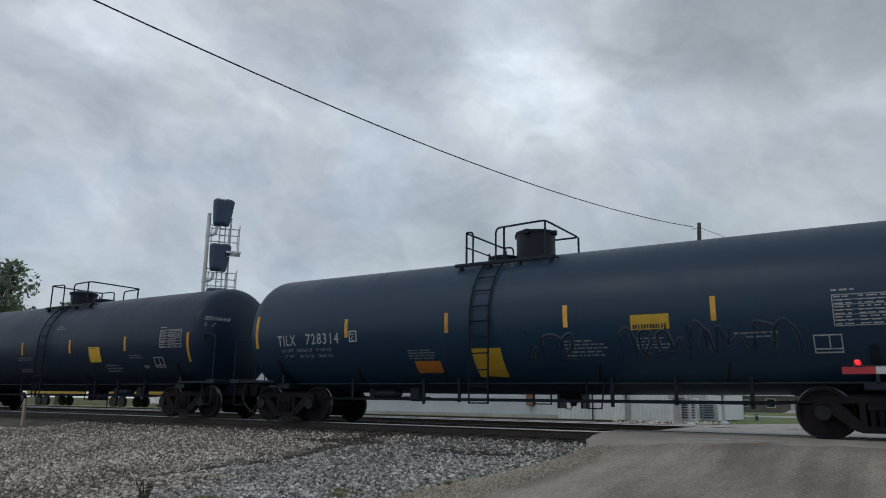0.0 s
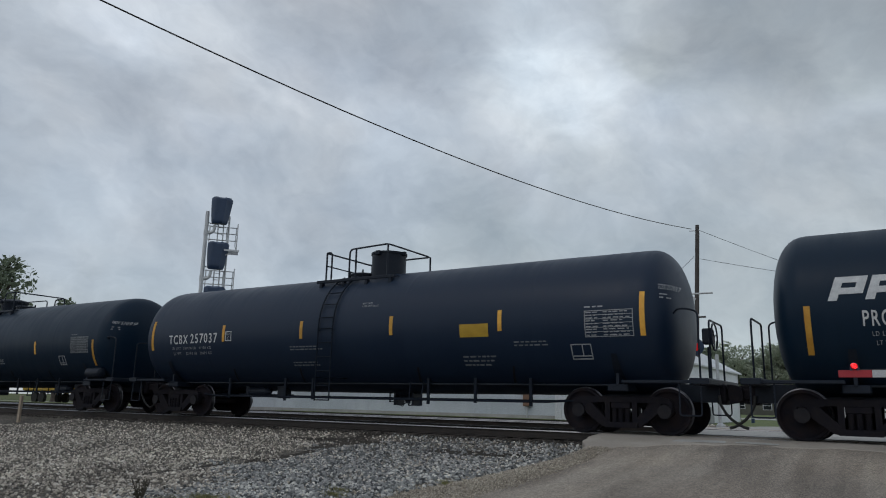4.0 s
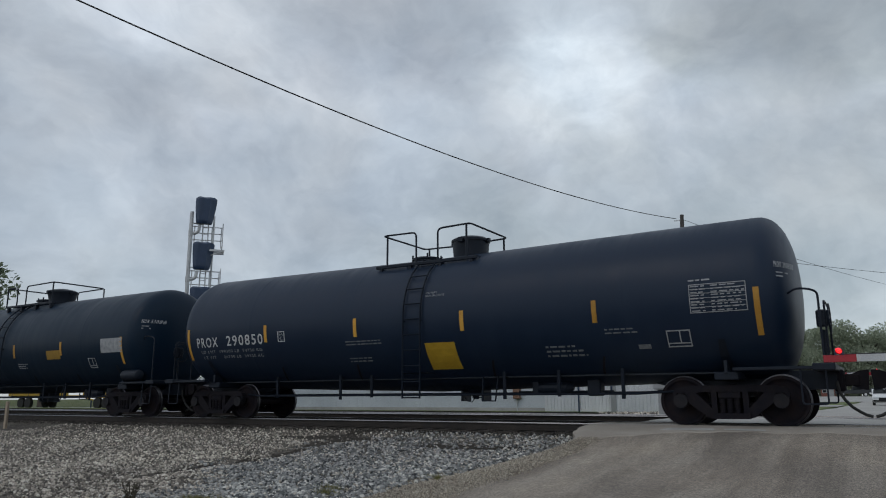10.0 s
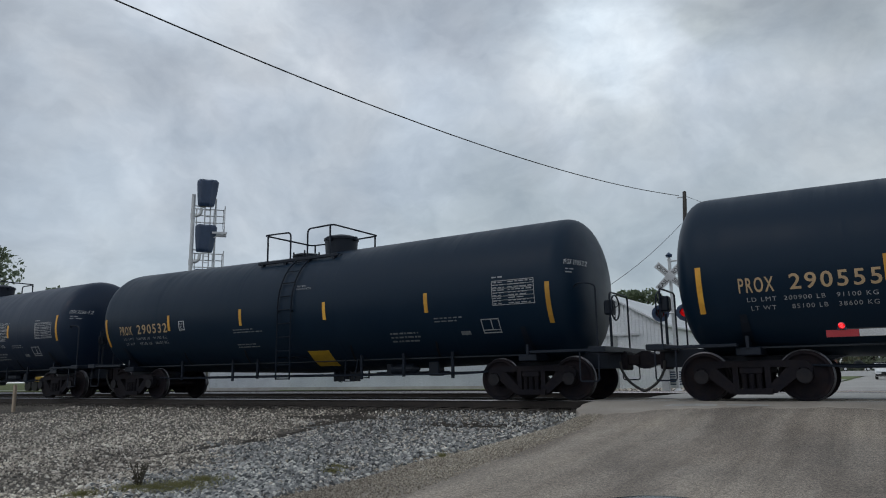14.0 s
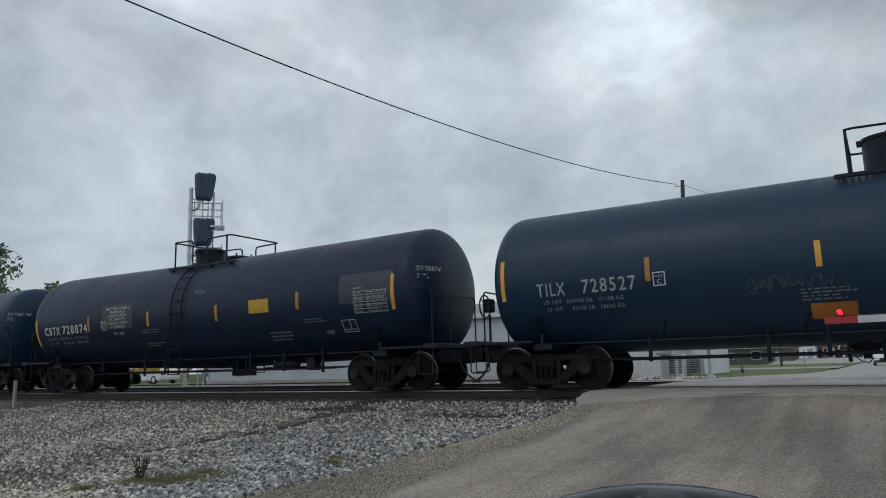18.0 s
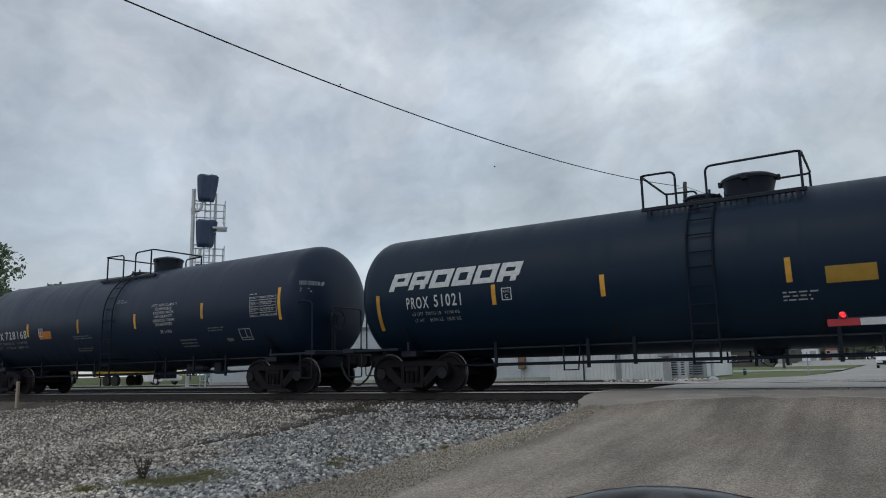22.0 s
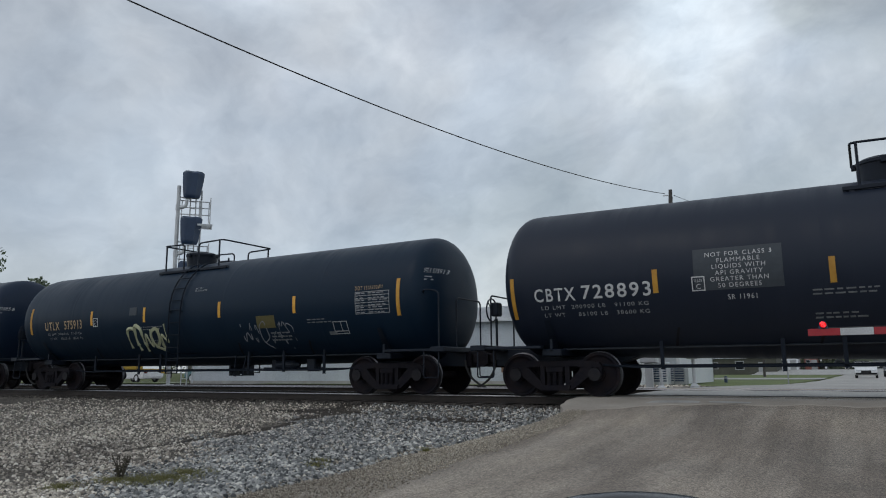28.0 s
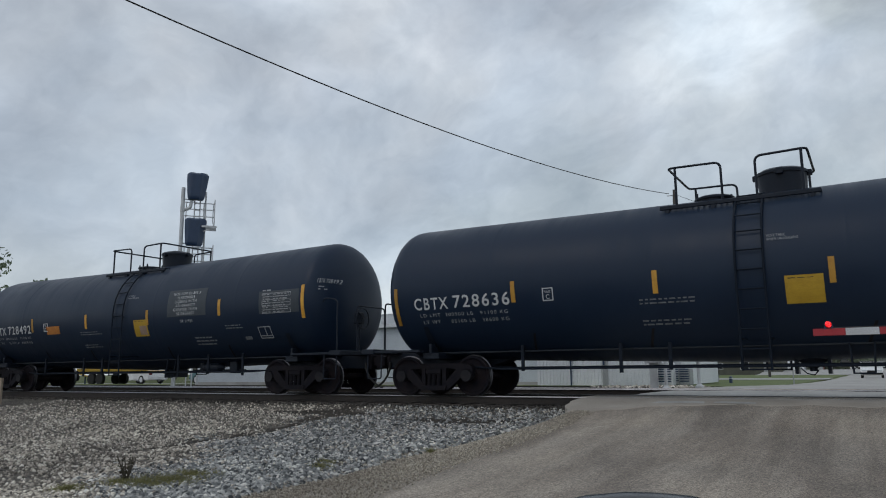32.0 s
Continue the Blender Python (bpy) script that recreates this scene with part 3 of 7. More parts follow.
gy = np.concatenate([-np.geomspace(3000, 3, 24), np.arange(-2, 30, 0.24), np.geomspace(31, 3000, 34)])


def narrowing(y):
    """The road's edge draws in towards the crossing."""
    return 0.55 * np.clip((y - 8.0) / 4.5, 0, 1) * (y < 14.7)


def ground_under_road(x, y):
    cut = np.clip((x + 5.9 - narrowing(y) - 2.0 * np.clip((y - 27) / 7, 0, 1)) / 0.5, 0, 1) * np.clip((4.4 - x) / 0.5, 0, 1)
    z = level(x, y)
    return np.where(cut > 0, z * (1 - cut) + np.minimum(z, road_level(y) - 0.16) * cut, z)


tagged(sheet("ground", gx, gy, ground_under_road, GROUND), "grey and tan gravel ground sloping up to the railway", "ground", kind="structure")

# the road climbs to the crossing; its worn edge is ragged
EDGE = -5.45


def road_height(x, y):
    return road_level(y) - 0.012 * np.abs(x + 1) * np.clip((13 - y) / 6, 0, 1) + 0.006 * np.sin(x * 3.1 + y) * np.sin(y * 1.7)


def road_edge(y):
    return EDGE + narrowing(y) + 0.10 * np.sin(y * 2.1) + 0.07 * np.sin(y * 5.3 + 1) - 0.15 * np.clip((y - 12.6) / 0.3, 0, 1) * np.clip((14.6 - y) / 0.25, 0.35, 1) * (y < 14.7) + 2.0 * np.clip((y - 27) / 7, 0, 1)


def road_sheet(name, ys, mat):
    s = np.linspace(0, 1, 40)
    gs, gy2 = np.meshgrid(s, ys)
    rag = road_edge(gy2)
    x = rag + (4.0 - rag) * gs
    z = road_height(x, gy2) - 0.05 * np.clip(1 - gs * 26, 0, 1)
    v = np.stack([x, gy2, z], -1).reshape(-1, 3)
    nx, ny = 40, len(ys)
    i = (np.arange(ny - 1)[:, None] * nx + np.arange(nx - 1)[None, :]).ravel()
    f = np.stack([i, i + 1, i + nx + 1, i + nx], -1)
    n = len(v)
    v = np.concatenate([v, v - np.array([0, 0, 0.2])])
    rim = np.concatenate([np.arange(nx), np.arange(nx - 1, nx * ny, nx)[1:], np.arange(nx * ny - 1, nx * (ny - 1) - 1, -1)[1:], np.arange(nx * (ny - 1), -1, -nx)[1:-1]])
    nxt = np.roll(rim, -1)
    f = np.concatenate([f, np.stack([rim, rim + n, nxt + n, nxt], -1)])
    return new(name, fast_mesh(name, v, f, mat, True))


N1, N2 = TRACK_Y - 0.755, TRACK_Y + 0.755            # rails of the near track
FAR_Y = 22.2
F1, F2 = FAR_Y - 0.755, FAR_Y + 0.755
roads = [("road", np.concatenate([np.arange(-30, 2, 2.0), np.arange(2, N1 - 0.06, 0.2), [N1 - 0.05]])),
         ("road_between_tracks", np.arange(N2 + 0.05, F1 - 0.04, 0.25)),
         ("road_beyond", np.concatenate([np.arange(F2 + 0.05, 40, 0.6), np.geomspace(41, 420, 24)]))]
for nm, ys in roads:
    tagged(road_sheet(nm, ys, ASPHALT if nm == "road" else FAR_ROAD), "worn grey-brown asphalt road over the level crossing", "road", kind="structure")


def rail_mesh(x0, x1):
    bm = bmesh.new()
    prof = [(-0.07, -0.17), (0.07, -0.17), (0.07, -0.158), (0.012, -0.145), (0.012, -0.04), (0.036, -0.035), (0.036, -0.022), (0.022, 0.0), (-0.022, 0.0), (-0.036, -0.022), (-0.036, -0.035), (-0.012, -0.04), (-0.012, -0.145), (-0.07, -0.158)]
    a = [bm.verts.new((x0, y, z)) for y, z in prof]
    b = [bm.verts.new((x1, y, z)) for y, z in prof]
    for i in range(len(prof)):
        f = bm.faces.new((a[i], a[(i + 1) % len(prof)], b[(i + 1) % len(prof)], b[i]))
        f.material_index = 1 if i in (6, 7, 8) else 0
    bm.faces.new(a[::-1]), bm.faces.new(b)
    return as_mesh(lump(bm), "rail", [RAIL_SIDE, RAIL_TOP])


rail = rail_mesh(-620, 620)
for cy, lab in ((TRACK_Y, "near railway track with polished railheads on timber ties"), (FAR_Y, "second railway track with dull rails on timber ties")):
    tr = thing("track", lab, "railway track", (0, cy, 0), kind="structure")
    for sgn in (-1, 1):
        part("rail", rail, None, tr, at=pose(0, sgn * 0.755, 0))
    bm = box(bmesh.new(), -0.115, 0.115, -1.28, 1.28, -0.36, -0.174, 0.012)
    tie = as_mesh(bm, "tie", TIE)
    x, k = -66.0, 0
    while x < 12:
        if not -6.1 < x < 4.2:
            part("tie", tie, None, tr, at=pose(x, 0.03 * math.sin(k * 2.3), 0, 0, 0, 0.6 * math.sin(k * 1.7)))
        x, k = x + 0.54, k + 1
    # ballast beyond the counted ties stays plain ground; crossing panels fill the road
    for j, px in enumerate(np.arange(-5.6, 4.0, 2.4)):
        bm = box(bmesh.new(), px + 0.01, min(px + 2.39, 3.98), -0.66, 0.66, -0.2, -0.012, 0.01)
        part("crossing_panel", bm, ASPHALT, tr, "worn asphalt crossing panel between the rails" if j == 0 else "")

# the pale lip of the road beside the near rail, laid over the asphalt, with a broken outer corner
def road_lip():
    s, v = np.linspace(0, 1, 90), np.linspace(0, 1, 16)
    gs, gv = np.meshgrid(s, v)
    x = -5.36 + 9.34 * gs ** 1.4
    y0 = np.interp(x, [-5.4, -5.0, -4.4, -3.6, -2.4, 0, 4], [12.25, 12.3, 12.75, 13.35, 13.75, 13.7, 13.65]) + 0.07 * np.sin(x * 5.1) + 0.05 * np.sin(x * 11.7 + 1)
    y1 = N1 - 0.06 - 0.30 * np.clip((-5.0 - x) / 0.36, 0, 1) ** 2
    y = y0 + (y1 - y0) * gv
    x = np.maximum(x, np.interp(y, [12.2, 13.3, 14.65], [-4.80, -5.20, -5.40]) + 0.03 * np.sin(y * 9) + 0.02 * gs)
    z = road_height(x, y) + 0.004 + 0.020 * np.clip(gv * 2.5, 0, 1) - 0.06 * np.clip(1 - gs * 25, 0, 1) ** 2
    top = np.stack([x, y, z], -1).reshape(-1, 3)
    nx, ny = 90, 16
    i = (np.arange(ny - 1)[:, None] * nx + np.arange(nx - 1)[None, :]).ravel()
    f = np.stack([i, i + 1, i + nx + 1, i + nx], -1)
    n = len(top)
    low = top - np.array([0, 0, 0.03])
    low[:, 2] -= 0.22 * np.clip(1 - gs * 60, 0, 1).ravel()
    rim = np.concatenate([np.arange(nx), np.arange(nx - 1, nx * ny, nx)[1:], np.arange(nx * ny - 1, nx * (ny - 1) - 1, -1)[1:], np.arange(nx * (ny - 1), -1, -nx)[1:-1]])
    nxt = np.roll(rim, -1)
    f = np.concatenate([f, np.stack([rim, rim + n, nxt + n, nxt], -1)])
    return new("pavement_lip", fast_mesh("pavement_lip", np.concatenate([top, low]), f, LIP, True))


tagged(road_lip(), "pale sandy asphalt lip beside the rail at the crossing", "pavement", kind="structure")
for k, (x0, x1, y0, y1) in enumerate(((-3.7, -2.75, 13.72, 13.98), (-2.6, -1.9, 13.84, 14.0))):
    ys, xs = np.linspace(y0, y1, 6), np.linspace(x0, x1, 12)
    tagged(sheet("pavement_patch", xs, ys, lambda x, y: road_height(x, y) + 0.030 - 0.012 * np.clip(1 - 5 * np.minimum(np.minimum((x - x0) / (x1 - x0), (x1 - x) / (x1 - x0)), np.minimum((y - y0) / (y1 - y0), (y1 - y) / (y1 - y0))), 0, 1), CONCRETE),
           "pale concrete patch beside the rail at the crossing", "pavement", kind="structure")


# ---- loose stone ----
def stone_field(name, mat, count, rng, where, size):
    """Many small broken stones lying on the ground, in one mesh."""
    t = (1 + 5 ** 0.5) / 2
    base = np.array([(-1, t, 0), (1, t, 0), (-1, -t, 0), (1, -t, 0), (0, -1, t), (0, 1, t), (0, -1, -t), (0, 1, -t), (t, 0, -1), (t, 0, 1), (-t, 0, -1), (-t, 0, 1)], float) / 1.9
    tri = np.array([(0, 11, 5), (0, 5, 1), (0, 1, 7), (0, 7, 10), (0, 10, 11), (1, 5, 9), (5, 11, 4), (11, 10, 2), (10, 7, 6), (7, 1, 8), (3, 9, 4), (3, 4, 2), (3, 2, 6), (3, 6, 8), (3, 8, 9), (4, 9, 5), (2, 4, 11), (6, 2, 10), (8, 6, 7), (9, 8, 1)])
    x, y = where(count, rng)
    n = len(x)
    z = ground_under_road(x, y)
    s = size(x, y, rng)[:, None, None] * rng.uniform(0.55, 1.25, (n, 1, 3)) * 0.5
    v = base[None] * rng.uniform(0.72, 1.2, (n, 12, 1))
    v = v * s
    a, b = rng.uniform(0, 6.28, n), rng.uniform(-0.7, 0.7, n)
    ca, sa, cb, sb = (q[:, None] for q in (np.cos(a), np.sin(a), np.cos(b), np.sin(b)))
    vx, vy, vz = v[..., 0], v[..., 1] * cb - v[..., 2] * sb, v[..., 1] * sb + v[..., 2] * cb
    w = np.stack([vx * ca - vy * sa + x[:, None], vx * sa + vy * ca + y[:, None], vz * 0.95 + z[:, None] + 0.008], -1)
    f = (tri[None] + 12 * np.arange(n)[:, None, None]).reshape(-1, 3)
    return new(name, fast_mesh(name, w.reshape(-1, 3), f, mat))


rng = np.random.default_rng(4)


def polar(lo, hi, near, far, power):
    """Places spread over a sector of the ground, denser towards the road's edge where they show larger."""
    def where(count, rng):
        az = np.radians(rng.uniform(lo, hi, count))
        d = near * (far / near) ** (rng.uniform(0, 1, count) ** power)
        x, y = -d * np.sin(az), d * np.cos(az)
        return x, y
    return where


def heap_edge(y):
    """Where the tan gravel gives way to the crushed stone."""
    return np.interp(y, [4.7, 5.6, 6.6, 7.5, 9, 11, 13.6], [-6.7, -7.3, -8.15, -8.7, -9.6, -10.2, -10.2])


def hollow(x, y, share, rng):
    """Bare earth: the rut, its fork, and two hollows at the foot of the ballast."""
    ragged = 0.10 * np.sin(y * 5.2) + 0.06 * np.sin(x * 9 + y * 3)
    bare = (np.abs(x - rut_x(y) + ragged) < 0.20 + 0.10 * (y > 11)) & (y > 7.3)
    bare |= (np.abs(y - 13.0 - 0.25 * (x + 11.2) * -0.6 + 0.5 * ragged) < 0.13) & (x > -12.7) & (x < -10.6)
    bare |= np.hypot((x + 11.0) / 1.1, (y - 13.3) / 0.35) + ragged < 1
    bare |= np.hypot((x + 7.2) / 1.3, (y - 12.6) / 0.30) + ragged < 1
    return bare & (rng.uniform(0, 1, len(x)) < share)


def tan_places(count, rng):
    x, y = polar(18, 66, 5.2, 27, 0.95)(count, rng)
    bare = hollow(x, y, 0.88, rng) | ((np.hypot((x + 9.6) / 1.3, (y - 5.3) / 0.5) < 1) & (rng.uniform(0, 1, len(x)) < 0.55))
    inside = x > heap_edge(y) + 0.35 * np.sin(y * 1.9) + rng.normal(0, 0.35, len(x))
    keep = ~bare & (y < 14.12) & (x < -5.75) & ~(inside & (rng.uniform(0, 1, len(x)) < np.interp(y, [6, 8, 10], [0.92, 0.8, 0.62])))
    return x[keep], y[keep]


def blue_places(count, rng):
    x, y = polar(18, 62, 5.4, 17.5, 0.95)(count, rng)
    edge = heap_edge(y) - 0.2 + 0.5 * np.sin(y * 1.9) + rng.normal(0, 0.35, len(x))
    thin = rng.uniform(0, 1, len(x)) > np.interp(y, [7, 9, 12], [0.0, 0.15, 0.35])
    keep = ~hollow(x, y, 0.85, rng) & thin & (y < 14.15) & (x < np.where(y > 12.5, -5.42, -5.75) + narrowing(y)) & (x > edge)
    return x[keep], y[keep]


tagged(stone_field("gravel", TAN_STONE, 95000, rng, tan_places, lambda x, y, r: 0.018 + 0.048 * r.uniform(0, 1, len(x)) ** 1.5), "loose tan and grey gravel beside the track", "gravel", kind="stuff")
tagged(stone_field("crushed_stone", BLUE_STONE, 70000, rng, blue_places, lambda x, y, r: 0.024 + 0.058 * r.uniform(0, 1, len(x)) ** 1.4), "blue-grey crushed stone heaped along the road edge", "gravel", kind="stuff")


def shoulder_places(count, rng):
    y = rng.uniform(3.5, 12.75, count)
    wide = np.clip(1.5 - (y - 5) * 0.11, 0.5, 1.6)
    x = EDGE + narrowing(y) - 0.25 + wide * rng.uniform(0, 1, count) ** 1.6 * rng.choice([-0.15, 1.0, 1.0, 1.0], count) + rng.normal(0, 0.06, count)
    return x, y


def shoulder():
    x, y = shoulder_places(36000, rng)
    ob = stone_field("shoulder_grit", SAND, len(x), rng, lambda c, r: (x, y), lambda x, y, r: r.uniform(0.008, 0.026, len(x)))
    co = np.empty(len(ob.data.vertices) * 3, np.float32)
    ob.data.vertices.foreach_get("co", co)
    co = co.reshape(-1, 12, 3)
    co[:, :, 2] += np.maximum(0, np.where(x > EDGE + narrowing(y) + 0.02, road_height(x, y) - ground_under_road(x, y), 0))[:, None]
    ob.data.vertices.foreach_set("co", co.ravel())
    return ob


tagged(shoulder(), "fine sandy grit along the asphalt edge", "gravel", kind="stuff")


def ballast_places(count, rng):
    x = rng.uniform(-46, 10, count)
    y = np.where(rng.uniform(0, 1, count) < 0.4, rng.uniform(14.05, 14.8, count), rng.uniform(14.05, 24.4, count))
    keep = ~((x > -5.1) & (x < 4.2)) & (np.abs(y - TRACK_Y) > 0.9) | ((np.abs(y - TRACK_Y) < 0.7) & ~((x > -5.9) & (x < 4.2)))
    return x[keep], y[keep]


tagged(stone_field("ballast", DARK_STONE, 37000, rng, ballast_places, lambda x, y, r: r.uniform(0.03, 0.07, len(x))), "dark oily track ballast between the ties, shade put into its colour", "ballast", kind="stuff")


def tuft(name, label, spots, mat, count, high, lean):
    """Blades or stalks as thin three-sided spikes."""
    vs, fs = [], []
    for (cx, cy, rad, k) in spots:
        for _ in range(int(count * k)):
            a, d = rng.uniform(0, 6.28), rad * abs(rng.normal(0, 0.5))
            x, y = cx + d * math.cos(a) * 1.6, cy + d * math.sin(a)
            z = float(ground_under_road(np.array(x), np.array(y)))
            h, w = high * rng.uniform(0.4, 1.1), 0.0035 + high * 0.012
            dx, dy = rng.normal(0, lean, 2) * h
            b = len(vs)
            vs += [(x - w, y, z), (x + w, y - w, z), (x, y + w, z), (x + dx, y + dy, z + h)]
            fs += [(b, b + 1, b + 3), (b + 1, b + 2, b + 3), (b + 2, b, b + 3)]
    return tagged(new(name, fast_mesh(name, np.array(vs), np.array(fs), mat)), label, "grass", kind="stuff")


tuft("grass_tufts", "low green grass growing through the gravel", [(-7.38, 5.58, 0.34, 0.9), (-7.32, 5.92, 0.36, 1.2), (-7.45, 6.35, 0.26, 0.8), (-7.62, 5.42, 0.2, 0.35), (-7.8, 4.95, 0.22, 0.4), (-6.27, 7.40, 0.14, 0.2), (-6.42, 7.68, 0.14, 0.15), (-5.6, 9.0, 0.1, 0.12)], BLADES, 1500, 0.075, 0.75)


def weed(at, high):
    """A dead weed: thin forked stems with shrivelled leaves."""
    z = float(ground_under_road(np.array(at[0]), np.array(at[1])))
    t = thing("weed", "dead brown weed standing in the gravel", "weed", (*at, z - 0.01))
    for k in range(6):
        a = k * 1.05 + rng.uniform(-0.3, 0.3)
        h = high * rng.uniform(0.7, 1.05)
        tip = Vector((0.36 * h * math.cos(a), 0.36 * h * math.sin(a), h))
        bm = tube(bmesh.new(), [(0.01 * math.cos(a), 0.01 * math.sin(a), 0), tip * 0.5 + Vector((0.01, 0, 0)), tip], 0.0065, 5)
        stem = part("stem", bm, DRY_STEM, t)
        bm = bmesh.new()
        for j in range(11):
            u = rng.uniform(0.3, 1.0)
            p, b = tip * u, rng.uniform(0, 6.28)
            d = Vector((math.cos(b), math.sin(b), rng.uniform(0.1, 0.9))) * rng.uniform(0.02, 0.05)
            w = d.orthogonal().normalized() * 0.009
            bm.faces.new([bm.verts.new(q) for q in (p, p + d * 0.5 + w, p + d, p + d * 0.5 - w)])
        part("leaves", bm, DRY, stem)


weed((-7.80, 5.66), 0.29)
weed((-7.70, 5.58), 0.20)
tagged(new("stick", as_mesh(tube(bmesh.new(), [(-8.02, 8.20, -0.585), (-7.92, 8.33, -0.56), (-7.78, 8.42, -0.57)], 0.014, 6), "stick", BARK)), "short dark stick lying on the crushed stone", "stick")


def puddle():
    """Shallow water in the rut."""
    us, vs = np.linspace(-1, 1, 15), np.linspace(0, 1, 15)
    gu, gv = np.meshgrid(us, vs)
    y = 11.32 + 1.15 * gv
    wide = 0.16 * np.sqrt(np.clip(1 - (2 * gv - 1) ** 2, 0, 1)) * (1 + 0.35 * np.sin(gv * 11)) + 0.015
    x = rut_x(y) + 0.10 + gu * wide
    z = np.full_like(x, float(level(np.array(-10.45), np.array(11.9))) + 0.035)
    i = (np.arange(14)[:, None] * 15 + np.arange(14)[None, :]).ravel()
    me = fast_mesh("puddle", np.stack([x, y, z], -1).reshape(-1, 3), np.stack([i, i + 1, i + 16, i + 15], -1), MUDDY_WATER, True)
    tagged(new("puddle", me), "shallow muddy puddle in the rut", "puddle", kind="structure")


puddle()


# ---- sky ----
def cloud_deck():
    prof = [(4300 * math.sin(a), 620 * math.cos(a) - 40) for a in np.radians(np.concatenate([[0], np.geomspace(2, 100, 40)]))]
    bm = lathe(bmesh.new(), prof, 64)
    me = as_mesh(bm, "cloud_deck", CLOUDS, True)
    return tagged(new("cloud_deck", me), "broken grey overcast drifting over the crossing", "clouds", kind="structure")


clouds = cloud_deck()


# ---- the train: black tank cars ----
R, ZC, HEAD = 1.58, 2.41, 0.68                  # tank radius, height of its axis, depth of a head
LEAD, TRAIL = 7.78, 7.78                         # length of the shell ahead of and behind the middle
FULL = 2.5                                       # how square-shouldered the heads are
PITCH = 18.306                                   # one car, coupler to coupler
TRUCK_X, AXLE_X, WHEEL_R = 6.95, 0.889, 0.457
SIZES = {"t": 1.515, "s": 1.535, "m": 1.58, "n": 1.60, "l": 1.63}           # tank radii; every belly hangs at the same height
RISE, BEND, SAG = 0.0, 0.0, 0.0


def take_size(size, trim=(0.0, 0.0)):
    """Sets the radius of the tank that is being built, by how much each end is shorter, and how far its ends slope up from the middle."""
    global R, ZC, RISE, LEAD, TRAIL, BEND, SAG
    BEND, SAG = (0.07, 0.095) if size == "n" else (0.0, 0.03)
    LEAD, TRAIL = 7.78 - trim[0], 7.78 - trim[1]
    R = SIZES[size] + 0.025
    ZC = 0.78 + R
    RISE = 2 * (SIZES[size] - 1.58) if size != "n" else 0.015


def belly(s, drop):
    """How far the bottom of the shell sags towards the outlet; drop is the share of the radius below the axis."""
    return SAG * max(1 - abs(s) / 7.7, 0) * min(max((drop - 0.6) / 0.4, 0), 1) ** 2


def on_tank(s, z, off=0.0):
    """A place on the near side of the shell, s along the car, z above the rail."""
    k = max(s - TRAIL, -LEAD - s, 0) / HEAD
    r = R * max(1 - k ** FULL, 0.03) ** (1 / FULL)
    mid = ZC + BEND * abs(s) / 7.7
    dz = max(min(z - mid, r * 0.995), -r * 0.995)
    y = -math.sqrt(r * r - dz * dz)
    n = Vector((math.copysign(k * 1.6, s), y / r, dz / r)).normalized()
    return Vector((s, y, mid + dz - belly(s, -dz / r))) + n * off


def patch(bm, s0, s1, z0, z1, off=0.006, nz=4, skew=0.0):
    """A thin sheet stuck to the shell."""
    rows = []
    for lift in (off, off - 0.007):
        rows.append([[bm.verts.new(on_tank(s + skew * (j / nz), z0 + (z1 - z0) * j / nz, lift)) for j in range(nz + 1)] for s in (s0, s1)])
    (a, b), (c, d) = rows
    for j in range(nz):
        bm.faces.new((a[j], b[j], b[j + 1], a[j + 1]))
    rim = a + b[::-1]
    low = c + d[::-1]
    for i in range(len(rim)):
        bm.faces.new((rim[i], rim[(i + 1) % len(rim)], low[(i + 1) % len(rim)], low[i]))
    return bm


def outline(bm, s0, s1, z0, z1, w=0.025):
    patch(bm, s0, s1, z0, z0 + w, nz=1), patch(bm, s0, s1, z1 - w, z1, nz=1)
    patch(bm, s0, s0 + w, z0 + w, z1 - w, nz=2), patch(bm, s1 - w, s1, z0 + w, z1 - w, nz=2)
    return bm


def dashes(bm, s0, s1, z0, z1, rows, r, fill=0.8):
    """Lines of small lettering that cannot be read, as bars."""
    h = (z1 - z0) / rows
    for k in range(rows):
        z, s = z0 + k * h, s0
        end = s1 - r.uniform(0, 0.3) * (s1 - s0)
        while s < end - 0.03:
            w = r.uniform(0.05, 0.16)
            patch(bm, s, min(s + w, end), z + 0.30 * h, z + 0.66 * h, 0.005, 1)
            s += w + r.uniform(0.02, 0.04) / fill
    return bm


def lettering(body, s0, s1, z0, z1, bold=0.0):
    """Painted characters wrapped on the shell, fitted into a box."""
    cu = bpy.data.curves.new("stencil", "FONT")
    cu.body, cu.resolution_u, cu.offset = body, 3, bold
    cu.space_character = 1.22
    cu.align_x = "CENTER" if body.count("\n") > 1 else "LEFT"
    ob = new("stencil", cu)
    me = bpy.data.meshes.new_from_object(ob)
    bpy.data.objects.remove(ob), bpy.data.curves.remove(cu)
    co = np.empty(len(me.vertices) * 3, np.float32)
    me.vertices.foreach_get("co", co)
    co = co.reshape(-1, 3)
    lo, hi = co.min(0), co.max(0)
    for v in me.vertices:
        u = (v.co.x - lo[0]) / (hi[0] - lo[0])
        w = (v.co.y - lo[1]) / (hi[1] - lo[1])
        v.co = on_tank(s0 + u * (s1 - s0), z0 + w * (z1 - z0), 0.011)
    me.materials.clear()
    return me


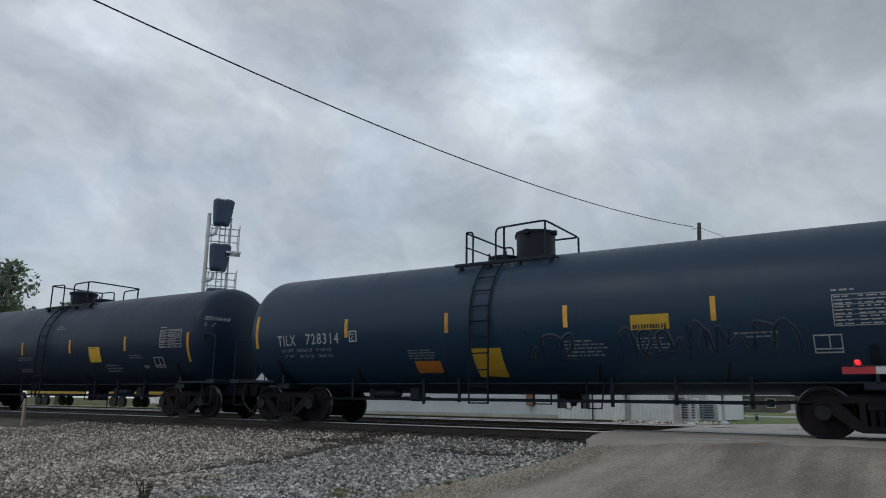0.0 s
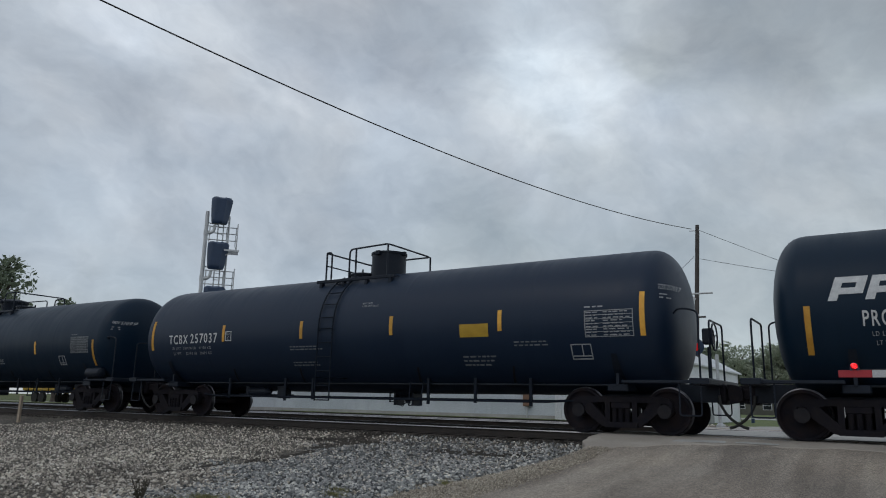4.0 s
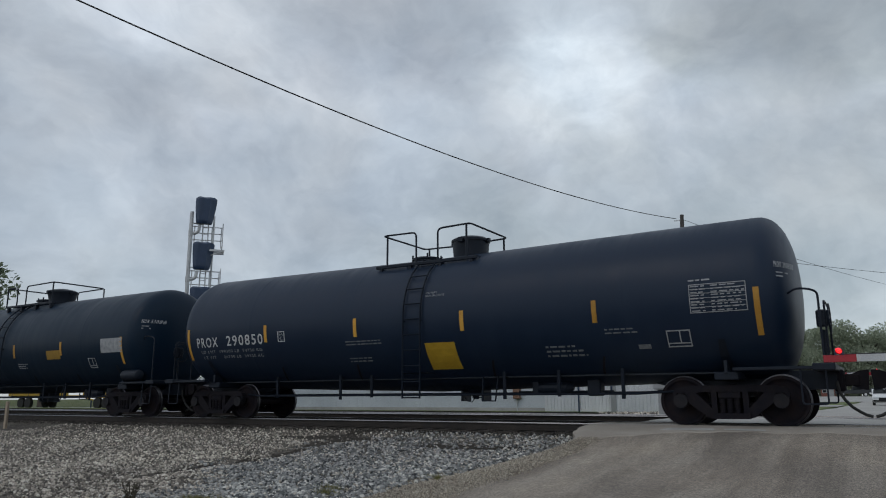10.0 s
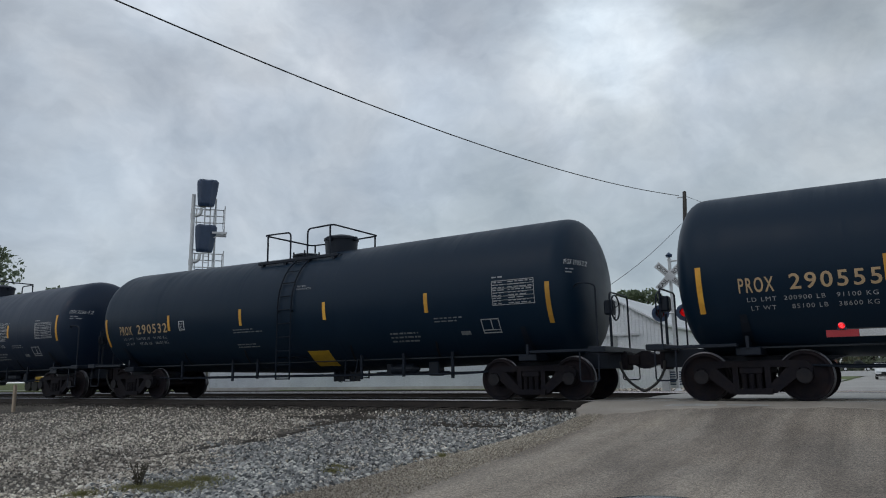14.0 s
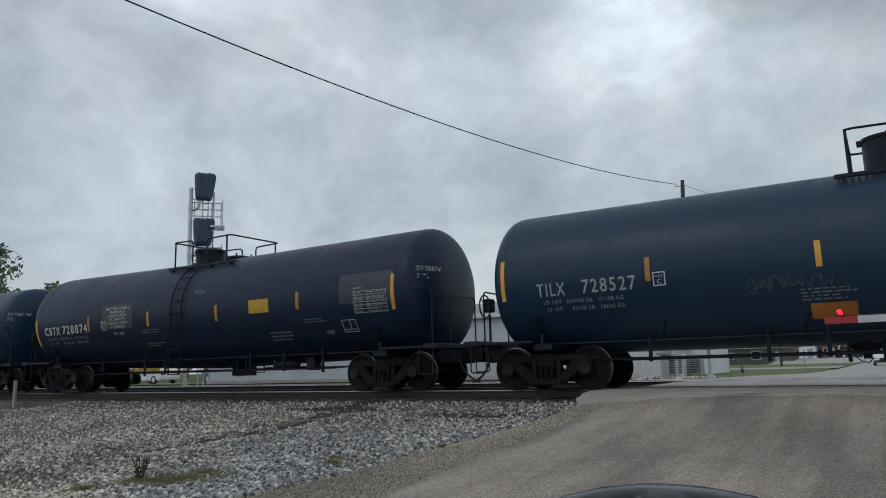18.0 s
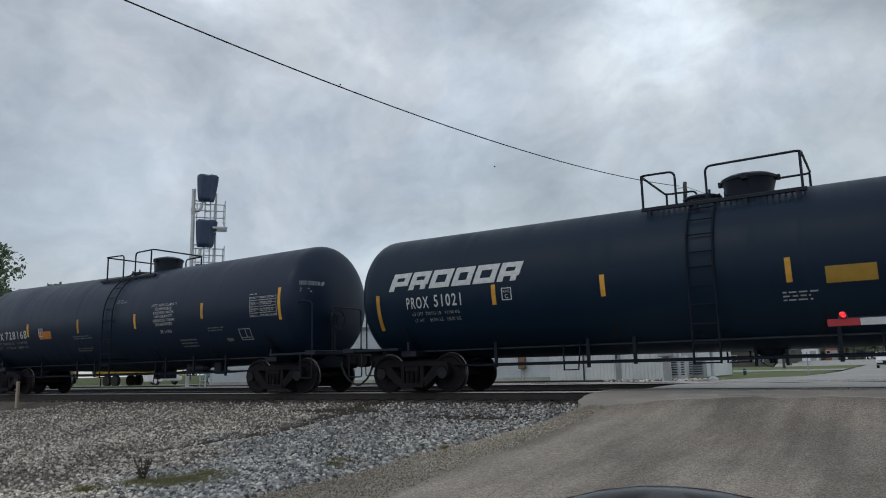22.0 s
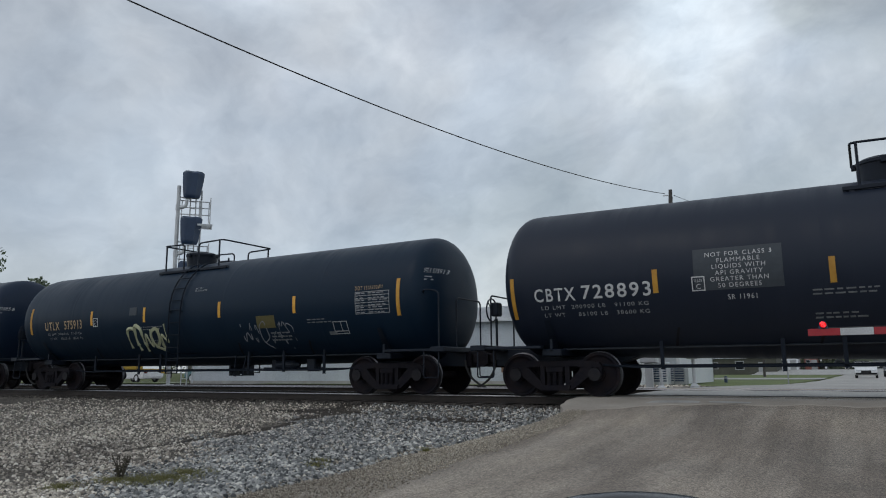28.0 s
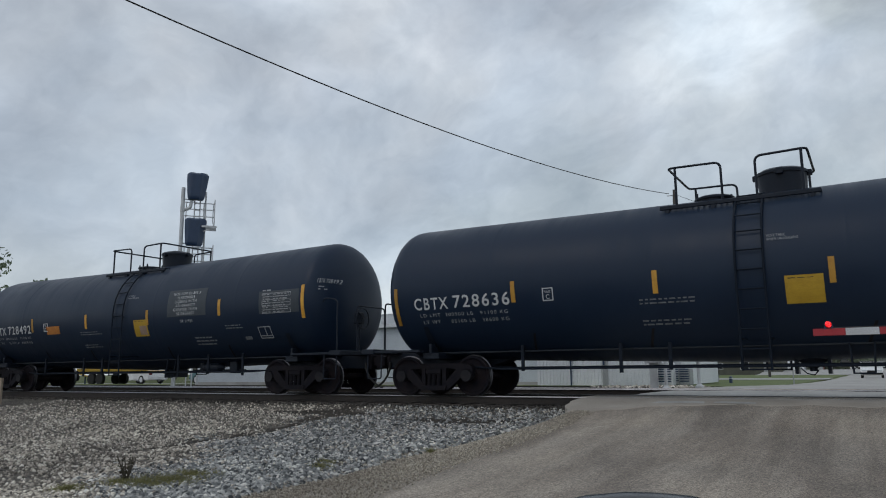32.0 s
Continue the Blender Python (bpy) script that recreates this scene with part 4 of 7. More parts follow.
def tank_mesh(paint):
    prof = []
    for k in range(13):
        a = math.pi / 2 * (1 - k / 12)
        prof.append((R * abs(math.cos(a)) ** (2 / FULL), -LEAD - HEAD * math.sin(a) ** (2 / FULL)))
    for s in (-5.2, -1.7, 0.0, 1.75, 5.2):
        prof += [(R, s - 0.09), (R, s - 0.03), (R + 0.0016, s - 0.012), (R + 0.0016, s + 0.012), (R, s + 0.03), (R, s + 0.09)]
    for k in range(13):
        a = math.pi / 2 * k / 12
        prof.append((R * abs(math.cos(a)) ** (2 / FULL), TRAIL + HEAD * math.sin(a) ** (2 / FULL)))
    prof[0], prof[-1] = (0, -LEAD - HEAD), (0, TRAIL + HEAD)
    bm = lathe(bmesh.new(), prof, 64, Matrix.Translation((0, 0, ZC)) @ pose(0, 0, 0, 0, 90, 0))
    for v in bm.verts:
        v.co.z += BEND * abs(v.co.x) / 7.7 - belly(v.co.x, (ZC - v.co.z) / R)
    return as_mesh(lump(bm), "tank", paint, True)


def truck_parts(parent, at):
    """A two-axle truck: cast side frames, bolster, springs, bearing caps and wheelsets."""
    tk = part("truck", TRUCK_MESH["bolster"], None, parent, at=at)
    for sy in (-1, 1):
        part("side_frame", TRUCK_MESH["side"], None, tk, at=pose(0, sy * 0.985, 0))
        part("spring_nest", TRUCK_MESH["springs"], None, tk, at=pose(0, sy * 0.985, 0))
        for sx in (-1, 1):
            part("bearing_cap", TRUCK_MESH["cap"], None, tk, at=pose(sx * AXLE_X, sy * 1.02, WHEEL_R, 90 * sy, 0, 0))
    for sx in (-1, 1):
        part("wheelset", TRUCK_MESH["wheelset"], None, tk, at=pose(sx * AXLE_X, 0, WHEEL_R))


def truck_meshes():
    d = {}
    bm = bmesh.new()
    top = [(-1.04, 0.60), (-0.98, 0.70), (-0.80, 0.735), (-0.52, 0.745), (0.52, 0.745), (0.80, 0.735), (0.98, 0.70), (1.04, 0.60), (1.02, 0.44), (0.985, 0.44), (0.97, 0.60), (0.81, 0.60),
           (0.795, 0.44), (0.73, 0.42), (0.70, 0.60), (0.48, 0.625), (-0.48, 0.625), (-0.70, 0.60), (-0.73, 0.42), (-0.795, 0.44), (-0.81, 0.60), (-0.97, 0.60), (-0.985, 0.44), (-1.02, 0.44)]
    extrude(bm, top, 0.15)
    for s in (-1, 1):
        extrude(bm, [(s * 0.76, 0.60), (s * 0.60, 0.60), (s * 0.26, 0.25), (s * 0.30, 0.135), (s * 0.40, 0.15), (s * 0.78, 0.44)][::s], 0.17)
        extrude(bm, [(s * 0.33, 0.64), (s * 0.23, 0.64), (s * 0.23, 0.22), (s * 0.33, 0.22)][::s], 0.14)
    extrude(bm, [(-0.36, 0.235), (-0.33, 0.125), (0.33, 0.125), (0.36, 0.235)], 0.24)
    box(bm, -0.20, 0.20, -0.10, 0.10, 0.50, 0.615, 0.015)
    for s in (-0.35, 0.35):
        cyl(bm, (s, -0.085, 0.685), (s, 0.085, 0.685), 0.035, 8)
    d["side"] = as_mesh(lump(bm), "side_frame", TRUCK)
    bm = bmesh.new()
    for x, y in ((-0.13, -0.05), (0, -0.06), (0.13, -0.05), (-0.07, 0.06), (0.07, 0.06)):
        for k in range(6):
            cyl(bm, (x, y, 0.245 + k * 0.044), (x, y, 0.27 + k * 0.044), 0.058, 9)
        cyl(bm, (x, y, 0.235), (x, y, 0.50), 0.042, 7)
    d["springs"] = as_mesh(bm, "spring_nest", TRUCK)
    bm = box(bmesh.new(), -0.21, 0.21, -1.02, 1.02, 0.52, 0.70, 0.02)
    cyl(bm, (0, 0, 0.70), (0, 0, 0.78), 0.2, 16)
    for s in (-0.62, 0.62):
        box(bm, -0.1, 0.1, s - 0.12, s + 0.12, 0.70, 0.76, 0.01)
    for s in (-0.36, 0.36):
        box(bm, s - 0.05, s + 0.05, -0.72, 0.72, 0.33, 0.43, 0.015)
    d["bolster"] = as_mesh(bm, "truck", TRUCK)
    bm = lathe(bmesh.new(), [(0, 0.125), (0.055, 0.125), (0.06, 0.11), (0.105, 0.10), (0.118, 0.085), (0.118, 0.0), (0.135, 0.0), (0.135, -0.1), (0, -0.1)], 14)
    for k in range(3):
        a = 2.1 * k
        cyl(bm, (0.075 * math.cos(a), 0.075 * math.sin(a), 0.09), (0.075 * math.cos(a), 0.075 * math.sin(a), 0.135), 0.018, 6)
    d["cap"] = as_mesh(lump(bm), "bearing_cap", CAP)
    half = [(0.0, 1.0), (0.075, 1.0), (0.08, 0.86), (0.135, 0.855), (0.145, 0.80), (0.20, 0.775), (0.345, 0.765), (0.385, 0.79), (0.40, 0.808), (0.452, 0.808), (0.457, 0.80), (0.461, 0.715), (0.485, 0.705), (0.488, 0.685), (0.46, 0.672), (0.40, 0.672), (0.365, 0.70), (0.20, 0.725), (0.135, 0.69), (0.085, 0.68)]
    prof = half + [(r, -h) for r, h in half[::-1]]
    mats = [1 if i in (10, 11) or i in (len(prof) - 13, len(prof) - 12) else 0 for i in range(len(prof) - 1)]
    bm = lathe(bmesh.new(), prof, 40, pose(0, 0, 0, 90, 0, 0), mats)
    for s in (-1, 1):
        for k in range(5):
            a = k * 2 * math.pi / 5
            cyl(bm, (0.27 * math.cos(a), s * 0.765, 0.27 * math.sin(a)), (0.27 * math.cos(a), s * 0.772, 0.27 * math.sin(a)), 0.022, 6)
    d["wheelset"] = as_mesh(lump(bm), "wheelset", [WHEEL, TREAD], True)
    return d


TRUCK_MESH = truck_meshes()
RUNG = as_mesh(cyl(bmesh.new(), (-0.24, 0, 0), (0.24, 0, 0), 0.015, 6), "rung", LADDER)
EYE_BOLT = as_mesh(cyl(bmesh.new(), (0, 0, -0.1), (0, 0, 0.13), 0.025, 7), "eye_bolt", STEEL_BLACK)


def bent_rail(car, path, posts=(), mirror=1, r=0.024, name="guard_rail", at=None):
    """A bent pipe rail with its posts; x is turned about for a car that runs the other way."""
    bm = tube(bmesh.new(), rounded([(mirror * x, y, z) for x, y, z in path], 0.13), r, 8)
    for x, y, z0, z1 in posts:
        cyl(bm, (mirror * x, y, z0), (mirror * x, y, z1), r * 1.1, 7)
    part(name, bm, STEEL_BLACK, car, smooth=True, at=at)


def top_fittings(car, kind, mirror, shift=0.0, lift=0.0):
    """Walkway, guard rails and valve housing on the crown of the tank."""
    seat = pose(mirror * shift, 0, RISE + lift)
    x0, x1 = {"a": (-1.52, 1.12), "b": (-1.52, 1.42), "c": (-1.15, 1.95)}[kind]
    a, b = sorted((mirror * x0, mirror * x1))
    deck, lip = 3.80, 1.0
    for sy in (-1, 1):
        bm = bmesh.new()
        box(bm, a, b, sy * lip - 0.03, sy * lip + 0.03, deck - 0.06, deck + 0.02, 0.01)
        box(bm, a, b, sy * 0.56 - 0.03, sy * 0.56 + 0.03, deck - 0.03, deck + 0.02, 0.01)
        x = a + 0.05
        while x < b:
            box(bm, x, x + 0.03, min(sy * 0.56, sy * lip), max(sy * 0.56, sy * lip), deck - 0.005, deck + 0.012)
            x += 0.11
        for x in np.linspace(a + 0.15, b - 0.15, 4):
            box(bm, x - 0.04, x + 0.04, min(sy * 0.90, sy * 1.02), max(sy * 0.90, sy * 1.02), 3.58, deck - 0.05)
        part("walkway", bm, STEEL_BLACK, car, at=seat)
    cx, r0, r1, top = {"a": (0.17, 0.47, 0.47, 4.62), "b": (0.70, 0.44, 0.47, 4.43), "c": (0.82, 0.44, 0.52, 4.35)}[kind]
    cx *= mirror
    prof = [(0, 3.85), (r0, 3.85), (r0, 3.98), (r1, top - 0.06), (r1 + 0.025, top - 0.06), (r1 + 0.025, top - 0.005)]
    prof += [(r1, top), (0, top + 0.02)] if kind == "a" else [(r1 * 0.85, top + 0.05), (r1 * 0.4, top + 0.1), (0, top + 0.11)]
    bm = lathe(bmesh.new(), prof, 30, pose(cx, 0, 0))
    for s in (-1, 1):
        box(bm, cx + s * (r1 + 0.02) - 0.06, cx + s * (r1 + 0.02) + 0.06, -0.05, 0.05, top - 0.10, top + 0.01, 0.01)
    box(bm, cx - 0.07, cx + 0.07, -r1 - 0.08, -r1, top - 0.12, top, 0.01)
    part("valve_housing", lump(bm), STEEL_BLACK, car, smooth=True, at=seat)
    mx = mirror * {"a": -0.70, "b": -0.62, "c": -0.12}[kind]
    bm = lathe(bmesh.new(), [(0, 3.86), (0.36, 3.86), (0.36, 4.04), (0.40, 4.04), (0.40, 4.08), (0.33, 4.11), (0, 4.13)], 24, pose(mx, 0, 0))
    man = part("manway", lump(bm), STEEL_BLACK, car, smooth=True, at=seat)
    for k in range(4):
        t = 0.6 + k * math.pi / 2
        part("eye_bolt", EYE_BOLT, None, man, at=pose(mx + 0.37 * math.cos(t), 0.37 * math.sin(t), 4.05))
    d = deck
    if kind == "a":
        bent_rail(car, [(-0.40, -lip, d), (-0.40, -lip, 4.60), (0.87, -lip, 4.64), (0.87, lip, 4.64), (-0.55, lip, 4.64), (-0.55, lip, d)], [(-0.18, -lip, d, 4.61), (0.87, -lip, d, 4.64), (0.87, lip, d, 4.64)], mirror, at=seat)
        bent_rail(car, [(-1.02, -lip, d), (-1.02, -lip, 4.58), (-1.24, -lip, 4.58), (-1.24, lip, 4.58), (-0.95, lip, 4.58), (-0.95, lip, d)], [(-1.20, -lip, d, 4.58), (-1.20, lip, d, 4.58)], mirror, at=seat)
        bent_rail(car, [(-1.22, -lip, 4.22), (-1.22, lip, 4.22)], (), mirror, 0.018, "mid_rail", seat)
    elif kind == "b":
        bent_rail(car, [(-0.30, -lip, d), (-0.30, -lip, 4.58), (-1.32, -lip, 4.60), (-1.32, lip, 4.60), (-0.30, lip, 4.58), (-0.30, lip, d)], [(-1.18, -lip, d, 4.59), (-1.18, lip, d, 4.59)], mirror, at=seat)
        bent_rail(car, [(0.33, -lip, d), (0.33, -lip, 4.60), (1.24, -lip, 4.62), (1.24, lip, 4.62), (0.33, lip, 4.60), (0.33, lip, d)], [(1.14, -lip, d, 4.61), (1.14, lip, d, 4.61)], mirror, at=seat)
    else:
        bent_rail(car, [(-0.43, -lip, d), (-0.43, -lip, 4.50), (-1.13, -lip, 4.51), (-1.13, lip, 4.51), (-0.43, lip, 4.50), (-0.43, lip, d)], [(-1.11, -lip, d, 4.51), (-1.11, lip, d, 4.51)], mirror, at=seat)
        bent_rail(car, [(0.17, -lip, d), (0.17, -lip, 4.50), (1.90, -lip, 4.52), (1.90, lip, 4.52), (0.17, lip, 4.50), (0.17, lip, d)], [(1.88, -lip, d, 4.51), (1.88, lip, d, 4.51)], mirror, at=seat)


def tank_car(kind, mirror, paint, size, trim, shift, lift):
    """One tank car without its lettering; the near side faces -y."""
    take_size(size, trim)
    car = thing("tank_car", "black tank car rolling on the near track", "tank car", group="cars of the train")
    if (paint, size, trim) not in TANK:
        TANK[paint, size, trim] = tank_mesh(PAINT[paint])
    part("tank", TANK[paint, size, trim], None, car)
    top_fittings(car, kind, mirror, shift, lift)
    # ladders to the walkway, with a stirrup below the belly
    lx = (-0.58 if kind == "a" else 0.17) * mirror if kind != "c" else (0.05 + shift) * mirror
    for sy in (-1, 1):
        bm = bmesh.new()
        arc = [(sy * -(R + 0.06) * math.cos(a), ZC + (R + 0.06) * math.sin(a)) for a in np.radians(np.linspace(66, 0, 9))]
        path = arc + [(sy * -(R + 0.06), 0.52)]
        for dx in (-0.24, 0.24):
            tube(bm, [(lx + dx, y, z) for y, z in path], 0.022, 6)
        for z in (1.1, 2.3):
            for dx in (-0.24, 0.24):
                yy = math.sqrt(R * R - (z - ZC) ** 2) - 0.02
                cyl(bm, (lx + dx, sy * -yy, z), (lx + dx, sy * -(R + 0.06), z), 0.018, 6)
        ladder = part("ladder", bm, LADDER, car)
        steps = [((R + 0.07) * math.cos(a), ZC + (R + 0.07) * math.sin(a)) for a in np.radians(np.arange(62, 0, -13))] + [(R + 0.06, z) for z in np.arange(0.54, 2.4, 0.36)]
        for y, z in steps:
            part("rung", RUNG, None, ladder, at=pose(lx, -sy * y, z))
    # seam strip along the belly; its highlight is put into the paler colour
    for sy in (-1, 1):
        bm = tube(bmesh.new(), [(-7.0, sy * 0.84, 0.985 + RISE * 0.1), (7.0, sy * 0.84, 0.985 + RISE * 0.1)], 0.02, 6)
        part("seam_strip", bm, SEAM_LIT, car)
    for s in (-4.45, -1.9, 1.9, 4.45):
        part("shell_strap", patch(bmesh.new(), s, s + 0.05, 1.03, 1.36, 0.012, 4, 0.14), CAP, car)
    # stub sills, bolsters, end platforms
    for sx in (-1, 1):
        bm = bmesh.new()
        extrude(bm, [(sx * 5.3, 0.84), (sx * 5.9, 0.66), (sx * 8.72, 0.66), (sx * 8.72, 1.02), (sx * 5.3, 1.02)][::sx], 0.52)
        part("stub_sill", bm, STEEL_BLACK, car)
        bm = bmesh.new()
        box(bm, sx * TRUCK_X - 0.22, sx * TRUCK_X + 0.22, -1.20, 1.20, 0.84, 0.99, 0.02)
        for sy in (-1, 1):
            rows = [[bm.verts.new(Vector((1, -sy, 1)) * on_tank(sx * TRUCK_X + k * w, z, 0.03)) for k in (-1, 1)] for z, w in ((1.0, 0.11), (1.15, 0.10), (1.3, 0.085), (1.45, 0.07), (1.6, 0.06))]
            for (p, q), (u, w) in zip(rows, rows[1:]):
                bm.faces.new((p, q, w, u))
            box(bm, sx * TRUCK_X - 0.03, sx * TRUCK_X + 0.03, min(sy * 0.9, sy * 1.2), max(sy * 0.9, sy * 1.2), 0.95, 1.2)
        part("bolster_saddle", bm, STEEL_BLACK, car)
        bm = bmesh.new()
        a, b = sorted((sx * 7.1, sx * 8.75))
        for sy in (-1, 1):
            box(bm, a, b, min(sy * 1.22, sy * 1.42), max(sy * 1.22, sy * 1.42), 1.00, 1.06, 0.01)
        a, b = sorted((sx * 8.42, sx * 8.78))
        box(bm, a, b, -1.45, 1.45, 0.98, 1.10, 0.015)
        for sy in (-1, 1):
            tube(bm, rounded([(sx * 8.62, sy * 1.38, 1.0), (sx * 8.62, sy * 1.40, 0.40), (sx * 8.22, sy * 1.40, 0.40), (sx * 8.22, sy * 1.38, 1.05)], 0.05, 2), 0.016, 6)
        part("end_platform", bm, STEEL_BLACK, car)
        sy = -sx
        bm = tube(bmesh.new(), rounded([(sx * 8.15, sy * (R - 0.26), 2.36), (sx * 8.28, sy * 1.50, 2.42), (sx * 8.45, sy * 1.40, 2.42), (sx * 8.62, sy * 1.38, 2.36), (sx * 8.62, sy * 1.38, 1.08)], 0.12), 0.020, 8)
        part("hand_rail", bm, STEEL_BLACK, car, smooth=True)
        bm = tube(bmesh.new(), rounded([(sx * 8.66, -0.62, 1.08), (sx * 8.66, -0.62, 2.28), (sx * 8.66, 0.62, 2.28), (sx * 8.66, 0.62, 1.08)], 0.12), 0.020, 8)
        part("end_hand_rail", bm, STEEL_BLACK, car, smooth=True)
        # coupler and air hose
        bm = bmesh.new()
        a, b = sorted((sx * 8.70, sx * 9.08))
        box(bm, a, b, -0.12, 0.12, 0.72, 0.94, 0.02)
        box(bm, min(sx * 8.66, sx * 8.84), max(sx * 8.66, sx * 8.84), -0.24, 0.24, 0.62, 1.02, 0.03)
        extrude(bm, [(0, -0.17), (0.13, -0.19), (0.16, 0.19), (0, 0.17), (-0.12, 0.11), (-0.12, -0.11)], 0.30, Matrix.Translation((sx * 9.08, sx * 0.07, 0.83)) @ pose(0, 0, 0, 0, 0, 0 if sx > 0 else 180))
        part("coupler", lump(bm), TRUCK, car)
        pts = [(sx * 8.72, -0.30, 0.80), (sx * 8.74, -0.30, 0.62), (sx * 8.82, -0.29, 0.46), (sx * 8.92, -0.28, 0.34), (sx * 9.03, -0.27, 0.26), (sx * 9.13, -0.26, 0.20), (sx * 9.23, -0.255, 0.17)]
        part("air_hose", tube(bmesh.new(), pts, 0.028, 8), RUBBER, car, smooth=True)
        truck_parts(car, pose(sx * TRUCK_X, 0, 0))
    # brake gear on one end, reservoir and valves
    e = mirror
    bm = tube(bmesh.new(), [(e * 8.72 + 0.0, -0.45 + 0.27 * math.cos(t), 1.95 + 0.27 * math.sin(t)) for t in np.linspace(0, 2 * math.pi, 20)[:-1]], 0.018, 6, True)
    for t in (0.3, 2.4, 4.5):
        cyl(bm, (e * 8.72, -0.45, 1.95), (e * 8.72, -0.45 + 0.27 * math.cos(t), 1.95 + 0.27 * math.sin(t)), 0.012, 6)
    box(bm, min(e * 8.50, e * 8.70), max(e * 8.50, e * 8.70), -0.57, -0.33, 1.80, 2.12, 0.03)
    cyl(bm, (e * 8.6, -0.45, 1.1), (e * 8.6, -0.45, 1.75), 0.03, 8)
    part("hand_brake", bm, STEEL_BLACK, car)
    bm = lathe(bmesh.new(), [(0, -0.42), (0.10, -0.41), (0.16, -0.36), (0.17, -0.3), (0.17, 0.3), (0.16, 0.36), (0.10, 0.41), (0, 0.42)], 18, pose(7.58, -1.32, 1.26, 0, 90, 0))
    if kind == "c":
        part("air_reservoir", lump(bm), STEEL_BLACK, car, smooth=True)
    # belly: outlet valve, brake cylinder, train pipe, rods and hangers
    bx = 0.95 * (1 if kind == "b" else mirror)
    bm = lathe(bmesh.new(), [(0, 0.50), (0.07, 0.50), (0.07, 0.56), (0.14, 0.60), (0.30, 0.74), (0.42, 0.88), (0, 0.88)], 18, pose(bx, 0, 0))
    for dx in (-0.28, 0.28):
        box(bm, bx + dx - 0.03, bx + dx + 0.03, -0.2, 0.2, 0.45, 0.9)
    tube(bm, [(bx - 0.2, -0.25, 0.56), (bx - 0.1, -0.25, 0.46), (bx + 0.02, -0.25, 0.43), (bx + 0.1, -0.25, 0.52)], 0.012, 5)
    part("outlet_valve", lump(bm), STEEL_BLACK, car)
    gx = {"a": mirror * -3.9, "b": 3.25, "c": 4.55}[kind]
    bm = lathe(bmesh.new(), [(0, -0.3), (0.17, -0.3), (0.2, -0.22), (0.2, 0.2), (0.06, 0.3), (0, 0.3)], 16, pose(gx, -0.48, 0.74, 0, 90, 0) @ Matrix.Diagonal((0.75, 0.75, 1.35, 1)))
    box(bm, gx + 0.75, gx + 1.05, -0.62, -0.32, 0.56, 0.92, 0.03)
    box(bm, gx - 0.55, gx - 0.38, -0.58, -0.38, 0.60, 0.95, 0.02)
    tube(bm, [(gx - 0.9, -0.5, 0.66), (gx + 1.3, -0.5, 0.66)], 0.018, 6)
    part("brake_cylinder", lump(bm), STEEL_BLACK, car)
    for y, z in ((-0.95, 0.60), (-0.35, 0.63)):
        part("brake_pipe", tube(bmesh.new(), [(-6.0, y * 0.8, z + 0.05), (-5.2, y, z), (5.2, y, z), (6.0, y * 0.8, z + 0.05)], 0.023, 6), SOOTY, car)
    for k, s in enumerate((-4.7, -2.5, -1.5, 2.2, 3.5, 4.9)):
        bm = bmesh.new()
        zt = ZC - math.sqrt(R * R - 0.95 ** 2)
        box(bm, s - 0.035, s + 0.035, -0.97, -0.93, 0.55 - 0.05 * (k % 2), zt + 0.03)
        box(bm, s - 0.08, s + 0.08, -0.97, -0.93, 0.58, 0.62)
        part("pipe_hanger", bm, SOOTY, car)
    for s in (-2.9, 3.05) if kind == "c" else (1.8,):
        bm = bmesh.new()
        for dx in (-0.2, 0.2):
            tube(bm, [(s + dx, -0.85, 1.05), (s + dx * 0.8, -0.95, 0.45)], 0.018, 5)
        cyl(bm, (s - 0.17, -0.95, 0.46), (s + 0.17, -0.95, 0.46), 0.014, 5)
        part("side_step", bm, SOOTY, car)
    return car


# heights of the long end stripes and of the short ones between them
BARS = {"a": (1.92, 2.80, 2.11, 2.57), "b": (1.63, 2.49, 2.01, 2.46), "c": (1.50, 2.34, 1.92, 2.36), "short": (1.61, 2.44, 1.97, 2.42), "tall": (1.85, 2.73, 2.05, 2.49), "end": (1.80, 2.50, 2.01, 2.46)}
STRIPES = {"a": (-7.65, -4.47, -1.48, 1.46, 4.43, 7.60), "b": (-7.65, -4.60, -1.56, 1.48, 4.58, 7.65), "c": (-7.58, -4.40, -1.90, 1.54, 4.10, 7.60), "short": (-7.34, -4.12, -1.29, 1.26, 4.10, 7.34), "tall": (-7.53, -4.18, -1.61, 1.59, 4.35, 7.60), "end": (-7.65, -4.60, -1.56, 1.48, 4.58, 7.95)}


def mark(car, name, bm, mat, label=""):
    ob = part(name, bm, mat, car, label)
    if isinstance(bm, bpy.types.Mesh):
        ob.data.materials.clear()
        ob.data.materials.append(mat)
    if name in ("side_lettering", "decal_lettering", "weight_stencil", "data_table", "reporting_mark", "car_number", "warning_stencil", "plate_letters", "vent_note", "end_number", "logo_block", "load_box", "plate_box"):
        tagged(ob, kind="stuff")


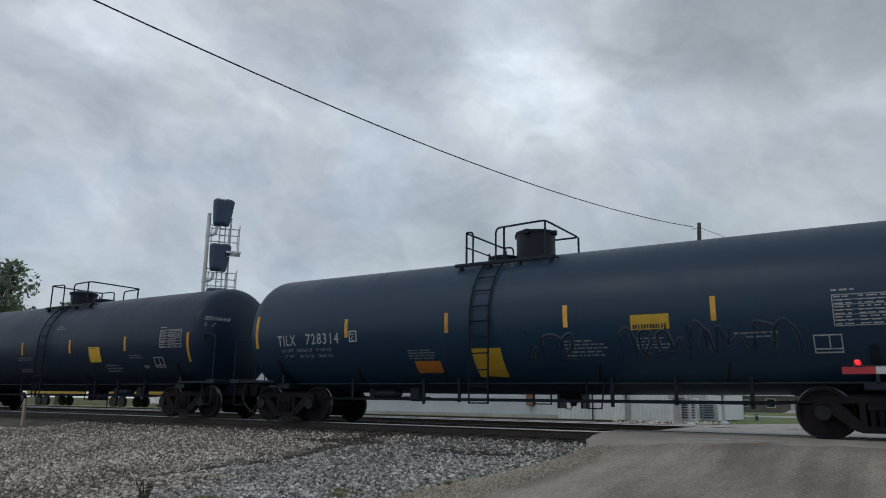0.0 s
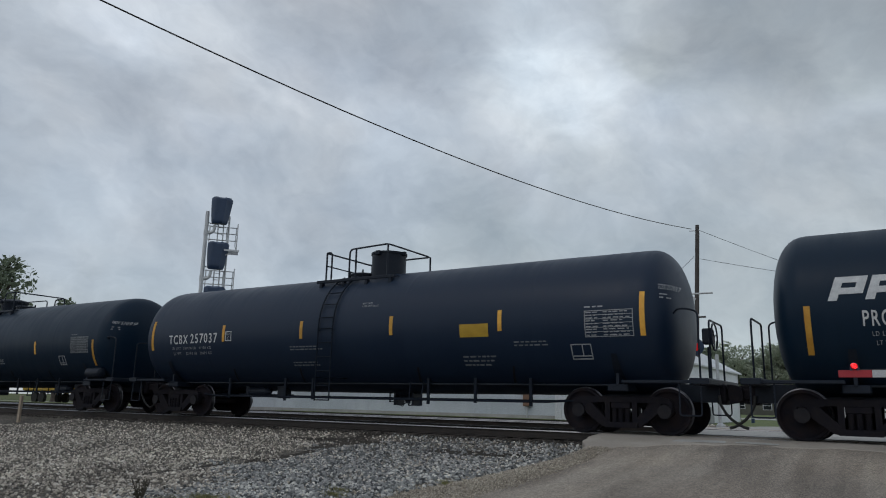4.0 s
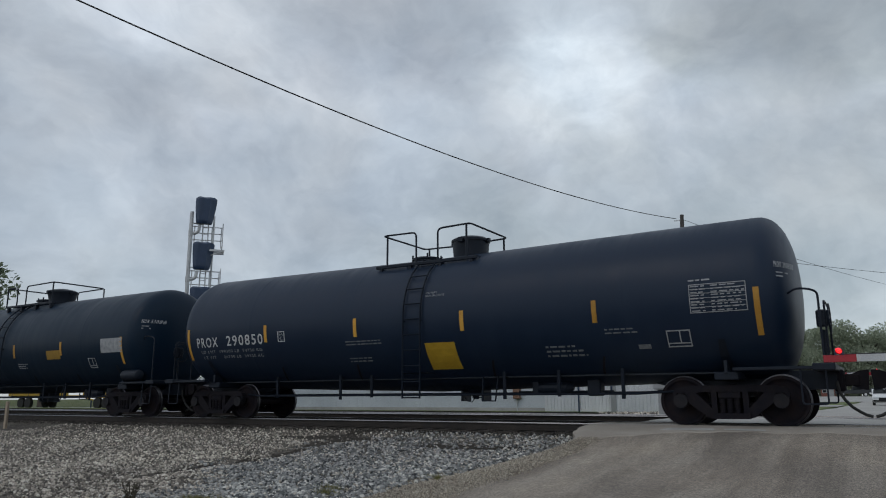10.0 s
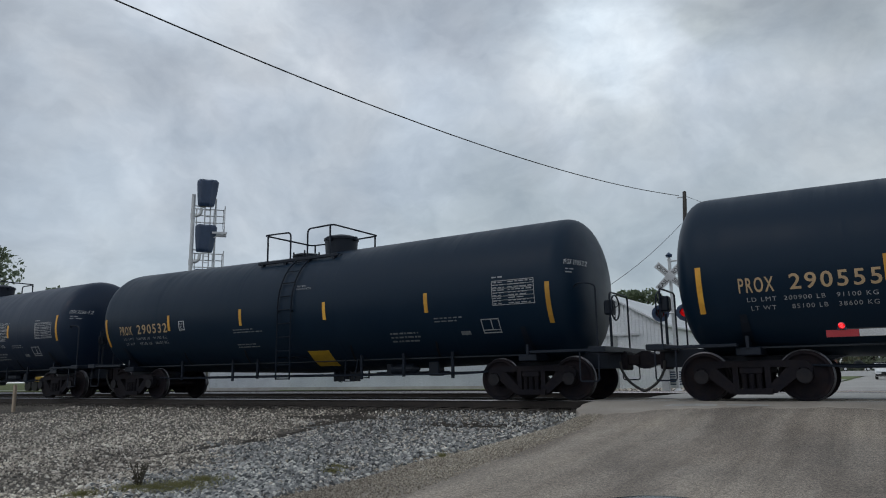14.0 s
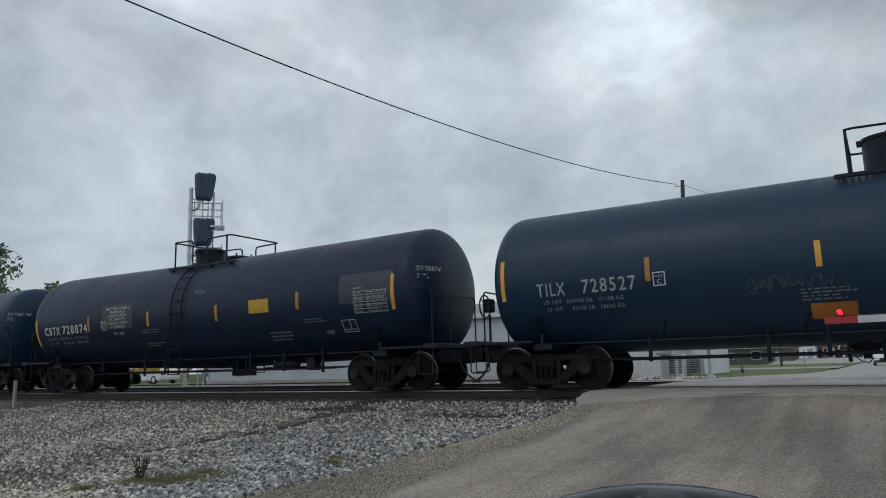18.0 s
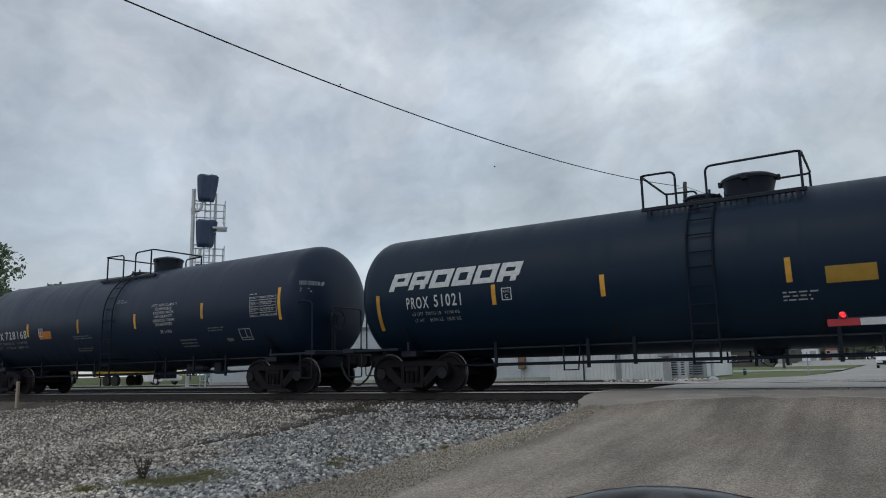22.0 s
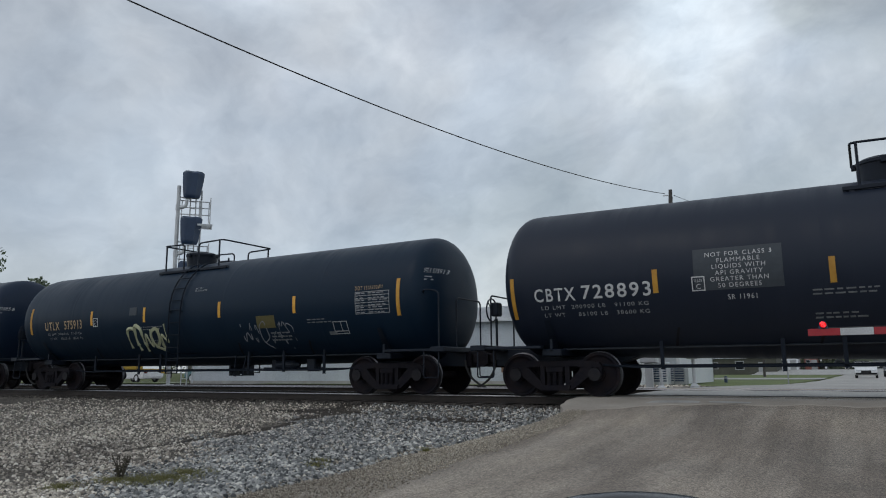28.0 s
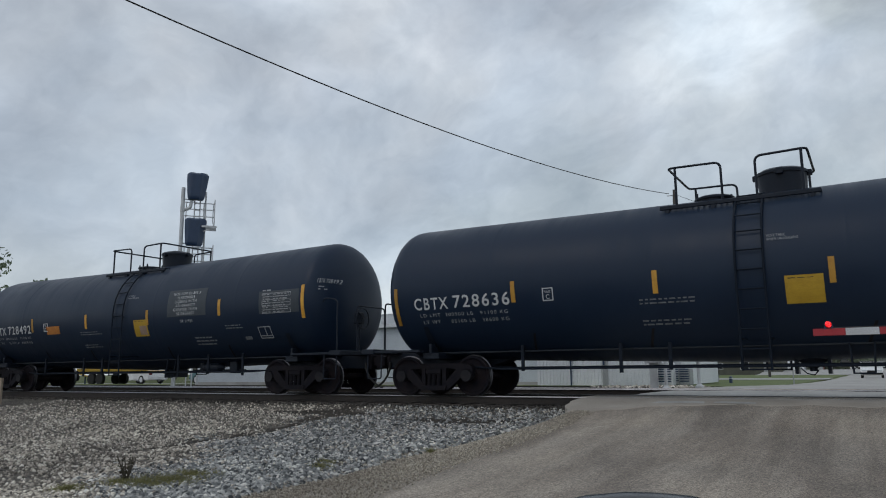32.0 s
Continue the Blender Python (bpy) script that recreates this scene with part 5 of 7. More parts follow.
def dress(car, spec, r):
    """Reflectors, decals and stencils of one car."""
    kind, style, word, number = spec["kind"], spec["style"], spec["word"], spec["number"]
    for s in STRIPES[spec.get("stripes", kind)]:
        bars = BARS[spec.get("stripes", kind)]
        lo, hi = bars[:2] if abs(s) > 6 else bars[2:]
        up = (0.32 if s > 6 else 0.14 if s > 4 else 0.0) if word == "CBTX" and spec["size"] == "n" and spec["paint"] == "b" else 0.0
        mark(car, "reflector_stripe", patch(bmesh.new(), s - 0.05, s + 0.05, lo + up, hi + up, nz=6), YELLOW)
    ink = {"a": STENCIL_OLD, "b": STENCIL, "c": STENCIL, "t": STENCIL_TAN}[spec.get("ink", kind)]
    # start and end of the letters and of the number
    w0, w1, n0, n1 = spec.get("span", {"a": (-6.85, -6.21, -5.84, -4.72), "b": (-7.14, -6.24, -6.10, -4.69), "c": (-6.74, -6.12, -5.97, -5.24)}[kind])
    high = spec.get("high", 0.0)
    if word:
        mark(car, "reporting_mark", lettering(word, w0, w1, 1.96 + high, 2.23 + high, 0.014), ink, "painted reporting mark letters")
        mark(car, "car_number", lettering(number, n0, n1, 1.97 + high, 2.25 + high, 0.014), ink, "painted car number")
        for k, line in enumerate(spec.get("weights", ("LD LMT  200900 LB   91100 KG", "LT WT     85100 LB   38600 KG"))):
            mark(car, "weight_stencil", lettering(line, w0 + 0.12 + 0.05 * k, n1 - (0.28 if kind == "a" else 0.08), 1.80 + high - 0.15 * k, 1.875 + high - 0.15 * k), STENCIL_OLD)
    else:
        mark(car, "reporting_mark", dashes(bmesh.new(), w0, n1, 1.94, 2.30, 1, r), ink)
        mark(car, "weight_stencil", dashes(bmesh.new(), w0, n1, 1.66, 1.88, 2, r), STENCIL_OLD)
    bx = spec.get("plate", {"a": -4.38, "b": -3.92, "c": -4.20}[kind])
    mark(car, "plate_box", outline(bmesh.new(), bx, bx + 0.24, 2.0 + high, 2.27 + high, 0.02), STENCIL)
    if word:
        mark(car, "plate_letters", lettering("C", bx + 0.08, bx + 0.16, 2.04 + high, 2.13 + high), STENCIL)
        mark(car, "plate_letters", lettering("PLATE", bx + 0.05, bx + 0.19, 2.165 + high, 2.215 + high), STENCIL)
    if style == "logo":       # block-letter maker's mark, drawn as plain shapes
        s, z0, z1 = spec.get("logo_at", -7.24), spec.get("logo_z", 2.41), spec.get("logo_z", 2.41) + 0.42
        lean = lambda z: 0.34 * (z - z0)
        def bar(bm, a, b, za, zb, nz=1):
            patch(bm, a + lean(za), b + lean(za), za, zb, 0.006, nz, lean(zb) - lean(za))
        for k, w in enumerate((0.50, 0.51, 0.55, 0.50, 0.55, 0.51)):
            bm = bmesh.new()
            za, zb = ((z0 + 0.22, z0 + 0.31), (z0 + 0.12, z0 + 0.30))[k in (2, 3, 4)]
            bar(bm, s, s + w, zb, z1, 2), bar(bm, s, s + 0.14, za, zb, 2), bar(bm, s + w - 0.14, s + w, za, zb, 2)
            if k in (2, 3, 4):
                bar(bm, s, s + w, z0, za, 2)
            else:
                bar(bm, s, s + w, za - 0.11, za, 1), bar(bm, s, s + 0.14, z0, za - 0.11, 1)
                if k:
                    bar(bm, s + w - 0.19, s + w - 0.05, z0, za - 0.11, 1)
            mark(car, "logo_block", bm, STENCIL)
            s += w + 0.065
        if spec.get("yellow") is not None:
            mark(car, "decal", patch(bmesh.new(), spec["yellow"], spec["yellow"] + 0.8, 1.95, 2.3), LEMON, "yellow notice decal")
        if not spec.get("plain"):
            mark(car, "decal", patch(bmesh.new(), spec.get("notice", 2.12), spec.get("notice", 2.12) + 0.78, 1.86, 2.15), OCHRE, "amber emergency-notice decal")
        mark(car, "weight_stencil", dashes(bmesh.new(), 1.4, 2.0, 1.58, 1.78, 3, r), STENCIL_OLD)
    # data table and load box near the trailing end
    tx = {"a": 6.40, "b": 6.33, "c": 6.30}[kind]
    low = {"a": 0.0, "b": 0.14, "c": 0.0}[kind]
    along, up = spec.get("table", (0.0, 0.0))
    tx, low = tx + along, low + up
    if spec.get("blank_table"):
        mark(car, "data_table", patch(bmesh.new(), tx, tx + 1.08, 1.98, 2.42), STENCIL_OLD, "pale blank data panel")
    else:
        z0, z1 = 1.92 + low, 2.46 + low
        if spec.get("ground"):
            a, b, under, over = spec["ground"]
            mark(car, "table_ground", patch(bmesh.new(), tx + a, tx + b, z0 + under, z1 + over, 0.003, 5), PATCH, "grey repainted patch round the data table")
        if spec.get("head"):
            mark(car, "table_heading", lettering(spec["head"], tx, tx + 0.82, z1 + 0.04, z1 + 0.14), STENCIL_TAN)
        if kind == "c":
            mark(car, "table_ground", patch(bmesh.new(), tx, tx + 1.02, z0, z1, 0.003, 5), PATCH, "grey painted ground of the data table")
        bm = outline(bmesh.new(), tx, tx + 1.02, z0, z1, 0.014)
        for z in np.linspace(z0 + 0.1, z1 - 0.1, 5):
            patch(bm, tx, tx + 1.02, z, z + 0.010, nz=1)
        dashes(bm, tx + 0.03, tx + 0.34, z0 + 0.01, z1 - 0.01, 9, r)
        dashes(bm, tx + 0.40, tx + 0.99, z0 + 0.01, z1 - 0.01, 9, r)
        if not spec.get("head"):
            dashes(bm, tx, tx + 0.4, z1 + 0.04, z1 + 0.12, 1, r)
        mark(car, "data_table", bm, STENCIL_DIM if kind == "c" else STENCIL_OLD, "white stencilled data table")
    lb = {"a": 6.05, "b": 5.96, "c": 5.55}[kind] + spec.get("box", 0.0)
    if kind == "b":
        mark(car, "side_lettering", patch(bmesh.new(), 5.38, 5.62, 1.47, 1.55), STENCIL_DIM, "small worn white bar stencil")
    wide, up = (0.37, 0.07) if kind == "c" else (0.45, 0.02)
    bm = outline(bmesh.new(), lb, lb + wide, 1.46 + up, 1.77 + up, 0.020)
    patch(bm, lb + wide * 0.54, lb + wide * 0.54 + 0.02, 1.52 + up, 1.75 + up, nz=2), patch(bm, lb, lb + wide, 1.52 + up, 1.54 + up, nz=1)
    mark(car, "load_box", bm, STENCIL_OLD, "white outlined consolidated stencil")
    if kind != "c":
        mark(car, "side_lettering", dashes(bmesh.new(), 4.75, 5.55, 1.76, 1.90, 2, r), STENCIL_DIM)
    if style == "a":
        ax, lx2 = (-2.52, 2.84) if spec["mirror"] > 0 else (-1.70, 3.48)
        mark(car, "decal", patch(bmesh.new(), ax, ax + 0.72, 1.23, 1.49), AMBER, "amber notice decal")
        mark(car, "side_lettering", dashes(bmesh.new(), ax - 0.12, ax + 0.78, 1.53, 1.77, 4, r), STENCIL_DIM)
        mark(car, "decal", patch(bmesh.new(), lx2, lx2 + 0.76, 2.0, 2.29), LEMON, "yellow emergency-notice decal")
        mark(car, "decal_lettering", dashes(bmesh.new(), lx2 + 0.04, lx2 + 0.74, 2.12, 2.28, 4, r), INK)
        bm = bmesh.new()
        for s in np.linspace(lx2 + 0.04, lx2 + 0.66, 12):
            patch(bm, s, s + r.uniform(0.025, 0.045), 2.02, 2.10, 0.009, 1)
        mark(car, "decal_lettering", bm, INK)
        mark(car, "side_lettering", dashes(bmesh.new(), lx2 + 0.08, lx2 + 0.84, 1.62, 1.86, 4, r), STENCIL_DIM)
        tx2 = 1.38 if spec["mirror"] > 0 else 1.55
        mark(car, "side_lettering", dashes(bmesh.new(), tx2, tx2 + 0.92, 1.50, 1.86, 5, r), STENCIL_DIM)
    elif style == "b":
        mark(car, "side_lettering", dashes(dashes(bmesh.new(), -1.9, -0.75, 1.80, 1.94, 2, r), -1.9, -0.95, 1.40, 1.54, 2, r), STENCIL_DIM)
        mark(car, "vent_note", lettering("VENT TANK\nWHEN UNLOADING", 0.48, 1.0, 2.84, 2.96), STENCIL_OLD)
        if spec.get("warning"):
            wx, up = spec["warning"], spec.get("raised", 0.0)
            if spec.get("patched"):
                mark(car, "touch_up_patch", patch(bmesh.new(), wx - 0.22, wx + 1.32 + up * 0.5, 2.0 + up, 2.78 + up, 0.004, 6), PATCH, "grey repainted patch behind the warning")
            mark(car, "warning_stencil", lettering("NOT FOR CLASS 3\nFLAMMABLE\nLIQUIDS WITH\nAPI GRAVITY\nGREATER THAN\n50 DEGREES", wx, wx + 1.15, 2.04 + up, 2.70 + up), STENCIL)
            mark(car, "warning_stencil", lettering("SR 11961", wx + 0.35, wx + 0.85, 1.82 + up, 1.91 + up), STENCIL)
        if spec.get("yellow") is not None:
            yx = spec["yellow"]
            mark(car, "decal", patch(bmesh.new(), yx, yx + 0.62, 1.69, 2.18), LEMON, "square yellow notice decal")
            mark(car, "decal_lettering", dashes(bmesh.new(), yx + 0.05, yx + 0.56, 2.06, 2.16, 2, r), INK)
            if spec.get("worn"):
                mark(car, "decal_wear", patch(bmesh.new(), yx + 0.26, yx + 0.57, 1.74, 2.0, 0.009), WORN_DECAL, "pinkish grey bleached square of the decal")
        if spec.get("lemon") is not None:
            mark(car, "decal", patch(bmesh.new(), spec["lemon"], spec["lemon"] + 0.74, *spec.get("lemon_z", (2.0, 2.29))), LEMON, "yellow emergency-notice decal")
            mark(car, "decal_lettering", dashes(bmesh.new(), spec["lemon"] + 0.06, spec["lemon"] + 0.7, spec.get("lemon_z", (2.0, 2.29))[0] + 0.04, spec.get("lemon_z", (2.0, 2.29))[1] - 0.03, 3, r), INK)
        if spec.get("low") is not None:
            mark(car, "decal", patch(bmesh.new(), spec["low"], spec["low"] + 0.74, *spec.get("low_z", (1.45, 1.72))), AMBER, "amber notice decal low on the shell")
        if spec.get("wide_warning") is not None:
            wx = spec["wide_warning"]
            mark(car, "warning_stencil", lettering("NOT FOR CLASS 3 FLAMMABLE\nLIQUIDS WITH API GRAVITY\nGREATER THAN 50 DEGREES", wx, wx + 2.1, spec.get("warning_z", 1.86), spec.get("warning_z", 1.86) + 0.38), STENCIL)
        if spec.get("amber") is not None:
            mark(car, "decal", patch(bmesh.new(), spec["amber"], spec["amber"] + 0.72, 1.90, 2.16), AMBER, "amber notice decal")
        mark(car, "side_lettering", dashes(bmesh.new(), 3.4, 4.3, 1.35, 1.62, 3, r), STENCIL_DIM)
    if spec.get("skirt") is not None:
        sx, wide, z0, z1 = spec["skirt"]
        mark(car, "skirt_decal", patch(bmesh.new(), sx, sx + wide, z0, z1), LEMON, "large yellow decal low on the shell")
    if spec.get("faded_decal"):
        fx, fz = spec["faded_decal"]
        mark(car, "decal", patch(bmesh.new(), fx, fx + 0.65, fz, fz + 0.32), FADED_DECAL, "sun-faded olive notice decal")
    if spec.get("grey"):
        for s, z in spec["grey"]:
            mark(car, "touch_up_patch", patch(bmesh.new(), s, s + 0.34, z, z + 0.24, 0.005), PATCH)
    if word:
        e0, e1 = TRAIL + 0.38, TRAIL + 0.63
        mark(car, "end_number", lettering(word + " " + number, e0, e1, 2.86, 2.97), STENCIL)
        mark(car, "end_number", dashes(bmesh.new(), e0 + 0.03, e1 - 0.06, 2.66, 2.80, 2, r), STENCIL_OLD)
    for tag in spec.get("graffiti", ()):
        scrawl(car, *tag[:5], r, *tag[5:])


STROKES = [[(0, 0), (0.05, 0.9), (0.5, 1), (0.95, 0.8), (0.9, 0)], [(0, 1), (0.1, 0.05), (0.55, 0.75), (0.9, 0.05), (1, 1)], [(0.2, 0.1), (0.9, 0.4), (0.7, 1), (0.1, 0.8), (0.2, 0.2), (1, 0)], [(0, 0.3), (0.3, 1), (0.5, 0), (0.7, 1), (1, 0.4)]]


def scrawl(car, s0, s1, z0, z1, mat, r, fat=0.016, bubble=False):
    """Spray-painted loops that spell nothing; the fat ones are filled in black."""
    bm, core = bmesh.new(), bmesh.new()
    s, h = s0, z1 - z0
    while s < s1 - 0.12:
        w = min(h * r.uniform(0.55, 0.95), 0.5, s1 - s)
        k = STROKES[r.randrange(len(STROKES))]
        line = [(s + w * (u + r.uniform(-0.16, 0.16)), z0 + h * (v + r.uniform(-0.18, 0.18))) for u, v in k]
        q = rounded([(a, 0, b) for a, b in line], 0.4 * min(w, h), 4)
        if bubble:
            tube(bm, [on_tank(c.x, c.z, -0.095) for c in q], 0.11, 8)
            tube(core, [on_tank(c.x, c.z, -0.020) for c in q], 0.040, 6)
        else:
            tube(bm, [on_tank(c.x, c.z, -0.5 * fat) for c in q], fat * r.uniform(0.8, 1.2), 5)
        s += w * r.uniform(0.8, 1.0)
    tagged(part("graffiti", bm, mat, car, "spray-painted scrawl"), kind="stuff")
    if bubble:
        tagged(part("graffiti_fill", core, PAINT["b"], car, "black fill of a spray-painted scrawl"), kind="stuff")


# ---- the cars, in order from the head of the picture's first car ----
TANK = {}
SIZE = {2: "s", 3: "s", 4: "s", 5: "s", 17: "s", 19: "s", 7: "s", 23: "s", 8: "l", 9: "n", 11: "n", 12: "n", 13: "n", 15: "n", 18: "n", 22: "n", 24: "n", 26: "n", 27: "n"}      # cars with a slimmer or a fuller tank


def spec(kind, mirror, paint, style, word="", number="", **more):
    return dict(kind=kind, mirror=mirror, paint=paint, style=style, word=word, number=number, **more)


W, LI, GR, SL, FD, FD2 = SPRAY_WHITE, SPRAY_LILAC, SPRAY_GREEN, SPRAY_LIME, SPRAY_FADED, SPRAY_DIM
CONSIST = [
    (-1, spec("b", 1, "b", "b")),
    (0, spec("b", -1, "b", "b", "CBTX", "71646", yellow=2.6)),
    (1, spec("a", 1, "a", "a", "TILX", "728314", skirt=(-0.88, 0.74, 1.13, 1.74), graffiti=[(0.45, 1.6, 1.4, 2.0, FD, 0.02, True), (2.6, 5.9, 1.5, 2.05, FD, 0.02, True)])),
    (2, spec("c", -1, "c", "logo", "PROX", "51254", plain=True, yellow=4.9, weights=("LD LMT  205400 LB  93150 KG", "LT WT     80600 LB  36550 KG"))),
    (3, spec("c", -1, "c", "logo", "PROX", "51099", plain=True)),
    (4, spec("a", 1, "b", "b", "TCBX", "257037", high=0.12, span=(-6.85, -5.99, -5.88, -4.72), ink="b", lemon=3.4)),
    (5, spec("c", 1, "c", "logo", "PROX", "51180")),
    (6, spec("c", -1, "b", "b", "SHPX", "211964", low=4.16, span=(-6.9, -6.0, -5.85, -4.75), wide_warning=2.4)),
    (7, spec("b", 1, "c", "b", "SHPX", "210856", span=(-7.0, -6.35, -6.25, -5.15), wide_warning=1.62, warning_z=2.42, lemon=1.74, lemon_z=(2.05, 2.34), stripes="end", table=(0.33, 0.10), box=-0.25)),
    (8, spec("c", 1, "c", "logo", "PROX", "53086", notice=3.26, blank_table=True, stripes="short", span=(-6.41, -5.80, -5.65, -4.81), logo_at=-6.50, logo_z=2.58)),
    (9, spec("b", 1, "b", "b", "PROX", "290850", plate=-4.15, table=(0.14, 0.02), weights=("LD LMT  199300 LB  90350 KG", "LT WT     86700 LB  39350 KG"), skirt=(0.42, 0.8, 1.2, 1.78), span=(-7.3, -6.45, -6.1, -4.7))),
    (10, spec("a", -1, "a", "a", "TILX", "728488", graffiti=[(-7.38, -6.58, 2.38, 2.88, GR, 0.018), (-7.42, -6.68, 1.82, 2.36, GR, 0.018), (-6.2, -4.48, 1.40, 1.64, LI, 0.012), (-4.38, -2.47, 1.46, 2.06, W, 0.024), (-2.39, -1.43, 1.84, 2.12, GR, 0.018), (-0.8, 0.34, 2.32, 2.74, SL, 0.022), (-0.68, 0.26, 1.80, 2.10, SL, 0.018), (-0.83, 0.27, 1.32, 1.68, SL, 0.02), (1.17, 2.18, 2.36, 2.78, W, 0.026, True), (1.27, 3.6, 1.71, 2.04, W, 0.022, True), (1.07, 1.68, 1.42, 1.74, W, 0.02), (2.35, 3.39, 1.40, 1.65, LI, 0.018, True), (1.74, 3.5, 1.16, 1.32, LI, 0.012), (4.06, 5.79, 1.62, 2.10, W, 0.022), (4.67, 5.76, 1.31, 1.42, LI, 0.012)])),
    (11, spec("b", 1, "b", "b", "CBTX", "728642", warning=3.48, skirt=(0.49, 0.57, 1.1, 1.46), lemon=2.70, grey=[(0.50, 2.15)])),
    (12, spec("b", 1, "c", "b", "PROX", "290532", plate=-4.15, ink="t", span=(-6.96, -6.36, -6.11, -4.69), skirt=(0.56, 0.70, 0.92, 1.26))),
    (13, spec("b", -1, "c", "b", "PROX", "290555", plate=-4.15, ink="t", span=(-6.96, -6.36, -6.11, -4.69))),
    (14, spec("a", 1, "a", "a", "TILX", "728576", skirt=(-0.88, 0.76, 1.13, 1.73), graffiti=[(-4.4, -3.6, 1.5, 1.8, LI, 0.012)])),
    (15, spec("b", -1, "b", "b", "CBTX", "728874", table=(0.12, -0.14), ground=(-0.45, 1.2, 0.25, 0.45), warning=-3.65, patched=True, lemon=2.8, lemon_z=(2.13, 2.5))),
    (16, spec("a", -1, "a", "a", "TILX", "728527", graffiti=[(-2.7, -1.3, 1.75, 1.98, FD, 0.016)])),
    (17, spec("c", 1, "c", "logo", "PROX", "51110", notice=-2.45, weights=("LD LMT  205600 LB  93260 KG", "LT WT     80400 LB  36450 KG"))),
    (18, spec("b", 1, "b", "b", "CBTX", "728168", table=(0.2, 0.02), warning=2.30, amber=-3.9)),
    (19, spec("c", 1, "c", "logo", "PROX", "51021")),
    (20, spec("a", -1, "a", "a", "TILX", "728593")),
    (21, spec("a", 1, "a", "a", "TILX", "728557", skirt=(-0.62, 0.7, 1.13, 1.70), graffiti=[(0.75, 1.15, 1.55, 2.0, W), (1.75, 2.1, 1.55, 2.2, W)])),
    (22, spec("b", 1, "b", "b", "CBTX", "728856", warning=3.0, amber=-3.9)),
    (23, spec("b", -1, "c", "b", "UTLX", "575913", ink="t", span=(-6.69, -5.9, -5.62, -4.68), faded_decal=(2.98, 1.71), table=(0.0, -0.13), box=-0.40, head="DOT 111A100W1", grey=[(-2.3, 2.28)], plate=-4.1, stripes="tall", graffiti=[(-2.5, -0.75, 1.28, 1.88, SL, 0.085), (2.3, 4.2, 1.26, 1.84, FD2, 0.018)])),
    (24, spec("b", -1, "d", "b", "CBTX", "728893", warning=-3.65, patched=True, lemon=2.72, lemon_z=(2.06, 2.38), table=(-0.2, 0.22), box=0.1)),
    (25, spec("a", -1, "a", "a", "TILX", "728633", weights=("LD LMT  200800 LB  91050 KG", "LT WT     85200 LB  38650 KG"))),
    (26, spec("b", 1, "b", "b", "CBTX", "728492", warning=2.62, raised=0.2, patched=True, yellow=0.85, worn=True, table=(-0.1, 0.06), ground=(-0.12, 1.3, 0.0, 0.06), amber=-3.75)),
    (27, spec("b", 1, "b", "b", "CBTX", "728636", yellow=0.72, warning=3.3, patched=True)),
]
# by how much the shell falls short of its usual length, ahead and behind
TRIM = {1: (0.14, -0.08), 2: (0.0, -0.15), 3: (0.25, 0.02), 4: (0.08, 0.30), 5: (0.20, 0.02), 6: (0.02, -0.12), 7: (0.0, 0.0), 8: (0.2, 0.2), 9: (0.2, 0.2), 10: (0.14, -0.1), 12: (0.2, 0.2), 13: (0.2, 0.2), 14: (0.14, 0.0), 15: (0.2, -0.04),
        16: (0.26, 0.08), 18: (0.16, 0.0), 20: (0.27, 0.1), 21: (0.18, 0.14), 22: (0.18, 0.12), 23: (0.0, 0.0), 24: (0.32, 0.08), 25: (0.2, 0.15), 26: (0.12, 0.20), 27: (0.25, 0.12)}
# where the fittings stand off from their usual place, along the car and upwards
FIT = {17: (0.13, -0.04), 8: (0.30, 0.09), 1: (-0.10, 0.0), 9: (0.15, 0.0), 10: (-0.18, 0.0), 14: (-0.10, 0.0), 18: (0.18, -0.03), 20: (-0.18, 0.0), 23: (0.30, -0.10), 24: (-0.12, -0.04), 25: (-0.12, 0.0)}
NUDGE = {25: 0.1, 11: 0.08, 0: 0.08, 2: -0.12, 3: -0.10, 5: -0.2, 9: -0.2, 12: -0.08, 16: -0.05, 17: -0.1, 19: 0.18, 20: 0.0, 23: 0.2, 24: 0.14, 26: -0.12, 27: -0.2}
built, TRAIN = {}, []
for index, sp in CONSIST:
    size = SIZE.get(index, "m")
    sp["size"], sp["trim"] = size, TRIM.get(index, {"a": (0.14, 0.14), "b": (0.12, 0.12), "c": (0.02, 0.02)}[sp["kind"]])
    key = (sp["kind"], sp["mirror"], sp["paint"], size, sp["trim"], *FIT.get(index, (0.0, 0.0)))
    car = copy_thing(built[key], pose(0, TRACK_Y, 0)) if key in built else tank_car(*key)
    if key not in built:
        built[key] = copy_thing(car, pose(0, 0, 0))
    TRAIN.append((index, car, sp))
for key, ob in built.items():
    for o in (*ob.children_recursive, ob):
        bpy.data.objects.remove(o)
LOOKS = {"a": "blue-black", "b": "black", "c": "green-black", "d": "brown-black"}
for index, car, sp in TRAIN:
    take_size(sp["size"], sp["trim"])
    dress(car, sp, random.Random(index + 50))
    extra = ", covered in graffiti" if len(sp.get("graffiti", ())) > 4 else ", with spray-painted scrawls" if sp.get("graffiti") else ", with a large block logo" if sp["style"] == "logo" else ", with yellow decals" if sp.get("skirt") is not None or sp.get("yellow") is not None else ", with white stencils"
    tagged(car, LOOKS[sp["paint"]] + " tank car with yellow stripes" + extra)
    car.matrix_basis = pose(-16.498 + PITCH * (index - 0.5), TRACK_Y, 0)


def travel(t):
    """Metres that the train has gone towards -x."""
    u = t / 32
    return 475.105 * u + 1.345 * u * u - 6.048 * u ** 3


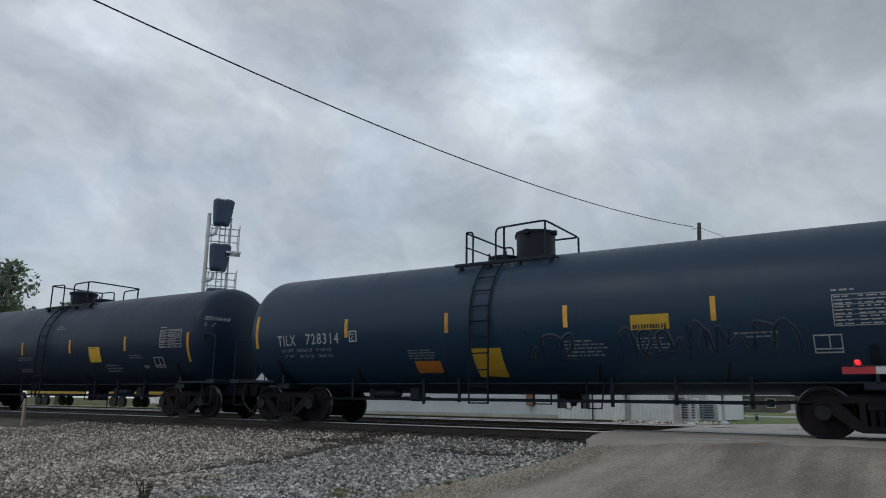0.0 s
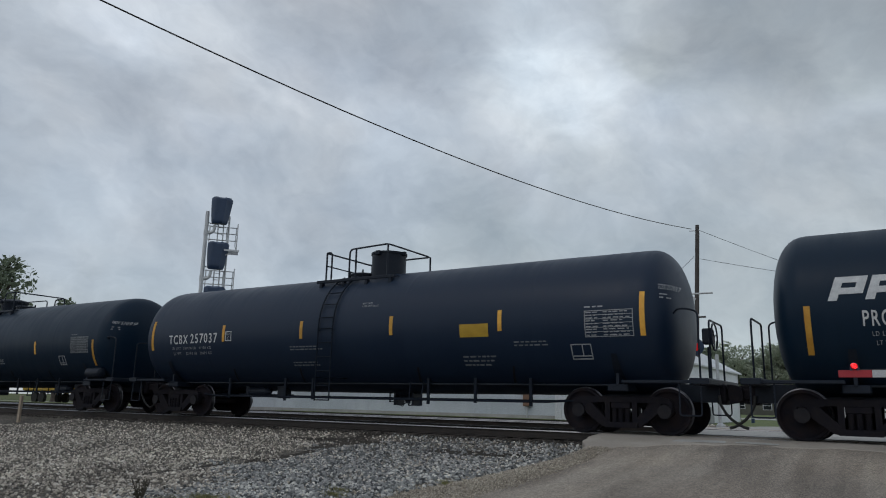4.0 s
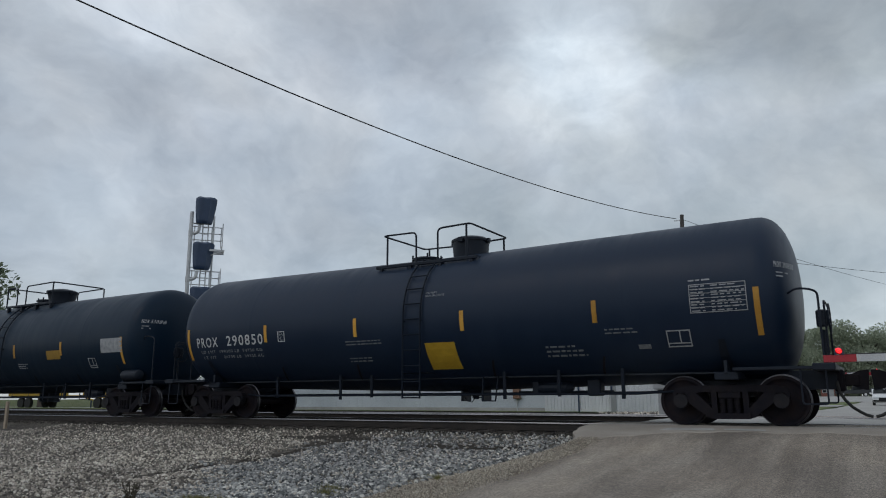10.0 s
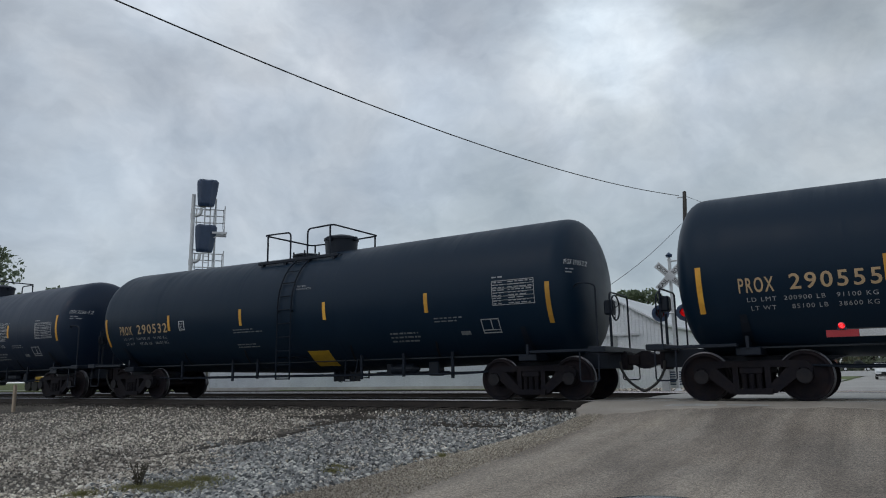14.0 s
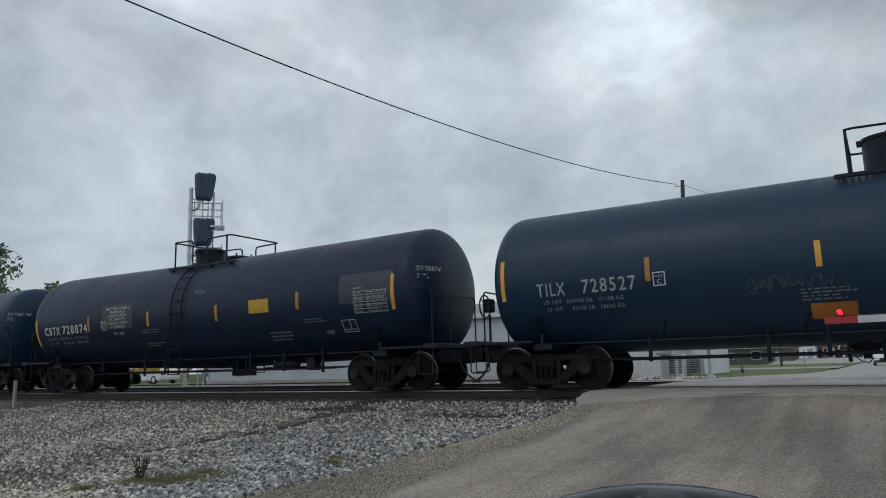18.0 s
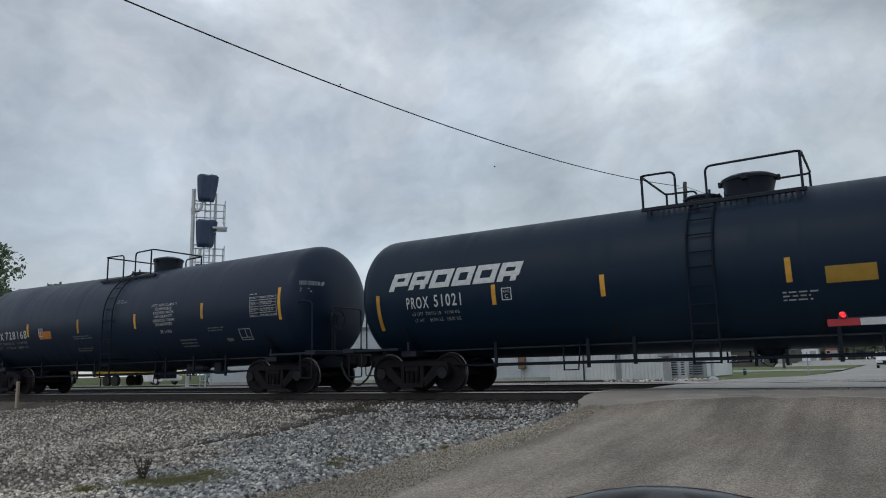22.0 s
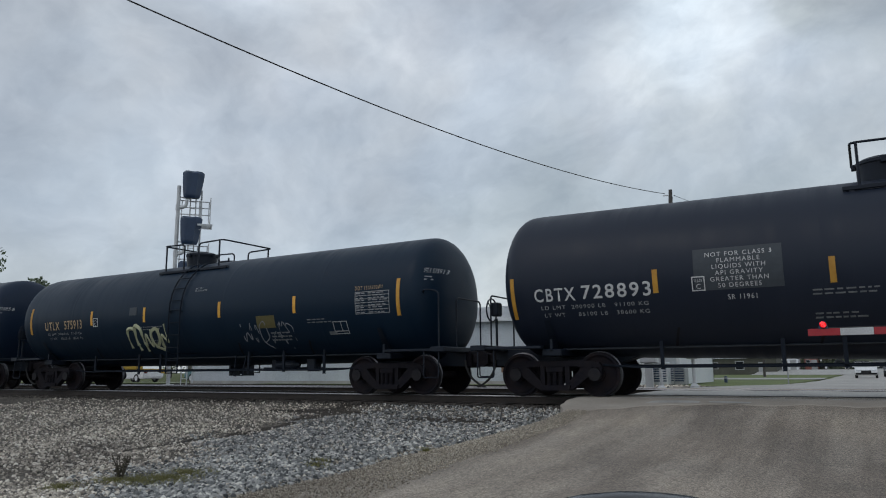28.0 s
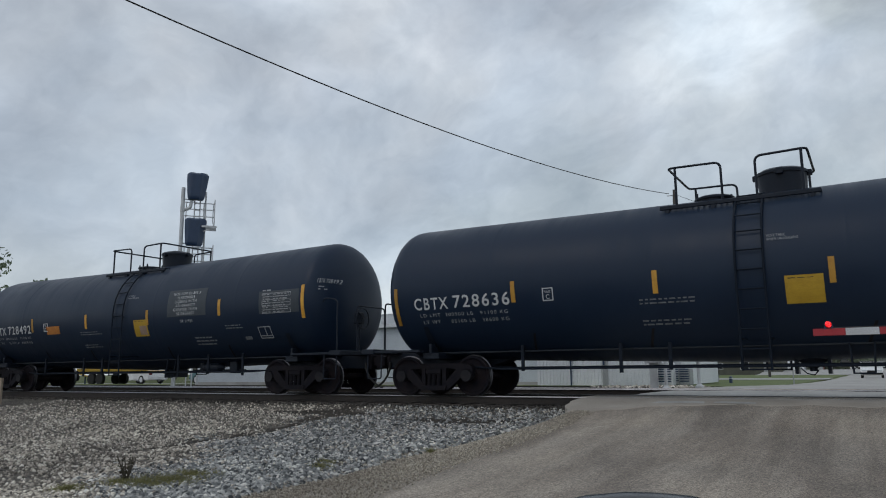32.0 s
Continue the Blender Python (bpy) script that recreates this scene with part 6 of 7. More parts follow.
# ---- signals, poles and wires ----
def signal_mast(at):
    """Its three dark heads turn their folded backs to the road; a caged ladder climbs behind them."""
    t = thing("signal_mast", "silver railway signal mast with dark heads and a caged ladder", "railway signal", at, 50.4)
    part("mast", cyl(cyl(bmesh.new(), (0.12, 0, -0.3), (0.12, 0, 10.5), 0.10, 16), (0.12, 0, -0.3), (0.12, 0, 0.12), 0.3, 14), ALUM, t, smooth=True)
    for zt in (11.3, 8.82, 6.42):
        bm = bmesh.new()
        rows = []
        # two rounded lobes that meet in a crease; the head narrows towards its foot
        for u in np.linspace(0, 1, 15):
            z = zt + 0.03 - 1.50 * u
            cap = min(1, math.sqrt(max(0.0, 1 - (1 - u / 0.10) ** 2))) if u < 0.10 else 1 - 0.45 * max(0, (u - 0.90) / 0.10) ** 2
            half = (0.56 - 0.15 * u ** 1.5) * (0.80 + 0.20 * cap)
            ring = []
            for k in range(20):
                a = 2 * math.pi * k / 20
                cx, sy = math.cos(a), math.sin(a)
                x = math.copysign(abs(cx) ** 0.8, cx) * half
                lobe = 0.17 + 0.13 * math.sin(math.pi * min(abs(x + 0.07) / 0.42, 1))
                y = math.copysign(abs(sy) ** 0.8, sy) * (lobe if sy < 0 else 0.10) * (0.45 + 0.55 * cap)
                notch = -0.07 * math.exp(-((x + 0.07) / 0.10) ** 2) * (1 - u) ** 6
                ring.append(bm.verts.new((0.83 - 0.07 * u + x, y - 0.10 + 0.16 * x * (x > 0), z + notch)))
            rows.append(ring)
        for a, b in zip(rows, rows[1:]):
            for k in range(20):
                bm.faces.new((a[k], a[(k + 1) % 20], b[(k + 1) % 20], b[k]))
        bm.faces.new(rows[0]), bm.faces.new(rows[-1][::-1])
        part("lamp_case", lump(bm), SIGNAL_BLACK, t, smooth=True)
        for k in range(3):
            bm = bmesh.new()
            zl = zt - 0.34 - 0.42 * k
            arc = [(0.80 + 0.15 * math.cos(a), zl + 0.15 * math.sin(a)) for a in np.radians(np.linspace(-30, 210, 10))]
            v0 = [bm.verts.new((px, 0.0, pz)) for px, pz in arc]
            v1 = [bm.verts.new((px, 0.34, pz - 0.03)) for px, pz in arc]
            for i in range(len(arc) - 1):
                bm.faces.new((v0[i], v0[i + 1], v1[i + 1], v1[i]))
            bmesh.ops.solidify(bm, geom=bm.faces[:], thickness=0.01)
            part("hood", bm, SIGNAL_BLACK, t)
        bm = tube(bmesh.new(), rounded([(0.12, 0, zt - 1.98), (0.38, -0.06, zt - 1.98), (0.52, -0.08, zt - 1.84), (0.54, -0.08, zt - 1.55)], 0.2), 0.085, 10)
        cyl(bm, (0.12, 0, zt - 2.12), (0.12, 0, zt - 1.84), 0.125, 12)
        part("bracket_arm", bm, ALUM, t, smooth=True)
    bm = bmesh.new()
    for dx in (0.72, 1.00):
        tube(bm, [(dx, 0.42, 0.0), (dx, 0.42, 10.3)], 0.035, 6)
    for zz in np.arange(0.4, 10.2, 0.36):
        cyl(bm, (0.72, 0.42, zz), (1.00, 0.42, zz), 0.018, 6)
    for zz in (2.5, 5.0, 7.5, 9.9):
        tube(bm, [(0.12, 0, zz), (0.72, 0.42, zz)], 0.03, 6)
    part("ladder", bm, GALV, t)
    for zz in (9.85, 7.40, 5.0):
        bm = bmesh.new()
        for k in range(6):
            box(bm, 1.14, 1.86, -0.30 + 0.15 * k, -0.24 + 0.15 * k, zz - 1.46, zz - 1.42)
        box(bm, 1.12, 1.88, -0.34, -0.30, zz - 1.50, zz - 1.40), box(bm, 1.12, 1.88, 0.62, 0.66, zz - 1.50, zz - 1.40)
        tube(bm, [(1.86, -0.32, zz - 1.44), (1.20, -0.30, zz - 1.72)], 0.025, 5)
        tagged(part("platform", bm, GALV, t), kind="stuff")
        bm = bmesh.new()
        for h in (0.0, -0.36, -0.74):
            tube(bm, [(0.22, 0.62, zz + h), (1.74, 0.62, zz + h), (1.74, -0.30, zz + h)], 0.028, 6)
            tube(bm, [(0.14, 0.06, zz + h), (0.22, 0.62, zz + h)], 0.022, 6)
        for px, py in ((0.30, 0.62), (1.20, 0.62), (1.74, -0.30)):
            cyl(bm, (px, py, zz - 1.45), (px, py, zz + 0.03), 0.03, 6)
        tube(bm, [(1.70, 0.62, zz), (1.68, 0.62, zz - 1.0), (1.82, 0.62, zz - 1.45)], 0.028, 6)
        part("platform_rail", bm, GALV, t)
    part("rail_post", cyl(bmesh.new(), (1.28, 0.5, 0.2), (1.28, 0.5, 10.45), 0.05, 8), GALV, t)


signal_mast((-30.87, 24.62, -0.15))


def crossing_signal(at):
    t = thing("crossing_signal", "white crossbuck mast with red flashing lamps beyond the tracks", "crossing signal", at, 8)
    bm = cyl(bmesh.new(), (0, 0, 0), (0, 0, 4.5), 0.055, 12)
    lathe(bm, [(0, 4.5), (0.07, 4.5), (0.07, 4.56), (0, 4.62)], 12)
    lathe(bm, [(0, 0), (0.15, 0), (0.15, 0.06), (0.08, 0.14), (0.06, 0.16)], 14)
    part("mast", lump(bm), ALUM, t, smooth=True)
    for k, ang in enumerate((-45, 45)):
        m = Matrix.Translation((0, -0.075 - 0.025 * k, 3.95)) @ pose(0, 0, 0, 0, ang, 0)
        b = part("crossbuck_board", box(bmesh.new(), -0.61, 0.61, -0.008, 0.008, -0.115, 0.115, 0.003), WHITE_BOARD, t, at=m)
        for word, x0, x1 in ((("RAIL", -0.56, -0.14), ("ROAD", 0.14, 0.56)), (("CROS", -0.56, -0.14), ("SING", 0.14, 0.56)))[k]:
            cu = bpy.data.curves.new("board_lettering", "FONT")
            cu.body, cu.resolution_u, cu.offset = word, 2, 0.015
            ob = new("board_lettering", cu)
            me = bpy.data.meshes.new_from_object(ob)
            bpy.data.objects.remove(ob), bpy.data.curves.remove(cu)
            xs = [v.co.x for v in me.vertices]
            ys = [v.co.y for v in me.vertices]
            for v in me.vertices:
                v.co = (x0 + (v.co.x - min(xs)) / (max(xs) - min(xs)) * (x1 - x0), -0.011, -0.07 + (v.co.y - min(ys)) / (max(ys) - min(ys)) * 0.14)
            me.materials.clear()
            me.materials.append(INK)
            part("lettering", me, None, b)
    part("top_arm", tube(bmesh.new(), [(0, 0, 4.48), (1.05, 0.0, 4.50)], 0.03, 8), ALUM, t)
    part("lamp_arm", tube(bmesh.new(), [(-0.42, -0.06, 2.68), (0.42, -0.06, 2.68)], 0.03, 8), ALUM, t)
    for sx, lens in ((-1, RED_LENS), (1, RED_LAMP)):
        bm = cyl(bmesh.new(), (sx * 0.40, -0.13, 2.68), (sx * 0.40, -0.11, 2.68), 0.29, 26)
        cyl(bm, (sx * 0.40, -0.1, 2.68), (sx * 0.40, 0.12, 2.68), 0.12, 14)
        disc = part("lamp_disc", bm, SIGNAL_BLACK, t, smooth=True)
        part("lens", lathe(bmesh.new(), [(0, 0.03), (0.10, 0.02), (0.145, 0.0), (0.145, -0.02)], 20, pose(sx * 0.40, -0.135, 2.68, 90, 0, 0)), lens, disc, smooth=True)
        bm = bmesh.new()
        arc = [(sx * 0.40 + 0.165 * math.cos(a), 2.68 + 0.165 * math.sin(a)) for a in np.radians(np.linspace(-10, 190, 12))]
        v0 = [bm.verts.new((px, -0.13, pz)) for px, pz in arc]
        v1 = [bm.verts.new((px, -0.38, pz - 0.02)) for px, pz in arc]
        for i in range(len(arc) - 1):
            bm.faces.new((v0[i], v0[i + 1], v1[i + 1], v1[i]))
        bmesh.ops.solidify(bm, geom=bm.faces[:], thickness=0.006)
        part("visor", bm, SIGNAL_BLACK, disc)
    part("bell", lathe(bmesh.new(), [(0, 4.62), (0.09, 4.62), (0.12, 4.70), (0, 4.80)], 14), SIGNAL_BLACK, t, smooth=True)
    bm = box(bmesh.new(), -0.7, -0.15, 0.1, 0.55, 0.9, 1.7, 0.03)
    box(bm, -0.55, -0.3, 0.2, 0.45, -0.05, 0.92)
    part("relay_case", bm, ALUM, t)


crossing_signal((-6.17, 25.0, -0.12))


def gate_arm(at, tip, length, lamps, label):
    """A lowered crossing gate: striped arm, tip lamps, mechanism and counterweight; it reaches from its stand towards tip (-1 or 1)."""
    t = thing("crossing_gate", label, "crossing gate", at)
    x, k = 0.0, 0
    while x < length:
        bm = box(bmesh.new(), min(tip * -x, tip * -(x + 0.404)), max(tip * -x, tip * -(x + 0.404)), -0.02, 0.02, -0.05, 0.05, 0.004)
        part("arm_stripe", bm, (RED_SHEET, WHITE_BOARD)[k % 2], t)
        x, k = x + 0.406, k + 1
    for lx in lamps:
        bm = cyl(bmesh.new(), (tip * -lx, -0.03, 0.105), (tip * -lx, 0.05, 0.105), 0.05, 14)
        for dx in (-0.045, 0.045):
            box(bm, tip * -lx + dx - 0.012, tip * -lx + dx + 0.012, -0.03, 0.03, 0.045, 0.085)
        lamp = part("arm_lamp", bm, SIGNAL_BLACK, t, smooth=True)
        part("lens", lathe(bmesh.new(), [(0, 0.035), (0.03, 0.03), (0.044, 0.0)], 14, pose(tip * -lx, -0.035, 0.105, 90, 0, 0)), RED_LAMP, lamp, smooth=True)
        bm = bmesh.new()
        for dz, wide in ((0.024, 3), (0.0, 5), (-0.024, 3)):
            for k in range(wide):
                dx = (k - (wide - 1) / 2) * 0.016
                cyl(bm, (tip * -lx + dx, -0.060, 0.105 + dz - dx * 0.55), (tip * -lx + dx, -0.076, 0.105 + dz - dx * 0.55), 0.0065, 6)
        tagged(part("led", bm, RED_LED, lamp), kind="stuff")
    ex = tip * -length
    part("cable", tube(bmesh.new(), [(tip * -0.2, 0, 0.058), (ex, 0, 0.058)], 0.008, 5), CABLE, t)
    ground = -1.30
    bm = cyl(bmesh.new(), (ex, 0.25, ground), (ex, 0.25, 1.2), 0.06, 12)
    lathe(bm, [(0, ground), (0.15, ground), (0.15, ground + 0.06), (0.07, ground + 0.15)], 12, pose(ex, 0.25, 0))
    part("stand", lump(bm), ALUM, t, smooth=True)
    part("mechanism", box(bmesh.new(), ex - 0.2, ex + 0.2, 0.02, 0.45, -0.3, 0.3, 0.03), ALUM, t)
    part("counterweight", box(bmesh.new(), min(ex, ex - tip * 1.1), max(ex, ex - tip * 1.1), -0.05, 0.02, -0.16, 0.10, 0.02), SIGNAL_BLACK, t)


gate_arm((-0.735, 11.5, 1.05), -1, 5.7, (0.20, 1.9, 3.6), "lowered red and white crossing gate with lit red lamps")
gate_arm((0.55, 26.5, 1.22), 1, 6.0, (0.8, 2.5), "lowered crossing gate on the far side of the tracks")


def wire(name, a, b, sag, label, r=0.012, n=26):
    a, b = Vector(a), Vector(b)
    pts = [a.lerp(b, u) - Vector((0, 0, 4 * sag * u * (1 - u))) for u in (k / n for k in range(n + 1))]
    ob = new(name, as_mesh(tube(bmesh.new(), pts, r, 5), name, CABLE))
    return tagged(ob, label, "cable")


def utility_pole(at, high, arms, label, lean=0.05):
    t = thing("utility_pole", label, "utility pole", at)
    part("pole", cyl(bmesh.new(), (0, 0, -0.3), (lean, 0, high), 0.155, 14, 0.10), POLE_WOOD, t, smooth=True)
    for z in arms:
        part("cross_arm", box(bmesh.new(), -0.5 + lean * z / high, 0.5 + lean * z / high, -0.14, -0.06, z, z + 0.09, 0.01), POLE_WOOD, t)
        for x in (-0.42, 0.42):
            part("insulator", lathe(bmesh.new(), [(0, z + 0.09), (0.03, z + 0.09), (0.04, z + 0.14), (0.025, z + 0.2), (0, z + 0.21)], 10, pose(x, -0.1, 0)), GALV, t)
    part("pin", cyl(bmesh.new(), (lean, 0, high - 0.3), (lean - 0.4, -0.12, high - 0.32), 0.03, 6), GALV, t)


utility_pole((-9.25, 39.5, -0.1), 10.45, (5.35,), "weathered wooden utility pole beyond the tracks", 0.58)
utility_pole((-14.3, 3.2, -0.8), 9.9, (), "wooden utility pole beside the road")
wire("overhead_wire", (-8.95, 39.3, 10.12), (-14.3, 3.2, 9.02), 0.955, "long black overhead wire sagging across the tracks", 0.019)
wire("overhead_wire", (-8.65, 39.6, 10.1), (9.5, 84.0, 9.0), 0.83, "thin black wire running on past the road")
wire("overhead_wire", (-8.65, 39.5, 8.47), (15.0, 57.0, 6.6), 0.53, "black cable strung across the road")
wire("overhead_wire", (-8.9, 39.4, 8.6), (-11.0, 31.0, 4.1), 0.25, "service wire dropping to the white building")
wire("pole_ground_wire", (-8.55, 39.35, 9.9), (-9.05, 39.3, 0.3), 0.0, "thin ground wire down the utility pole", 0.008, 2)
utility_pole((10.0, 84.6, 0.0), 9.3, (8.2,), "far wooden utility pole behind the road")
utility_pole((-10.8, 92.0, 0.0), 8.3, (7.3,), "distant wooden utility pole among the trees")
for at, high in (((-24.6, 13.0), 0.92), ):
    z = float(level(np.array(at[0]), np.array(at[1])))
    st = thing("wood_stake", "pale wooden stake standing in the gravel", "stake", (at[0], at[1], z - 0.05), 12)
    part("post", box(bmesh.new(), -0.045, 0.045, -0.045, 0.045, 0, high, 0.008), RAW_WOOD, st)


# ---- buildings ----
def gable_roof(bm, x0, x1, y0, y1, eave, ridge, over=0.25, thick=0.12):
    """A pitched roof whose ridge runs along y."""
    xm = (x0 + x1) / 2
    k = (ridge - eave) / (xm - x0)
    for s, xa in ((-1, x0 - over), (1, x1 + over)):
        za = eave - over * k
        pts = [(xa, za), (xm, ridge), (xm, ridge + thick), (xa, za + thick)]
        extrude(bm, pts if s < 0 else pts[::-1], y1 - y0 + 2 * over, Matrix.Translation((0, (y0 + y1) / 2, 0)))
    return bm


def ribbed_wall(x0, x1, y, z0, z1, step, deep=0.03, top=None):
    """Metal siding in the plane of y with upright ribs; top(x) may slope."""
    bm = bmesh.new()
    xs = np.arange(x0, x1, step)
    prof = []
    for x in xs:
        prof += [(x, 0), (x + step * 0.62, 0), (x + step * 0.70, -deep), (x + step * 0.92, -deep)]
    prof.append((x1, 0))
    top = top or (lambda x: z1)
    a = [bm.verts.new((px, y + py, z0)) for px, py in prof]
    b = [bm.verts.new((px, y + py, top(px))) for px, py in prof]
    c = [bm.verts.new((px, y + 0.15, z0)) for px, py in prof]
    d = [bm.verts.new((px, y + 0.15, top(px))) for px, py in prof]
    for i in range(len(prof) - 1):
        bm.faces.new((a[i], a[i + 1], b[i + 1], b[i])), bm.faces.new((b[i], b[i + 1], d[i + 1], d[i])), bm.faces.new((c[i + 1], c[i], d[i], d[i + 1]))
    return bm


def warehouse():
    t = thing("warehouse", "long pale metal warehouse behind the tracks", "warehouse", (0, 0, -0.15))
    x0, x1, y0 = -36.5, -13.4, 31.0
    part("wall", ribbed_wall(x0, x1, y0, 0, 3.2, 0.9, 0.015), SIDING, t)
    part("wall", box(bmesh.new(), x0, x0 + 0.15, y0 + 0.15, 43, 0, 3.2), SIDING, t)
    part("wall", box(bmesh.new(), x0, x1, 42.85, 43, 0, 3.2), SIDING, t)
    bm = bmesh.new()
    sl = [(y0 - 0.3, 3.15), (37, 4.35), (43.3, 3.15)]
    for (ya, za), (yb, zb) in zip(sl, sl[1:]):
        vs = [bm.verts.new(p) for p in ((x0 - 0.2, ya, za), (x1 + 0.1, ya, za), (x1 + 0.1, yb, zb), (x0 - 0.2, yb, zb))]
        f = bm.faces.new(vs)
    bmesh.ops.solidify(bm, geom=bm.faces[:], thickness=0.08)
    part("roof", bm, ROOF_METAL, t)
    part("eave_trim", box(bmesh.new(), x0 - 0.2, x1 + 0.1, y0 - 0.34, y0 - 0.28, 3.02, 3.2), SIDING_WHITE, t)
    part("base_curb", box(bmesh.new(), x0, x1, y0 - 0.06, y0 + 0.14, -0.2, 0.22), CONCRETE, t)
    m = part("meter_box", box(bmesh.new(), -15.0, -14.66, y0 - 0.22, y0 - 0.02, 0.62, 1.2, 0.02), BROWN_BOX, t, "brown steel meter box")
    part("conduit", cyl(bmesh.new(), (-14.83, y0 - 0.1, -0.1), (-14.83, y0 - 0.1, 0.64), 0.03, 8), GALV, m)


def annex():
    t = thing("gabled_shed", "white ribbed metal shed with a gable towards the tracks", "shed", (0, 0, -0.15))
    x0, x1, y0, y1 = -13.35, -8.05, 30.7, 45.0
    xm = (x0 + x1) / 2
    top = lambda x: 2.72 + (1 - abs(x - xm) / (x1 - xm)) * 1.5
    part("wall", ribbed_wall(x0, x1, y0, 0, 0, 0.16, 0.03, top), SIDING_WHITE, t)
    part("wall", box(bmesh.new(), x1 - 0.12, x1, y0 + 0.15, y1, 0, 2.72), SIDING_WHITE, t)
    part("wall", box(bmesh.new(), x0, x0 + 0.12, y0 + 0.15, y1, 0, 2.72), SIDING_WHITE, t)
    part("wall", box(bmesh.new(), x0, x1, y1 - 0.12, y1, 0, 2.72), SIDING_WHITE, t)
    part("roof", gable_roof(bmesh.new(), x0, x1, y0, y1, 2.74, 4.24, 0.18, 0.08), ROOF_METAL, t)
    part("downpipe", cyl(bmesh.new(), (-11.7, y0 - 0.08, 0), (-11.7, y0 - 0.08, 3.5), 0.035, 8), SIGNAL_BLACK, t)
    part("door_track", box(bmesh.new(), -12.4, -9.0, y0 - 0.12, y0 - 0.05, 2.32, 2.4), GALV, t)
    d = part("door", box(bmesh.new(), -10.25, -10.02, y0 - 0.075, y0 - 0.035, 0.02, 2.3, 0.005), GREY_BLOCK, t, "grey door edge post")
    part("latch", box(bmesh.new(), -10.23, -10.15, y0 - 0.11, y0 - 0.07, 0.95, 1.15, 0.005), SIGNAL_BLACK, d)


warehouse()
annex()
for k, (x, y, w, h, mat) in enumerate(((-7.75, 31.4, 0.7, 1.0, GALV), (-7.1, 32.2, 0.5, 0.75, GREY_BLOCK), (-7.85, 33.4, 0.8, 1.25, GALV))):
    t = thing("cooling_unit", "grey metal cooling unit beside the shed", "air conditioner", (x, y, -0.14))
    part("case", box(bmesh.new(), -w / 2, w / 2, -0.3, 0.3, 0.06, h, 0.02), mat, t)
    part("feet", box(bmesh.new(), -w / 2 + 0.05, w / 2 - 0.05, -0.25, 0.25, -0.05, 0.08), SIGNAL_BLACK, t)
    for j in range(6):
        part("vent_slat", box(bmesh.new(), -w / 2 + 0.06, w / 2 - 0.06, -0.315, -0.30, 0.2 + j * 0.1, 0.25 + j * 0.1), SIGNAL_BLACK, t)
def heap(n, rng2):
    x, y = rng2.normal(-7.6, 0.9, n), rng2.normal(28.6, 0.4, n)
    return x, y
pile = stone_field("rubble", TAN_STONE, 500, np.random.default_rng(8), heap, lambda x, y, r: r.uniform(0.08, 0.2, len(x)))
tagged(pile, "low heap of broken rubble by the shed", "rubble", kind="stuff")


def house(at, wide, deep, eave, ridge, wall, roof, label, windows, turn=0):
    t = thing("house", label, "house", at, turn)
    part("wall", box(bmesh.new(), -wide / 2, wide / 2, 0, deep, 0, eave), wall, t)
    bm = bmesh.new()
    ym = deep / 2
    for ya, yb in ((-0.4, ym), (deep + 0.4, ym)):
        vs = [bm.verts.new(p) for p in ((-wide / 2 - 0.4, ya, eave - 0.1), (wide / 2 + 0.4, ya, eave - 0.1), (wide / 2 + 0.4, yb, ridge), (-wide / 2 - 0.4, yb, ridge))]
        bm.faces.new(vs)
    bmesh.ops.solidify(bm, geom=bm.faces[:], thickness=0.15)
    part("roof", bm, roof, t)
    for x, z, w, h in windows:
        fr = part("window", box(bmesh.new(), x - w / 2 - 0.09, x + w / 2 + 0.09, -0.06, 0.02, z - h / 2 - 0.09, z + h / 2 + 0.09, 0.01), WHITE_BOARD, t, "white-framed window")
        part("pane", box(bmesh.new(), x - w / 2, x + w / 2, -0.075, -0.055, z - h / 2, z + h / 2), GLASS_DARK, fr)
        part("sash_bar", box(bmesh.new(), x - w / 2, x + w / 2, -0.09, -0.07, z - 0.03, z + 0.03), WHITE_BOARD, fr)
    part("door", box(bmesh.new(), wide * 0.3 - 0.5, wide * 0.3 + 0.5, -0.05, 0.02, 0, 2.05, 0.01), GREY_BLOCK, t)


house((-18.7, 128, -0.32), 11.2, 8, 2.75, 3.6, OLIVE, ROOF_METAL, "low olive house with a pale roof across the lawn", [(0.0, 1.55, 1.2, 1.25), (-3.9, 1.5, 0.9, 0.9)])
house((-24.6, 113, -0.34), 3.4, 6, 2.6, 3.0, GREY_BLOCK, ROOF_METAL, "small grey blockwork outbuilding", [(-0.6, 1.5, 0.6, 0.6)])
house((-22.3, 114, -0.34), 1.6, 5, 2.7, 3.0, SIDING_WHITE, ROOF_METAL, "narrow white outbuilding beside the blockwork", [(0.0, 1.6, 0.5, 0.5)])
house((-9.6, 150, 0.2), 2.0, 8, 3.4, 4.2, BRICK_RED, ROOF_METAL, "distant red brick building with a pale roof", [(-0.4, 1.5, 0.6, 1.0)])
house((-13.4, 146, 0.2), 4.0, 6, 3.3, 3.8, SIDING_WHITE, ROOF_METAL, "distant white building beside the lot", [(-1.0, 1.5, 0.8, 0.9)])
house((-6.2, 158, 0.2), 3.4, 6, 3.0, 3.6, CREAM, ROOF_METAL, "distant cream cottage behind the parking lot", [(0.2, 1.5, 0.9, 0.9)])
house((4.5, 172, -0.25), 13, 9, 3.2, 4.2, GREY_BLOCK, ROOF_METAL, "distant grey building behind the parking lot", [(-3, 1.5, 1.6, 1.2), (3, 1.5, 1.6, 1.2)])
